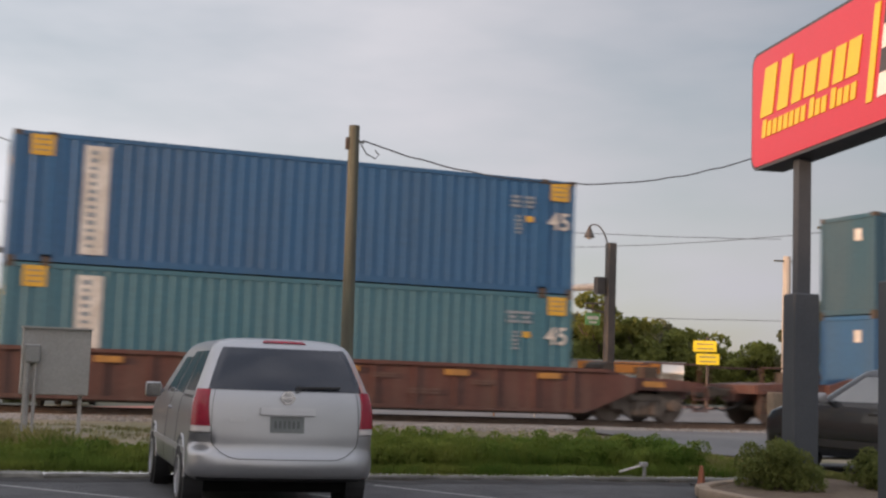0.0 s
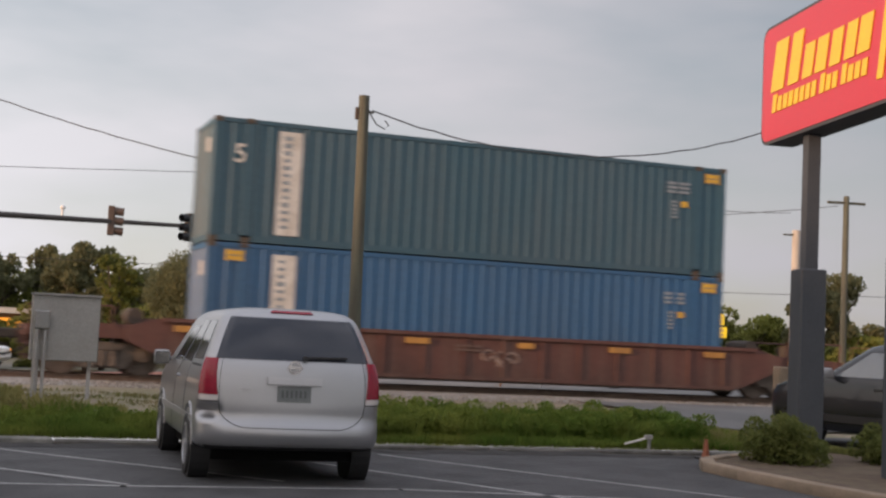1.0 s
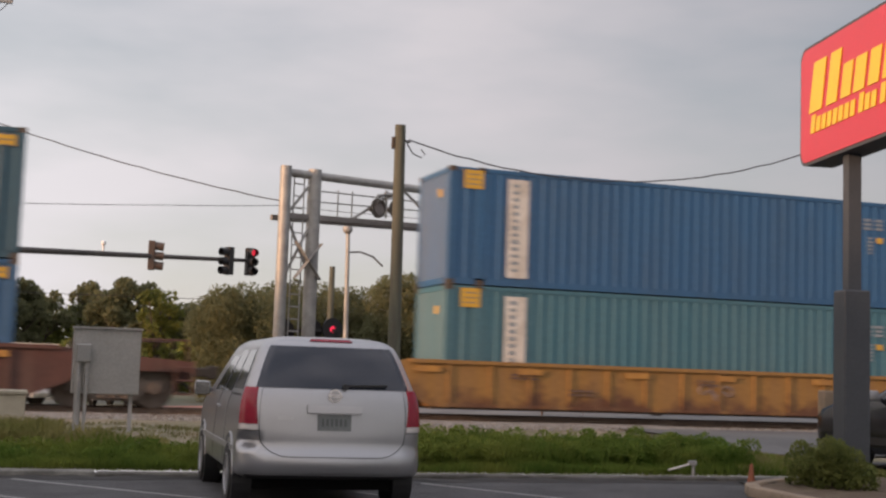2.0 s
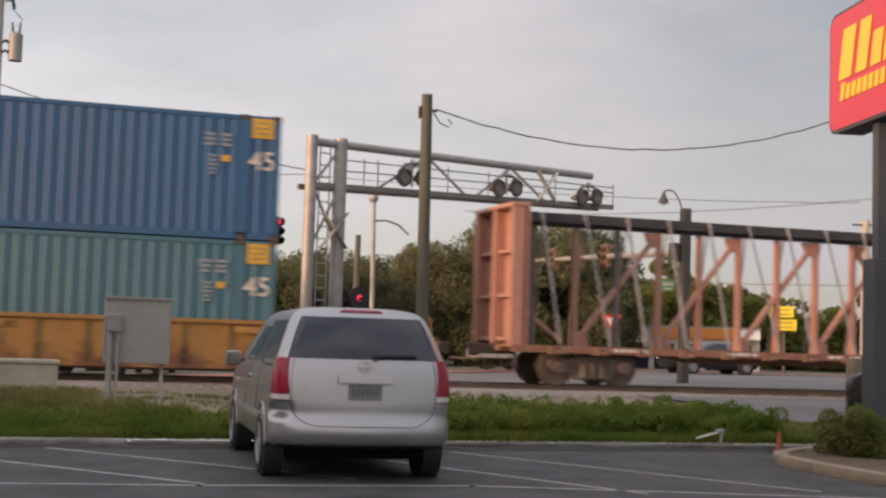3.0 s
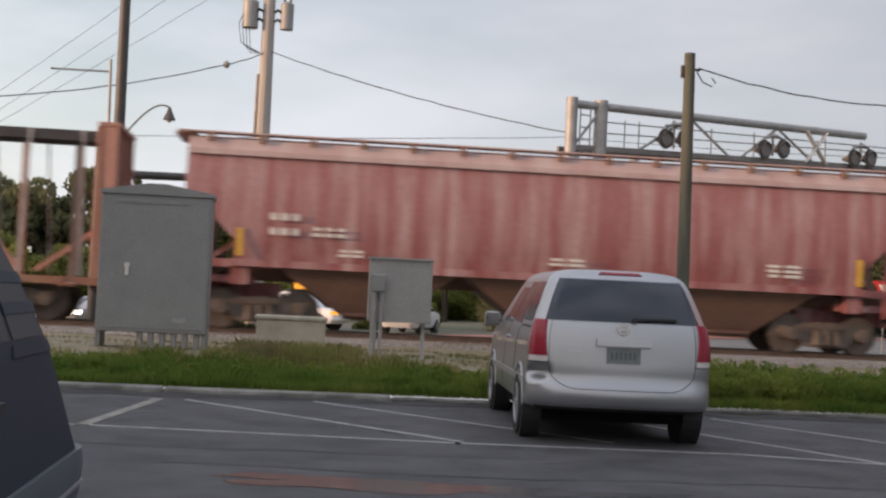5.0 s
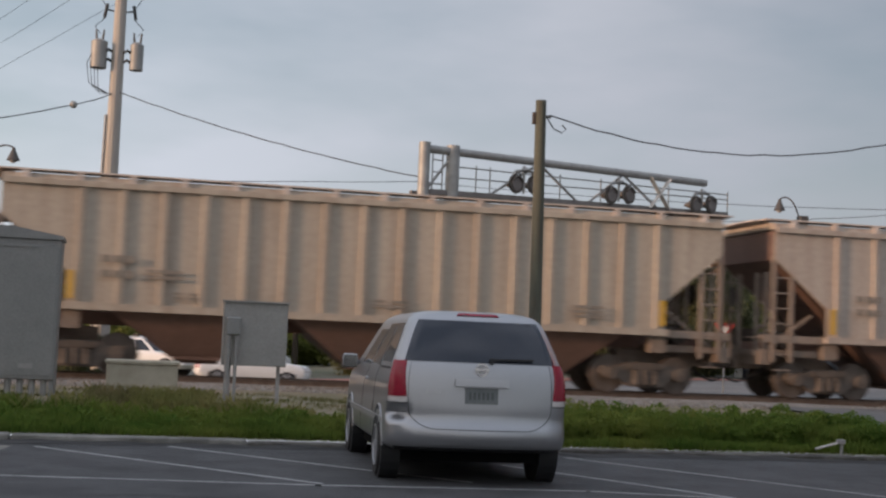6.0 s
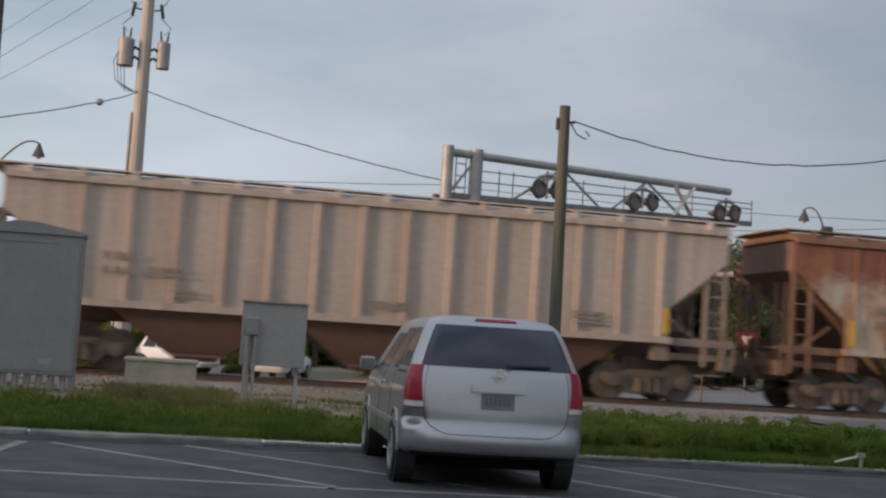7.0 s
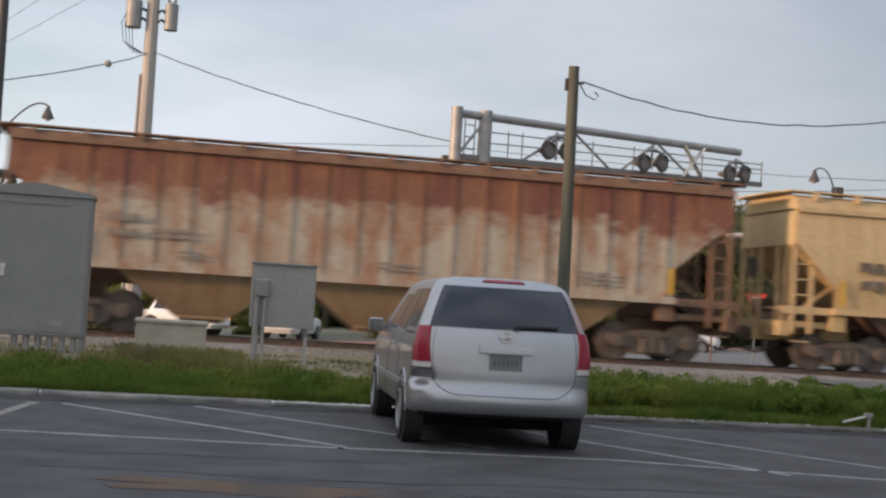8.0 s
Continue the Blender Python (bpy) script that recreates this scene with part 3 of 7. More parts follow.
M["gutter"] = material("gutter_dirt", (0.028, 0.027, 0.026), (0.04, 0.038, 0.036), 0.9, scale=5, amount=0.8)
build_gutter()


def stripe(bm, a, b, w=0.085):
    a, b = Vector((*a, 0.005)), Vector((*b, 0.005))
    d = (b - a).normalized()
    n = Vector((-d.y, d.x, 0)) * w / 2
    k = 14
    rows = [(a.lerp(b, i / k) + n * random.uniform(0.85, 1.1), a.lerp(b, i / k) - n * random.uniform(0.85, 1.1)) for i in range(k + 1)]
    vs = [[bm.verts.new(p) for p in r] for r in rows]
    for p, q in zip(vs, vs[1:]):
        bm.faces.new((p[0], p[1], q[1], q[0]))


for _n, (_p, _q) in enumerate((((-9.0, 14.3), (1.72, 12.98)), ((1.66, 12.985), (4.5, 12.86)), ((4.45, 12.88), (9.3, 11.35)), ((-1.29, 16.75), (1.75, 13.12)), ((0.32, 17.2), (3.4, 13.5)),
                               ((-1.62, 16.75), (-2.05, 13.35)), ((5.55, 16.9), (8.2, 12.2)), ((4.3, 15.6), (6.1, 12.1)),
                               ((-9.0, 14.05), (-2.2, 13.35)))):
    _b = B()
    stripe(_b, _p, _q, 0.14 if _n == 5 else 0.085)
    structure("parking_line", _b, M["line"] if _n != 5 else M["old_line"], "worn white painted parking line")


def build_track():
    bm = B()
    prof = [(28.2, 0.30), (29.3, 0.375), (32.95, 0.375), (34.1, 0.22), (34.1, 0.1), (28.2, 0.1)]
    n = 120
    xs = [-90 + i * 1.6 for i in range(n)]
    rings = []
    for x in xs:
        rings.append([bm.verts.new((x, y + random.uniform(-0.06, 0.06), z + (random.uniform(-0.03, 0.03) if z > 0.15 else 0))) for y, z in prof])
    for a, b in zip(rings, rings[1:]):
        for i in range(5):
            bm.faces.new((a[i], b[i], b[i + 1], a[i + 1]))
    structure("track_bed", bm, M["ballast"], "grey stone ballast under the railway track", False)
    bm = B()
    rnd = random.Random(8)
    for i in range(11000):
        x, y = rnd.uniform(-14, 26), rnd.uniform(27.6, 30.4)
        if x > 14.5 and rnd.random() < 0.8:
            continue
        s = rnd.uniform(0.014, 0.034)
        z = 0.37 if y > 29.3 else 0.28 + (y - 27.6) * 0.055
        m = Matrix.LocRotScale((x, y, z + s * 0.3), Euler((rnd.random() * 6, rnd.random() * 6, rnd.random() * 6)), (s, s * rnd.uniform(0.6, 1), s * 0.7))
        _stone(bm, m)
    tagged(part("ballast_stones", bm, M["stone"], None, "loose grey ballast stones beside the track"), category="gravel", kind="stuff")
    for y in (TRACK_Y - 0.75, TRACK_Y + 0.75):
        bm = B()
        prof = [(-0.07, 0), (0.07, 0), (0.07, 0.02), (0.015, 0.045), (0.015, 0.105), (0.036, 0.12), (0.036, 0.15), (-0.036, 0.15), (-0.036, 0.12), (-0.015, 0.105), (-0.015, 0.045), (-0.07, 0.02)]
        prism(bm, [(y + a, RAIL_Z - 0.15 + b) for a, b in prof], 0, -100, 110)
        structure("rail", bm, M["rail"], "rusty steel rail with a worn top")
    bm = B()
    box(bm, (0, 0, 0), (0.23, 2.6, 0.16))
    base = structure("sleepers", bm, M["timber"], "weathered timber sleepers")
    base.matrix_basis = pose(-16, TRACK_Y, 0.30)
    for i in range(1, 90):
        ob = new("sleeper", base.data)
        ob.parent = base
        ob.matrix_basis = pose(i * 0.5, random.uniform(-0.04, 0.04), random.uniform(-0.01, 0.01), 0, 0, random.uniform(-1.5, 1.5))


def _stone(bm, m):
    vs = [bm.verts.new(m @ Vector(p)) for p in ((1, 0, 0), (-1, 0, 0), (0, 1, 0), (0, -1, 0), (0, 0, 1), (0, 0, -1))]
    for a, b, c in ((0, 2, 4), (2, 1, 4), (1, 3, 4), (3, 0, 4), (2, 0, 5), (1, 2, 5), (3, 1, 5), (0, 3, 5)):
        bm.faces.new((vs[a], vs[b], vs[c]))


build_track()


# ---- the train ----
SPEED = 18.75          # metres a second, towards -x
MOVERS = []


def mover(ob, x0):
    MOVERS.append((ob, x0))
    ob.matrix_basis = pose(x0, TRACK_Y, 0)
    return ob


def make_bogie_meshes():
    bm = B()
    for s in (-1, 1):
        pts = [(-1.15, 0.98), (-1.08, 1.14), (-0.72, 1.14), (-0.42, 1.24), (0.42, 1.24), (0.72, 1.14), (1.08, 1.14), (1.15, 0.98), (1.0, 0.86),
               (0.74, 0.90), (0.45, 0.66), (-0.45, 0.66), (-0.74, 0.90), (-1.0, 0.86)]
        prism(bm, pts, 1, s * 1.0 - 0.09, s * 1.0 + 0.09)
        for x in (-0.87, 0.87):
            rod(bm, (x, s * 1.06, 0.957), (x, s * 1.2, 0.957), 0.14, seg=12)
        for x in (-0.24, 0, 0.24):
            rod(bm, (x, s * 1.12, 0.72), (x, s * 1.12, 1.05), 0.10, seg=10)
        box(bm, (0, s * 1.1, 1.14), (0.85, 0.14, 0.12))
    box(bm, (0, 0, 1.1), (0.42, 2.3, 0.3))
    for x in (-0.87, 0.87):
        rod(bm, (x, -1.0, 0.957), (x, 1.0, 0.957), 0.09, seg=10)
        box(bm, (x * 0.5, 0, 0.8), (0.12, 1.9, 0.14))
    frame_me = mesh_of("truck", bm, M["bogie"])
    bm = B()
    rod(bm, (0, -0.065, 0), (0, 0.065, 0), 0.457, seg=28)
    rod(bm, (0, 0.05, 0), (0, 0.075, 0), 0.487, seg=28)
    rod(bm, (0, -0.075, 0), (0, -0.04, 0), 0.40, 0.36, seg=28)
    rod(bm, (0, -0.12, 0), (0, 0.12, 0), 0.14, seg=12)
    soften(bm, 0.008, 1)
    return frame_me, mesh_of("wheel", bm, M["tread"], True)


TRUCK_ME, WHEEL_ME = make_bogie_meshes()


def add_trucks(car, xs):
    for x in xs:
        t = new("truck", TRUCK_ME)
        t.parent = car
        t.matrix_basis = pose(x, 0, 0)
        tagged(t, "dirty steel wheel truck with coil springs")
        for wx in (-0.87, 0.87):
            for s in (-1, 1):
                w = new("wheel", WHEEL_ME)
                w.parent = t
                w.matrix_basis = pose(wx, s * 0.78, 0.957, 0, 0, 0 if s < 0 else 180)


def add_couplers(car, half):
    for s in (-1, 1):
        bm = B()
        box(bm, (s * (half - 0.55), 0, 1.35), (1.1, 0.22, 0.22))
        box(bm, (s * (half - 0.02), 0.06, 1.35), (0.26, 0.34, 0.32))
        soften(bm, 0.03, 1)
        part("coupler", bm, M["steel"], car)
        bm = B()
        tube(bm, [Vector((s * (half - 1.0), -0.35, 1.25)), Vector((s * (half - 0.6), -0.33, 0.98)), Vector((s * (half - 0.25), -0.3, 0.86)), Vector((s * (half + 0.02), -0.25, 0.95))], 0.03)
        part("air_hose", bm, M["rubber"], car)


def corrugated(bm, x0, x1, z0, z1, y, depth, pitch=0.29):
    """A sheet of trapezoidal corrugation, upright, facing -y when depth is positive."""
    xs, ys = [], []
    x = x0
    while x < x1 - pitch * 0.5:
        for f, d in ((0.0, 0), (0.36, 0), (0.5, 1), (0.86, 1)):
            xs.append(x + f * pitch)
            ys.append(y + d * depth)
        x += pitch
    xs.append(x1)
    ys.append(y)
    lo = [bm.verts.new((a, b, z0)) for a, b in zip(xs, ys)]
    hi = [bm.verts.new((a, b, z1)) for a, b in zip(xs, ys)]
    for i in range(len(xs) - 1):
        bm.faces.new((lo[i], lo[i + 1], hi[i + 1], hi[i]))


def number(parent, text, x, z, size, y, mat, name="number"):
    cu = bpy.data.curves.new(name, "FONT")
    cu.body = text
    cu.size = size
    cu.extrude = 0.004
    cu.offset = 0.012 * size
    cu.align_x, cu.align_y = "CENTER", "CENTER"
    tmp = bpy.data.objects.new("tmp", cu)
    scene.collection.objects.link(tmp)
    me = bpy.data.meshes.new_from_object(tmp.evaluated_get(bpy.context.evaluated_depsgraph_get()))
    bpy.data.objects.remove(tmp)
    me.name = name
    me.materials.clear()
    me.materials.append(mat)
    ob = new(name, me)
    ob.parent = parent
    ob.matrix_basis = pose(x, y, z, 90, 0, 0)
    return ob


BAR_MESHES = {}


def bars(parent, name, mat, x, z, w, h, rows, y, cols=1, seed=1, label=""):
    """Writing too small to read, as rows of bars."""
    rnd = random.Random(seed)
    if mat.name not in BAR_MESHES:
        bm = B()
        box(bm, (0, 0, 0), (1, 1, 1))
        BAR_MESHES[mat.name] = mesh_of(name, bm, mat)
    for r in range(rows):
        zz = z + h / 2 - (r + 0.5) * h / rows
        for c in range(cols):
            ww = w / cols * rnd.uniform(0.55, 0.92)
            ob = new(name, BAR_MESHES[mat.name])
            ob.parent = parent
            ob.matrix_basis = Matrix.Translation((x - w / 2 + (c + 0.5) * w / cols, y, zz)) @ Matrix.Diagonal((ww, 0.008, h / rows * 0.62, 1))
            if label:
                tagged(ob, label)


M["faint_mark"] = material("faint_stencil", (0.13, 0.085, 0.07), (0.09, 0.055, 0.045), 0.8, scale=6, amount=0.8)
M["scrawl"] = material("pale_scrawl", (0.27, 0.215, 0.19), (0.13, 0.08, 0.065), 0.8, scale=5, amount=0.9)
LENGTH, HIGH, WIDE = 13.716, 2.896, 2.438
_b = B()
box(_b, (0, 0, 0), (0.18, 0.18, 0.122))
CASTING_ME = mesh_of("corner_casting", _b, M["steel"])


def container(x0, z0, paint, label, corner="yellow", seed=1, decal_x=-5.05, front=True, numeral=True):
    """A 45-foot box: four corner posts, rails, corrugated sides and ends, roof, castings and stencils."""
    ob = mover(thing("shipping_container", label, "container", group="containers on the train"), x0)
    half, hw = LENGTH / 2, WIDE / 2
    zb, zt = z0, z0 + HIGH
    bm = B()
    for s in (-1, 1):
        for e in (-1, 1):
            box(bm, (e * (half - 0.08), s * (hw - 0.07), z0 + HIGH / 2), (0.16, 0.14, HIGH - 0.04))
            box(bm, (e * 6.02, s * (hw - 0.05), z0 + HIGH / 2), (0.26, 0.10, HIGH - 0.1))
        box(bm, (0, s * (hw - 0.05), zb + 0.09), (LENGTH - 0.2, 0.10, 0.15))
        box(bm, (0, s * (hw - 0.05), zt - 0.06), (LENGTH - 0.2, 0.10, 0.10))
    for e in (-1, 1):
        box(bm, (e * (half - 0.06), 0, zt - 0.07), (0.12, WIDE - 0.2, 0.12))
        box(bm, (e * (half - 0.06), 0, zb + 0.09), (0.12, WIDE - 0.2, 0.15))
    part("frame", bm, paint, ob)
    for e in (-1, 1):
        for s in (-1, 1):
            for z in (zb + 0.06, zt - 0.055):
                for x in (half - 0.085, 6.02):
                    c = new("corner_casting", CASTING_ME)
                    c.parent = ob
                    c.matrix_basis = pose(e * x, s * (hw - 0.083), z)
    for s in (-1, 1):
        bm = B()
        corrugated(bm, -half + 0.16, half - 0.16, zb + 0.15, zt - 0.1, s * (hw - 0.012), -s * 0.022)
        part("side_panel", bm, paint, ob)
    for e in (-1, 1):
        bm = B()
        corrugated(bm, -hw + 0.14, hw - 0.14, zb + 0.15, zt - 0.12, 0, 0.04, 0.25)
        bmesh.ops.rotate(bm, verts=bm.verts[:], cent=(0, 0, 0), matrix=Matrix.Rotation(radians(90), 3, "Z"))
        bmesh.ops.translate(bm, verts=bm.verts[:], vec=(e * (half - 0.05), 0, 0))
        part("end_panel", bm, paint, ob)
    bm = B()
    corrugated(bm, -half + 0.1, half - 0.1, -hw + 0.08, hw - 0.08, 0, 0.02, 0.4)
    bmesh.ops.rotate(bm, verts=bm.verts[:], cent=(0, 0, 0), matrix=Matrix.Rotation(radians(-90), 3, "X"))
    bmesh.ops.translate(bm, verts=bm.verts[:], vec=(0, 0, zt - 0.03))
    part("roof", bm, paint, ob)
    bm = B()
    box(bm, (0, 0, zb + 0.12), (LENGTH - 0.24, WIDE - 0.24, 0.06))
    part("floor_plate", bm, M["steel"], ob)
    y = -hw - 0.006
    bm = B()
    box(bm, (decal_x, y + 0.002, z0 + HIGH / 2 + 0.0), (0.56, 0.010, HIGH - 0.45))
    strip = part("name_strip", bm, M["decal_white"], ob, "white strip with dark lettering shapes")
    rnd = random.Random(seed)
    for k in range(13):
        zz = z0 + HIGH - 0.38 - k * 0.175
        bm = B()
        box(bm, (decal_x - 0.07, y - 0.006, zz), (0.19 * rnd.uniform(0.75, 1.05), 0.006, 0.115 * rnd.uniform(0.6, 1)))
        part("letter_block", bm, M["decal_grey"], strip)
    if corner:
        for x in ((-half + 0.62, half - 0.42) if corner != "right" else (half - 0.42,)):
            bm = B()
            w = 0.5 if corner == "yellow" else 0.42
            box(bm, (x, y, zt - 0.30), (w, 0.010, 0.46 if corner == "yellow" else 0.26))
            d = part("warning_label", bm, M["decal_yellow"], ob, "yellow height warning label")
            for k in range(3):
                bm = B()
                box(bm, (x, y - 0.007, zt - 0.18 - k * 0.12), (w * 0.7, 0.004, 0.03))
                part("label_line", bm, M["decal_dark"], d)
    if corner == "right":
        number(ob, "5", -half + 0.62, z0 + HIGH - 0.85, 0.62, y - 0.004, M["decal_white"])
    if numeral:
        number(ob, "45", half - 0.42, z0 + HIGH - 1.08, 0.62, y - 0.004, M["decal_white"])
    bars(ob, "stencil", M["decal_grey"], half - 1.45, z0 + HIGH - 0.62, 0.75, 0.34, 3, y, 2, seed, "grey stencilled identification marks")
    bars(ob, "stencil", M["decal_grey"], half - 1.55, z0 + HIGH - 1.2, 0.22, 0.5, 5, y, 1, seed + 5)
    bm = B()
    box(bm, (half - 1.25, y, z0 + HIGH - 1.05), (0.2, 0.008, 0.15))
    part("placard", bm, M["decal_yellow"], ob, "small orange placard")
    if front:
        bm = B()
        box(bm, (-half - 0.004, -0.5, zt - 0.6), (0.008, 0.3, 0.34) if corner != "yellow" else (0.008, 0.22, 0.2))
        part("end_label", bm, M["decal_white"] if corner != "yellow" else M["decal_yellow"], ob)
    return ob


def well_car(x0, paint, label, seed=1):
    car = mover(thing("well_car", label, "rail car", group="rail cars of the train"), x0)
    for s in (-1, 1):
        bm = B()
        pts = [(-8.6, 1.30), (-8.0, 1.05), (-7.2, 0.73), (7.2, 0.73), (8.0, 1.05), (8.6, 1.30), (8.6, 1.62), (7.9, 1.82), (-7.9, 1.82), (-8.6, 1.62)]
        prism(bm, pts, 1, s * 1.42 - 0.05, s * 1.42 + 0.05)
        part("well_side", bm, paint, car)
        bm = B()
        box(bm, (0, s * 1.44, 1.80), (15.6, 0.22, 0.09))
        box(bm, (0, s * 1.45, 0.77), (14.2, 0.20, 0.09))
        for i in range(14):
            box(bm, (-6.8 + i * 1.046, s * 1.485, 1.28), (0.09, 0.06, 0.96))
        part("side_rib", bm, paint, car)
    bm = B()
    box(bm, (0, 0, 0.70), (14.4, 2.7, 0.06))
    part("well_floor", bm, M["steel"], car)
    for e in (-1, 1):
        bm = B()
        box(bm, (e * 7.25, 0, 1.2), (0.12, 2.7, 0.95))
        part("end_bulkhead", bm, paint, car)
        bm = B()
        prism(bm, [(e * 7.6, 1.34), (e * 10.75, 1.34), (e * 10.75, 1.58), (e * 9.6, 1.66), (e * 7.6, 1.66)], 1, -1.25, 1.25)
        box(bm, (e * 9.9, 0, 1.28), (1.9, 0.6, 0.3))
        part("end_platform", bm, paint, car)
        for s in (-1, 1):
            bm = B()
            for x in (8.9, 10.6):
                rod(bm, (e * x, s * 1.3, 1.6), (e * x, s * 1.3, 2.05), 0.02, seg=6)
            rod(bm, (e * 8.9, s * 1.3, 2.05), (e * 10.6, s * 1.3, 2.05), 0.02, seg=6)
            part("handrail", bm, paint, car)
            bm = B()
            for z in (0.85, 1.15, 1.45):
                rod(bm, (e * 10.35, s * 1.42, z), (e * 10.75, s * 1.42, z), 0.02, seg=6)
            for x in (10.35, 10.75):
                rod(bm, (e * x, s * 1.42, 0.8), (e * x, s * 1.42, 1.6), 0.022, seg=6)
            part("step_ladder", bm, paint, car)
        bm = B()
        rod(bm, (e * 8.3, -0.5, 1.86), (e * 8.3, 0.5, 1.86), 0.2, seg=14)
        part("brake_reservoir", bm, M["steel"], car)
        bm = B()
        box(bm, (e * 9.35, -0.7, 1.8), (0.5, 0.4, 0.3))
        part("brake_box", bm, M["steel"], car)
    rnd = random.Random(seed)
    for k, x in enumerate((-7.3, -4.6, -1.9, 0.9, 3.6, 6.3, 9.3)):
        bm = B()
        w = 0.62 if k != 3 else 0.45
        z = 1.62 if abs(x) < 8 else 1.5
        box(bm, (x + rnd.uniform(-0.2, 0.2), -1.54, z), (w, 0.012, 0.14))
        part("reflector", bm, M["reflector"], car, "dull yellow reflective strip")
    for k in range(3):
        bars(car, "stencil", M["faint_mark"], rnd.uniform(-6.5, 6.5), rnd.choice((1.5, 1.4, 1.15)), rnd.uniform(0.5, 0.9), rnd.uniform(0.12, 0.2), 2, -1.53, 3, seed + k)
    # a pale weathered scrawl sprayed between two ribs
    for k, (dx, dz, lean) in enumerate(((-0.34, 0.1, 0.5), (-0.2, -0.05, -0.6), (0.0, 0.08, 1.2), (0.16, -0.08, 0.2), (0.3, 0.06, -0.9))):
        bm = B()
        pts = [Vector((0.45 + dx + 0.16 * math.cos(lean + a * 0.7), -1.475, 1.22 + dz + 0.15 * math.sin(lean + a * 0.7))) for a in range(6)]
        tube(bm, pts, 0.032, 5)
        part("paint_scrawl", bm, M["scrawl"], car, "pale weathered spray scrawl")
    add_trucks(car, (-9.05, 9.05))
    add_couplers(car, 11.4)
    return car


def centerbeam_car(x0):
    car = mover(thing("centerbeam_flatcar", "empty salmon-red centerbeam lumber flatcar with hanging straps", "rail car", group="rail cars of the train"), x0)
    S, D = M["salmon"], M["salmon_deck"]
    half = 11.15
    bm = B()
    box(bm, (0, 0, 1.40), (2 * half, 0.9, 0.14))
    part("deck", bm, D, car)
    for s in (-1, 1):
        bm = B()
        box(bm, (0, s * 1.36, 1.40), (2 * half, 0.12, 0.17))
        part("side_sill", bm, D, car)
        bm = B()
        box(bm, (0, s * 0.9, 1.46), (2 * half, 0.8, 0.06))
        part("deck_plate", bm, D, car)
    bm = B()
    prism(bm, [(-half + 0.6, 1.35), (-6.8, 1.35), (-5.6, 1.14), (5.6, 1.14), (6.8, 1.35), (half - 0.6, 1.35)], 1, -0.3, 0.3)
    part("center_sill", bm, D, car)
    posts = [(i - 8.5) * 1.194 for i in range(18)]
    for x in posts:
        bm = B()
        box(bm, (x, -1.44, 1.37), (0.12, 0.08, 0.20))
        rod(bm, (x + 0.1, -1.46, 1.32), (x + 0.30, -1.46, 1.32), 0.055, seg=8)
        part("strap_winch", bm, D, car)
    bm = B()
    box(bm, (0, 0, 4.75), (2 * half - 0.8, 0.62, 0.24))
    box(bm, (0, 0, 4.66), (2 * half - 0.8, 0.30, 0.22))
    part("top_beam", bm, M["black_steel"], car, "dark top beam")
    rnd = random.Random(44)
    for i, x in enumerate(posts):
        bm = B()
        prism(bm, [(-0.2, 1.48), (0.2, 1.48), (0.09, 1.85), (0.08, 4.56), (-0.08, 4.56), (-0.09, 1.85)], 0, x - 0.06, x + 0.06)
        box(bm, (x, 0, 3.0), (0.15, 0.07, 3.1))
        part("post", bm, M["dark_post"] if i in (0, 2, 15, 17) else S, car)
        for sd, k, w in ((-1, 0.13, 0.075), (1, 0.42, 0.045)):
            bm = B()
            foot = rnd.uniform(0.0, 0.35)
            top, low = Vector((x + k, sd * 0.32, 4.80)), Vector((x + k + foot, sd * 1.34, 1.52))
            bar(bm, top, low, w, 0.012)
            bar(bm, top + Vector((0, -sd * 0.02, 0.07)), top - Vector((0, 0, 0.06)), w * 1.3, 0.02)
            part("strap", bm, M["strap"], car, "hanging tie-down strap")
    # rising braces up to the middle, falling ones beyond it, crossing once
    for i0, i1, up in ((1, 3, 1), (3, 5, 1), (5, 7, 1), (7, 9, 1), (8, 10, 0), (10, 12, 0), (12, 14, 0), (14, 16, 0)):
        xa, xb = posts[i0] + 0.08, posts[i1] - 0.08
        yy = 0.0 if up else 0.03
        bm = B()
        bar(bm, (xa, yy, 1.62 if up else 4.45), (xb, yy, 4.45 if up else 1.62), 0.15, 0.11)
        part("brace", bm, S, car)
        for xx, z in ((xa + 0.1, 1.66 if up else 4.36), (xb - 0.1, 4.36 if up else 1.66)):
            bm = B()
            f = 1 if z < 3 else -1
            prism(bm, [(xx - 0.24, z - 0.16 * f), (xx + 0.24, z - 0.16 * f), (xx + 0.1, z + 0.2 * f), (xx - 0.1, z + 0.2 * f)], 1, -0.065 + yy, 0.065 + yy)
            part("gusset", bm, S, car)
    for e in (-1, 1):
        bm = B()
        bar(bm, (e * (half - 0.3), 0, 2.75), (e * 9.3, 0, 1.6), 0.14, 0.11)
        part("bulkhead_brace", bm, S, car)
    for e in (-1, 1):
        bh = part("bulkhead", _bulkhead(e, half), S, car, "salmon-red ribbed steel bulkhead")
        bulkhead_ribs(bh, e, half)
        bm = B()
        for k in range(8):
            z = 1.35 + k * 0.42
            rod(bm, (e * (half + 0.06), 1.05, z), (e * (half + 0.06), 1.38, z), 0.016, seg=6)
        for yy in (1.05, 1.38):
            rod(bm, (e * (half + 0.06), yy, 1.2), (e * (half + 0.06), yy, 4.5), 0.02, seg=6)
        part("ladder", bm, S, bh)
    for k in range(6):
        bars(car, "stencil", M["decal_white"], -8 + k * 3.1, 1.41, 1.0, 0.13, 1, -1.43, 5, k + 60)
    add_trucks(car, (-8.9, 8.9))
    add_couplers(car, 11.65)


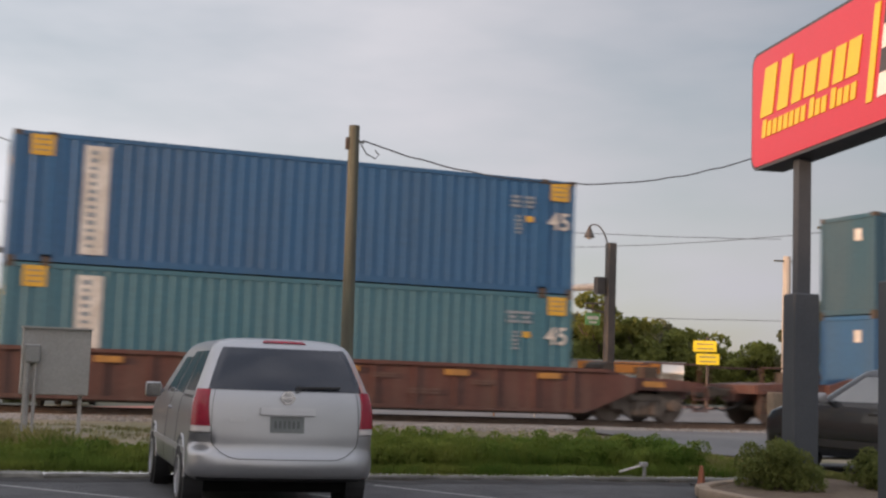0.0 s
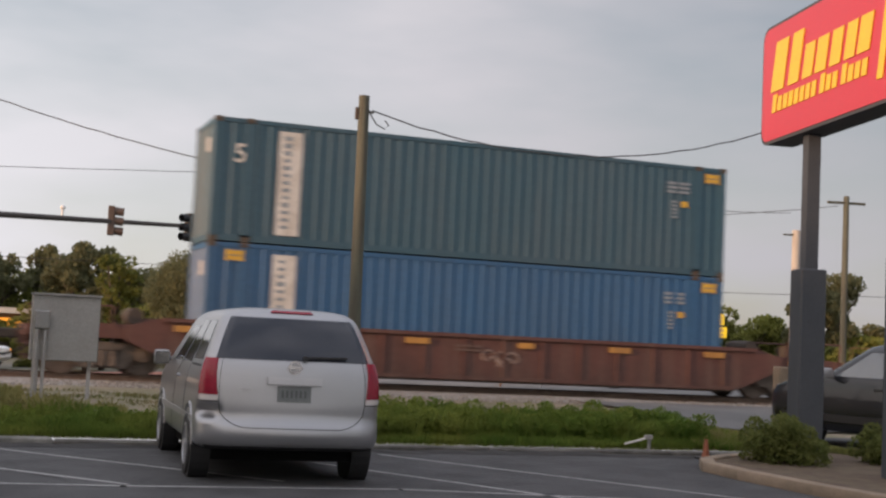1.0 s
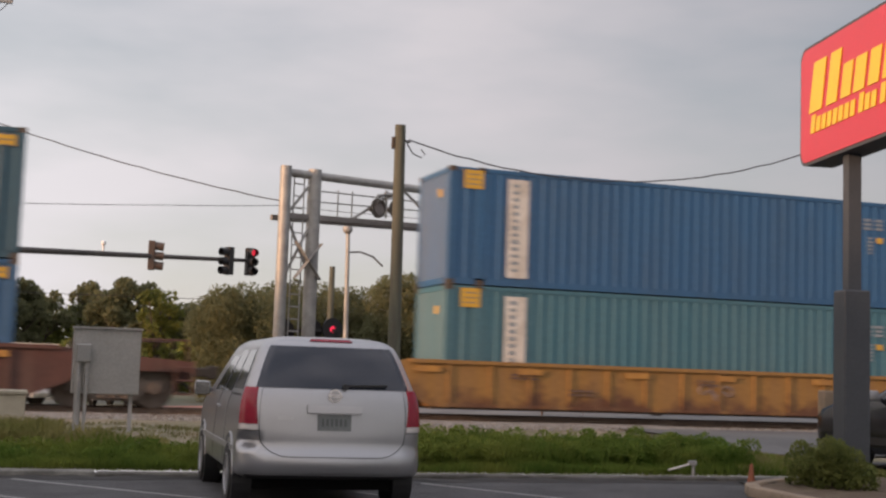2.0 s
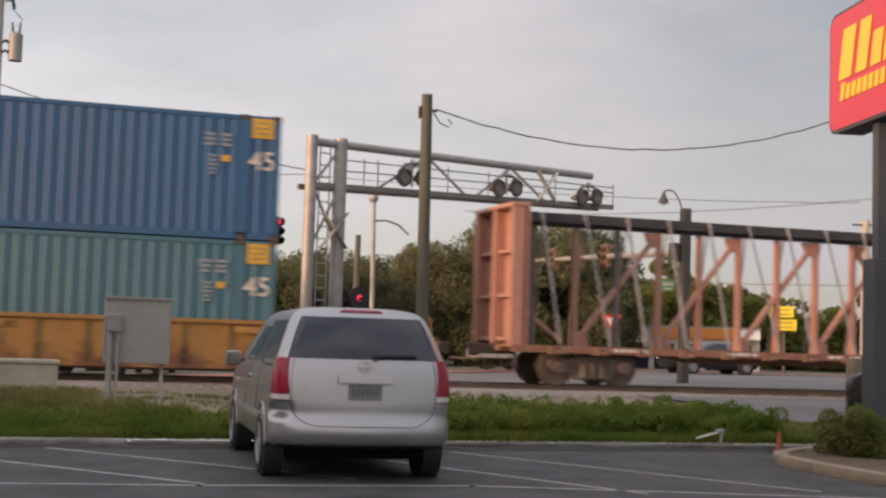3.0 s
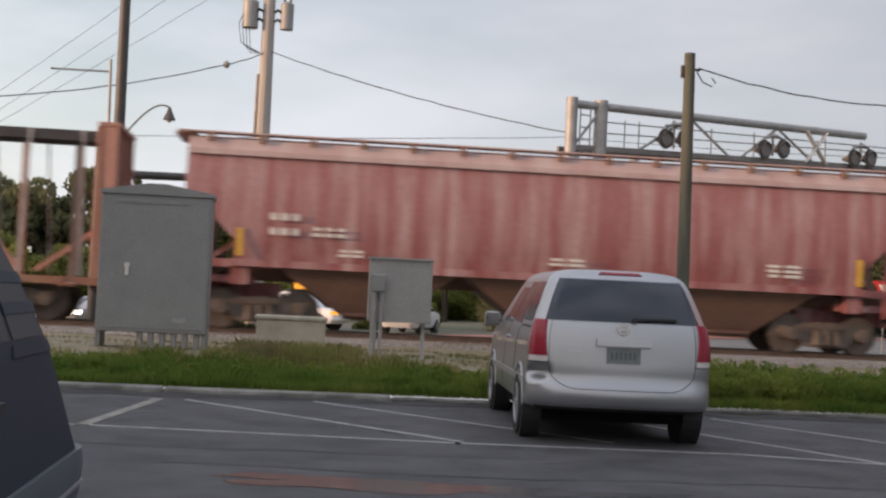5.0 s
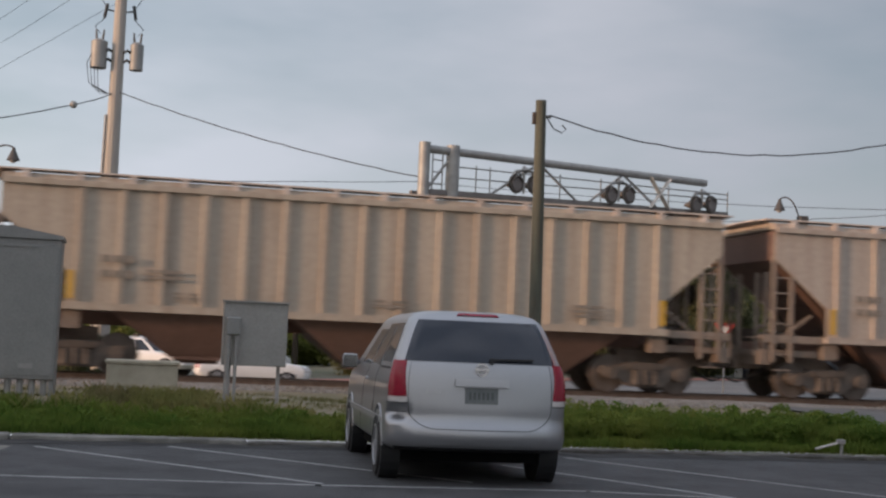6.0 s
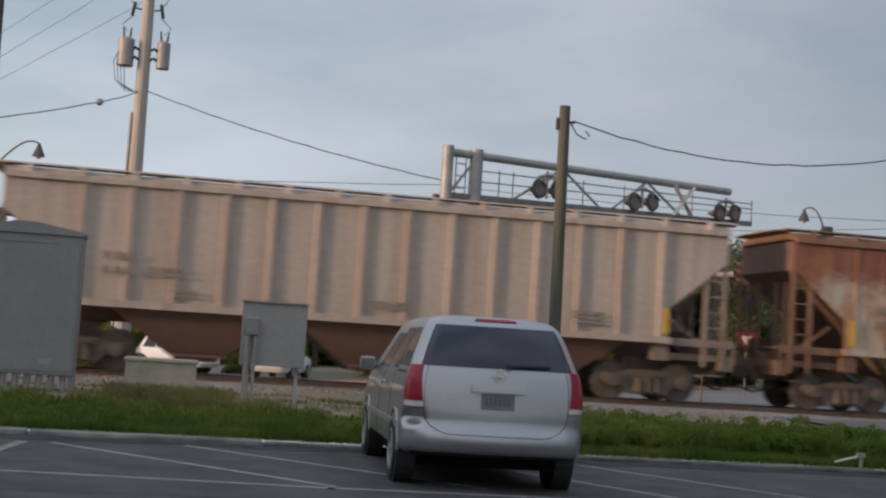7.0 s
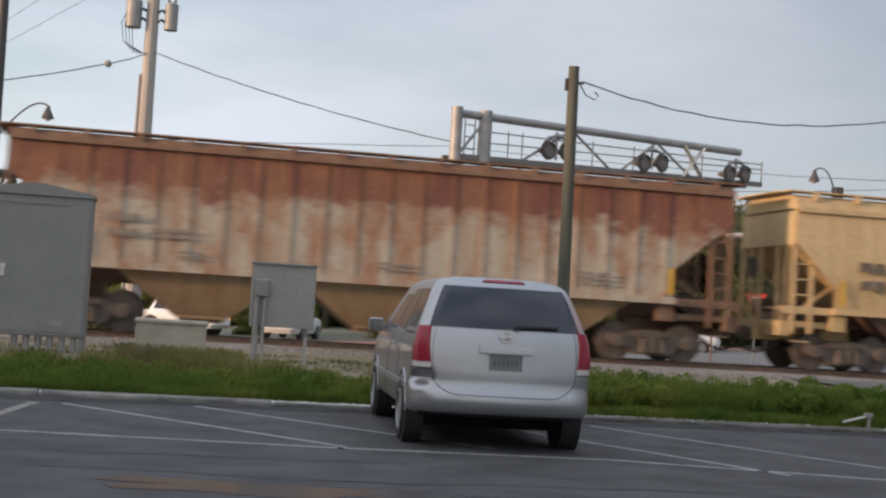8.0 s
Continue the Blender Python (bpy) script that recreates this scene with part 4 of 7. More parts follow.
def _bulkhead(e, half):
    bm = B()
    box(bm, (e * (half - 0.28), 0, 3.2), (0.06, 2.8, 3.4))
    return bm


def bulkhead_ribs(bh, e, half):
    for name, c, s in (("side_post", (-0.16, -1.32, 3.18), (0.46, 0.16, 3.44)), ("side_post", (-0.16, 1.32, 3.18), (0.46, 0.16, 3.44)), ("middle_post", (-0.12, 0.0, 3.18), (0.34, 0.16, 3.40)),
                       ("rib", (-0.16, 0, 1.62), (0.24, 2.46, 0.10)), ("rib", (-0.16, 0, 2.7), (0.22, 2.46, 0.09)), ("rib", (-0.16, 0, 3.8), (0.22, 2.46, 0.09)), ("cap_rail", (-0.14, 0, 4.92), (0.48, 2.84, 0.1))):
        bm = B()
        box(bm, (e * (half + c[0]), c[1], c[2]), s)
        soften(bm, 0.012, 1)
        part(name, bm, M["salmon"], bh)


def hopper_car(x0, paint, label, style, roof_paint=None, bays=3, seed=1, ribs=15, half=8.45, marks=True, mark_mat="decal_dark", end_paint=None, bay_paint=None, big_marks=False):
    """A covered hopper: ribbed or smooth side sheets cut away at the ends, slope sheets, bays, roof walk and ladders."""
    car = mover(thing("hopper_car", label, "rail car", group="rail cars of the train"), x0)
    rp = roof_paint or paint
    hw = 1.50
    zs, ze = 1.95, 4.64
    rise = 0.55
    ep, bp = end_paint or paint, bay_paint or M["bay"]
    cut_x, cut_z0, cut_z1 = half - 1.45, 2.75, 3.95
    if style == "smooth":
        cut_x, cut_z0, cut_z1 = half - 1.12, 2.5, 3.6
        ze, rise = 4.42, 1.0
    outline = [(-cut_x, zs), (cut_x, zs), (cut_x, cut_z0), (half, cut_z1), (half, ze), (-half, ze), (-half, cut_z1), (-cut_x, cut_z0)]
    bulge = 0.12 if style == "smooth" else 0.0
    for s in (-1, 1):
        bm = B()
        prism(bm, outline, 1, s * hw - 0.03, s * hw + 0.03)
        if bulge:
            bmesh.ops.bisect_plane(bm, geom=bm.verts[:] + bm.edges[:] + bm.faces[:], plane_co=(0, 0, 3.2), plane_no=(0, 0, 1))
            bmesh.ops.bisect_plane(bm, geom=bm.verts[:] + bm.edges[:] + bm.faces[:], plane_co=(0, 0, 2.6), plane_no=(0, 0, 1))
            bmesh.ops.bisect_plane(bm, geom=bm.verts[:] + bm.edges[:] + bm.faces[:], plane_co=(0, 0, 3.8), plane_no=(0, 0, 1))
            for v in bm.verts:
                k = (v.co.z - zs) / (ze - zs)
                v.co.y += s * bulge * math.sin(math.pi * min(1, max(0, k)))
        part("side_sheet", bm, paint, car, smooth=bool(bulge))
        if ribs:
            for i in range(ribs):
                x = -cut_x + 0.25 + i * (2 * cut_x - 0.5) / (ribs - 1)
                bm = B()
                w, deep = (0.15, 0.115) if style != "wide" else (0.10, 0.06)
                prism(bm, [(x - w / 2, hw * s), (x + w / 2, hw * s), (x + w / 3, (hw + deep) * s), (x - w / 3, (hw + deep) * s)], 2, zs + 0.02, ze - 0.06)
                part("rib", bm, paint, car)
        bm = B()
        box(bm, (0, s * (hw + 0.05), zs + 0.04), (2 * cut_x + 0.1, 0.18, 0.16))
        part("side_sill", bm, paint, car)
        bm = B()
        box(bm, (0, s * (hw + 0.05), ze + 0.02), (2 * half, 0.16, 0.12))
        part("top_chord", bm, rp, car)
    # roof
    bm = B()
    prof = [(y, ze + 0.05 + (z - 0.05) * rise) for y, z in ((-hw - 0.03, 0.05), (-hw * 0.97, 0.33), (-hw * 0.6, 0.44), (0, 0.48), (hw * 0.6, 0.44), (hw * 0.97, 0.33), (hw + 0.03, 0.05))]
    deck = ze + 0.05 + 0.42 * rise
    prism(bm, prof, 0, -half, half)
    part("roof", bm, rp, car, smooth=True)
    walk_paint = M["roof_walk"] if paint in (M["tan"], M["tan2"]) else (M["rust_frame"] if paint is M["rusty"] else rp)
    for s in (-1, 1):
        bm = B()
        box(bm, (0, s * 1.31, deck), (2 * half + 0.5, 0.46, 0.035))
        board = part("running_board", bm, walk_paint, car, "roof walk along the edge")
        for i in range(15):
            bm = B()
            box(bm, (-half + 0.5 + i * (2 * half - 1) / 14, s * 1.50, deck - 0.11), (0.12, 0.12, 0.19))
            part("bracket", bm, M["rust_frame"] if style == "smooth" and rp is not paint else walk_paint, board)
    for e in (-1, 1):
        bm = B()
        box(bm, (e * (half + 0.1), 0, deck), (0.5, 2.16, 0.03))
        part("end_walk", bm, walk_paint, car)
    for i in range(4):
        bm = B()
        box(bm, (-half * 0.75 + i * half * 0.5, 0, deck - 0.03), (half * 0.42, 0.55, 0.12))
        soften(bm, 0.02, 1)
        part("roof_hatch", bm, rp, car)
    # end slope sheets and end frames
    for e in (-1, 1):
        bm = B()
        pts = [(e * half, ze), (e * half, cut_z1 - 0.02), (e * (cut_x - 0.9), 2.05), (e * (cut_x - 1.2), 2.05), (e * (cut_x - 1.2), ze)]
        prism(bm, pts, 1, -hw + 0.05, hw - 0.05)
        # Except on smooth cars, dark bay paint stands for shade inside the open ends.
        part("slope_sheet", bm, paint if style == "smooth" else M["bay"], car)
        bm = B()
        box(bm, (e * (half - 0.6), 0, 1.62), (1.9, 2.5, 0.16))
        box(bm, (e * (half + 0.15), 0, 1.5), (0.3, 2.8, 0.34))
        box(bm, (e * (half - 0.9), 0, 1.38), (2.6, 0.5, 0.36))
        for s in (-1, 1):
            box(bm, (e * (half - 0.6), s * 1.42, zs + 0.02), (1.7, 0.12, 0.18))
            box(bm, (e * (cut_x - 0.15), s * 1.36, 1.75), (0.4, 0.2, 0.5))
        part("end_sill", bm, ep, car)
        bm = B()
        for s in (-1, 1):
            for x in (half - 0.02, half - 0.5):
                box(bm, (e * x, s * 1.46, 2.7 if x > half - 0.1 else 2.55), (0.09, 0.08, 2.6 if x > half - 0.1 else 2.3))
            for k in range(7):
                rod(bm, (e * half, s * 1.48, 1.2 + k * 0.38), (e * (half - 0.5), s * 1.48, 1.2 + k * 0.38), 0.018, seg=6)
            for x in (0.5, 1.0):
                box(bm, (e * (half - 0.05), s * x, 2.6), (0.08, 0.08, 2.1))
            bar(bm, (e * (half - 0.05), s * 1.0, 1.7), (e * (half - 1.3), s * 1.0, 2.6), 0.07, 0.07)
        part("ladder", bm, ep, car)
        for s in (-1, 1):
            bm = B()
            rod(bm, (e * (half + 0.28), s * 1.46, 1.45), (e * (half + 0.28), s * 1.46, 2.0), 0.018, seg=6)
            rod(bm, (e * (half + 0.28), s * 0.5, 2.0), (e * (half + 0.28), s * 1.46, 2.0), 0.018, seg=6)
            part("grab_iron", bm, ep, car)
        bm = B()
        rod(bm, (e * (half + 0.12), 0.55, 3.05), (e * (half + 0.16), 0.55, 3.05), 0.27, seg=20)
        rod(bm, (e * (half - 0.1), 0.55, 3.05), (e * (half + 0.12), 0.55, 3.05), 0.05, seg=8)
        part("brake_wheel", bm, M["steel"], car)
        bm = B()
        rod(bm, (e * (half - 0.75), -0.7, 1.95), (e * (half - 0.75), 0.5, 1.95), 0.22, seg=14)
        part("brake_reservoir", bm, M["steel"], car)
        bm = B()
        box(bm, (e * (half - 0.35), 0.8, 2.0), (0.4, 0.5, 0.5))
        part("brake_box", bm, M["steel"], car)
    # discharge bays
    span = 2 * (cut_x - 0.9)
    for i in range(bays):
        c = -span / 2 + (i + 0.5) * span / bays
        w = span / bays / 2
        bm = B()
        top = [bm.verts.new(p) for p in ((c - w, -hw + 0.1, 1.98), (c + w, -hw + 0.1, 1.98), (c + w, hw - 0.1, 1.98), (c - w, hw - 0.1, 1.98))]
        low = [bm.verts.new(p) for p in ((c - 0.6, -0.85, 0.92), (c + 0.6, -0.85, 0.92), (c + 0.6, 0.85, 0.92), (c - 0.6, 0.85, 0.92))]
        for k in range(4):
            bm.faces.new((top[k], top[(k + 1) % 4], low[(k + 1) % 4], low[k]))
        bm.faces.new(low)
        box(bm, (c, 0, 0.9), (1.0, 1.7, 0.18))
        rod(bm, (c - 0.55, -0.95, 0.92), (c + 0.55, -0.95, 0.92), 0.05, seg=8)
        bmesh.ops.recalc_face_normals(bm, faces=bm.faces[:])
        part("discharge_bay", bm, bp, car, "dirty discharge chute")
    bm = B()
    box(bm, (0, 0, 1.75), (2 * half, 0.5, 0.3))
    part("center_sill", bm, M["bay"], car)
    rnd = random.Random(seed)
    if marks:
        mm = M[mark_mat]
        y = -hw - 0.13 - bulge * 0.75
        for x, z, w, h, r, c in ((-cut_x + 1.1, 3.05, 0.75, 0.26, 1, 3), (-cut_x + 1.1, 2.72, 0.75, 0.26, 1, 3), (-cut_x + 2.1, 2.75, 0.8, 0.26, 2, 3),
                                 (0.2, 2.35, 0.9, 0.22, 2, 2), (cut_x - 2.0, 2.4, 0.9, 0.34, 3, 2), (-cut_x + 2.6, 2.3, 0.6, 0.2, 2, 2)):
            bars(car, "stencil", mm, x, z, w, h, r, y, c, seed + int(x * 10), "faded stencilled lettering blocks")
        if big_marks:
            for z in (3.12, 2.66):
                bars(car, "lettering_block", M["dark_letter"], -cut_x + 1.25, z, 1.5, 0.36, 1, y - 0.012, 4, seed + int(z * 10), "large dark lettering block")
    for e in (-1, 1):
        bm = B()
        box(bm, (e * (cut_x - 0.12), -hw - 0.13 - bulge * 0.3, 2.45), (0.14, 0.012, 0.62))
        part("reflector", bm, M["decal_yellow"], car, "yellow reflective strip")
    add_trucks(car, (-half + 1.75, half - 1.75))
    add_couplers(car, half + 0.62)
    return car


well_car(7.87, M["rust_brown"], "rusty brown well car carrying two stacked containers", 3)
container(7.87, 0.78, M["teal"], "faded teal 45-foot shipping container in the well", seed=2)
container(7.87, 3.69, M["blue"], "dark blue 45-foot shipping container stacked on top", seed=3)
well_car(31.0, M["rust_brown"], "brown well car with green scrawl and yellow reflectors", 5)
container(31.0, 0.78, M["blue2"], "bright blue shipping container in the well", corner="small", seed=4, numeral=False)
container(31.0, 3.69, M["green"], "weathered dark green shipping container stacked on top", corner="right", seed=5, numeral=False)
well_car(54.6, M["ochre"], "dirty ochre-yellow well car carrying two stacked containers", 7)
container(54.6, 0.78, M["teal"], "pale teal 45-foot shipping container in the well", seed=6)
container(54.6, 3.69, M["blue"], "blue 45-foot shipping container stacked on top", seed=7)
centerbeam_car(78.43)
hopper_car(99.65, M["red_hopper"], "faded red covered hopper with pale weathered roof edge", "smooth", M["pink_roof"], seed=11, ribs=0, mark_mat="decal_white")
# tan_frame is the tan darkened, so that sunlit ladders and end frames look shaded.
hopper_car(117.7, M["tan2"], "greyish tan ribbed covered hopper", "rib", seed=12, ribs=16, end_paint=M["tan_frame"])
hopper_car(136.0, M["tan"], "dusty tan ribbed covered hopper", "rib", seed=13, ribs=14, end_paint=M["tan_frame"])
hopper_car(154.65, M["rusty"], "heavily rusted covered hopper with bare streaked sides", "wide", M["rust_frame"], seed=14, ribs=19, end_paint=M["rust_frame"], bay_paint=M["beige_bay"])
hopper_car(173.2, M["beige"], "clean beige covered hopper with dark lettering blocks", "smooth", seed=15, ribs=0, big_marks=True)


# ---- vehicles ----
RS, CR, SD = 6, 6, 16          # samples on the rear, a corner and a side


def plan_point(row, u):
    """A point of a body's outline at one height; u runs from the middle of the tail round the right side to the middle of the nose."""
    z, w, r, f, rc, rf, bow = row
    s = -1 if u < 0 else 1
    u = abs(u)
    if u <= RS:
        x = (w - rc) * u / RS
        y = r + bow * (x / w) ** 2
    elif u <= RS + CR:
        a = (u - RS) / CR * math.pi / 2
        y0 = r + bow * ((w - rc) / w) ** 2
        x, y = w - rc + rc * math.sin(a), y0 + rc - rc * math.cos(a)
    elif u <= RS + CR + SD:
        k = (u - RS - CR) / SD
        y0, y1 = r + bow * ((w - rc) / w) ** 2 + rc, f - rf
        x, y = w, y0 + (y1 - y0) * k
    elif u <= RS + 2 * CR + SD:
        a = (u - RS - CR - SD) / CR * math.pi / 2
        x, y = w - rf + rf * math.cos(a), f - rf + rf * math.sin(a)
    else:
        k = (u - RS - 2 * CR - SD) / RS
        x, y = (w - rf) * (1 - k), f
    return Vector((s * x, y, z))


U_END = 2 * RS + 2 * CR + SD


def body_point(rows, u, z):
    for a, b in zip(rows, rows[1:]):
        if z <= b[0] or b is rows[-1]:
            k = max(0.0, min(1.0, (z - a[0]) / (b[0] - a[0])))
            return plan_point(tuple(p + (q - p) * k for p, q in zip(a, b)), u)


def body_patch(rows, u0, u1, z0, z1, off, nu=10, nz=5, slant=0.0, bm=None, thick=0.012):
    """A panel that lies on the body: glass, lamp or trim, with a rim so that it has thickness."""
    bm = bm or B()
    grid = []
    for j in range(nz + 1):
        line = []
        for i in range(nu + 1):
            kz = j / nz
            z = z0 + (z1 - z0) * kz
            u = u0 + (u1 - u0) * i / nu + slant * kz * (1 if u0 > 0 else 0)
            p = body_point(rows, u, z)
            du = body_point(rows, u + 0.1, z) - body_point(rows, u - 0.1, z)
            dz = body_point(rows, u, z + 0.02) - body_point(rows, u, z - 0.02)
            n = du.cross(dz)
            n = n.normalized() if n.length > 1e-9 else Vector((0, -1, 0))
            if n.dot(Vector((p.x, p.y - 2.4, 0))) < 0:
                n = -n
            line.append((p + n * off, p + n * (off - thick)))
        grid.append(line)
    vo = [[bm.verts.new(c[0]) for c in l] for l in grid]
    vi = [[bm.verts.new(c[1]) for c in l] for l in grid]
    for j in range(nz):
        for i in range(nu):
            bm.faces.new((vo[j][i], vo[j][i + 1], vo[j + 1][i + 1], vo[j + 1][i]))
    rim = [(0, i) for i in range(nu + 1)] + [(j, nu) for j in range(1, nz + 1)] + [(nz, i) for i in range(nu - 1, -1, -1)] + [(j, 0) for j in range(nz - 1, 0, -1)]
    for (a, b), (c, d) in zip(rim, rim[1:] + rim[:1]):
        bm.faces.new((vo[a][b], vi[a][b], vi[c][d], vo[c][d]))
    bmesh.ops.recalc_face_normals(bm, faces=bm.faces[:])
    return bm


def body_mesh(rows, dent=None):
    bm = B()
    us = [i / 2 for i in range(2 * U_END + 1)] + [-i / 2 for i in range(2 * U_END - 1, 0, -1)]
    rings = [[bm.verts.new(plan_point(r, u)) for u in us] for r in rows]
    n = len(us)
    for a, b in zip(rings, rings[1:]):
        for i in range(n):
            bm.faces.new((a[i], a[(i + 1) % n], b[(i + 1) % n], b[i]))
    bm.faces.new(rings[0][::-1])
    bm.faces.new(rings[-1])
    if dent:
        c, rad, deep = Vector(dent[0]), dent[1], dent[2]
        for v in bm.verts:
            k = (v.co - c).length / rad
            if k < 1:
                fold = 0.55 + 0.75 * math.cos((v.co.z - c.z) / rad * 4.6 + 1.4 * v.co.y)
                v.co += Vector((-c.x, 2.0 - c.y, 0)).normalized() * deep * (1 - k * k) * fold
    bmesh.ops.recalc_face_normals(bm, faces=bm.faces[:])
    return bm


def wheel_mesh(r, w):
    bm = B()
    prof = [(r * 0.62, -w / 2), (r * 0.92, -w / 2), (r, -w * 0.3), (r, w * 0.3), (r * 0.92, w / 2), (r * 0.62, w / 2)]
    n = 32
    rings = [[bm.verts.new((p[1], p[0] * math.cos(2 * math.pi * i / n), p[0] * math.sin(2 * math.pi * i / n))) for p in prof] for i in range(n)]
    for a, b in zip(rings, rings[1:] + rings[:1]):
        for k in range(6):
            bm.faces.new((a[k], a[(k + 1) % 6], b[(k + 1) % 6], b[k]))
    bmesh.ops.recalc_face_normals(bm, faces=bm.faces[:])
    tyre = mesh_of("tyre", bm, M["rubber"], True)
    rim = B()
    nn = 28
    for r0, x0, r1, x1 in ((r * 0.66, 0.03, r * 0.58, 0.035), (r * 0.58, 0.035, r * 0.55, -0.06)):
        a = [rim.verts.new((x0, r0 * math.cos(2 * math.pi * i / nn), r0 * math.sin(2 * math.pi * i / nn))) for i in range(nn)]
        b = [rim.verts.new((x1, r1 * math.cos(2 * math.pi * i / nn), r1 * math.sin(2 * math.pi * i / nn))) for i in range(nn)]
        for i in range(nn):
            rim.faces.new((a[i], a[(i + 1) % nn], b[(i + 1) % nn], b[i]))
    for k in range(6):
        t = k * math.pi / 3
        d, q = Vector((0, math.cos(t), math.sin(t))), Vector((0, -math.sin(t), math.cos(t)))
        pts = [d * r * 0.08 + q * 0.04, d * r * 0.6 + q * 0.03, d * r * 0.6 - q * 0.03, d * r * 0.08 - q * 0.04]
        vs = [rim.verts.new(p + Vector((0.02, 0, 0))) for p in pts]
        ws = [rim.verts.new(p + Vector((-0.02, 0, 0))) for p in pts]
        rim.faces.new(vs)
        for i in range(4):
            rim.faces.new((vs[i], ws[i], ws[(i + 1) % 4], vs[(i + 1) % 4]))
    rod(rim, (-0.03, 0, 0), (0.03, 0, 0), r * 0.15, seg=14)
    return tyre, mesh_of("rim", rim, M["silver_dk"])


def add_wheels(car, axles, half, r, w=0.22, rim_mat=None):
    tyre, rim = wheel_mesh(r, w)
    if rim_mat:
        rim.materials[0] = rim_mat
    for y in axles:
        for s in (-1, 1):
            well = B()
            rod(well, (s * (half - 0.2), y, r + 0.02), (s * (half + 0.004), y, r + 0.02), r + 0.065, seg=28)
            part("wheel_well", well, M["plastic"], car)
            wh = new("wheel", tyre)
            wh.parent = car
            wh.matrix_basis = pose(s * (half - w / 2 + 0.03), y, r, 0, 0, 0 if s > 0 else 180)
            ri = new("rim", rim)
            ri.parent = wh
            ri.matrix_basis = pose(w / 2 - 0.03, 0, 0)
            lip = B()
            rr = r + 0.075
            pts = [Vector((s * (half + 0.006), y + rr * math.cos(a), r + 0.02 + rr * math.sin(a))) for a in [math.pi * k / 14 - 0.0 for k in range(15)]]
            tube(lip, pts, 0.014, 6)
            part("arch_lip", lip, car["paint_ref"] and M[car["paint_ref"]], car)


def finer(rows, k=3):
    """More rows between the given ones, along a smooth curve."""
    out = []
    for i in range(len(rows) - 1):
        p0, p1, p2, p3 = rows[max(i - 1, 0)], rows[i], rows[i + 1], rows[min(i + 2, len(rows) - 1)]
        for j in range(k):
            t = j / k
            out.append(tuple(0.5 * (2 * b + (c - a) * t + (2 * a - 5 * b + 4 * c - d) * t * t + (3 * b - a - 3 * c + d) * t ** 3) for a, b, c, d in zip(p0, p1, p2, p3)))
    return out + [rows[-1]]


VAN_ROWS = finer([(0.34, 0.86, 0.30, 4.95, 0.26, 0.45, 0.06), (0.375, 0.935, 0.10, 5.08, 0.30, 0.5, 0.10), (0.43, 0.958, 0.028, 5.14, 0.32, 0.55, 0.13),
                  (0.50, 0.966, 0.0, 5.16, 0.33, 0.55, 0.14), (0.58, 0.966, 0.008, 5.15, 0.33, 0.55, 0.13), (0.64, 0.964, 0.04, 5.15, 0.31, 0.55, 0.115),
                  (0.70, 0.96, 0.062, 5.14, 0.29, 0.55, 0.10), (0.80, 0.955, 0.064, 5.12, 0.26, 0.55, 0.09), (0.95, 0.95, 0.075, 5.05, 0.25, 0.55, 0.08), (1.06, 0.942, 0.085, 4.75, 0.24, 0.5, 0.08),
                  (1.16, 0.925, 0.10, 4.25, 0.23, 0.45, 0.08), (1.25, 0.90, 0.125, 3.95, 0.22, 0.4, 0.08), (1.36, 0.862, 0.175, 3.7, 0.21, 0.38, 0.08),
                  (1.50, 0.81, 0.25, 3.4, 0.20, 0.35, 0.08), (1.62, 0.765, 0.32, 3.12, 0.20, 0.32, 0.08), (1.70, 0.725, 0.375, 2.95, 0.20, 0.3, 0.09),
                  (1.75, 0.675, 0.425, 2.8, 0.22, 0.3, 0.10), (1.785, 0.60, 0.50, 2.65, 0.24, 0.28, 0.10), (1.81, 0.46, 0.68, 2.45, 0.24, 0.25, 0.08), (1.82, 0.26, 0.98, 2.2, 0.2, 0.2, 0.05)])


def tail_lamp(R, s, a, b):
    """A wedge-shaped lamp: its inner edge upright, its outer edge wrapped round the corner."""
    bm = B()
    nz, nu = 8, 12
    vs, ws = [], []
    for j in range(nz + 1):
        z = 0.90 + 0.37 * j / nz
        u0 = a + 0.62 * j / nz
        l, m = [], []
        for i in range(nu + 1):
            p = body_point(R, s * (u0 + (b - u0) * i / nu), z)
            o = Vector((p.x, (p.y - 0.6), 0)).normalized()
            l.append(bm.verts.new(p + o * 0.018))
            m.append(bm.verts.new(p - o * 0.01))
        vs.append(l)
        ws.append(m)
    for j in range(nz):
        for i in range(nu):
            bm.faces.new((vs[j][i], vs[j][i + 1], vs[j + 1][i + 1], vs[j + 1][i]))
    rim = [(0, i) for i in range(nu + 1)] + [(j, nu) for j in range(1, nz + 1)] + [(nz, i) for i in range(nu - 1, -1, -1)] + [(j, 0) for j in range(nz - 1, 0, -1)]
    for (c, d), (e, f) in zip(rim, rim[1:] + rim[:1]):
        bm.faces.new((vs[c][d], ws[c][d], ws[e][f], vs[e][f]))
    bmesh.ops.recalc_face_normals(bm, faces=bm.faces[:])
    return bm


# Nearly black and without sheen: the shade under the van is in this colour.
M["under"] = material("underbody_shade_black", (0.010, 0.010, 0.010), None, 0.95, scale=4, amount=0.4, spec=0.05)
M["mirror"] = material("mirror_glass", (0.14, 0.145, 0.15), None, 0.08, 0.9, scale=2, amount=0.1)


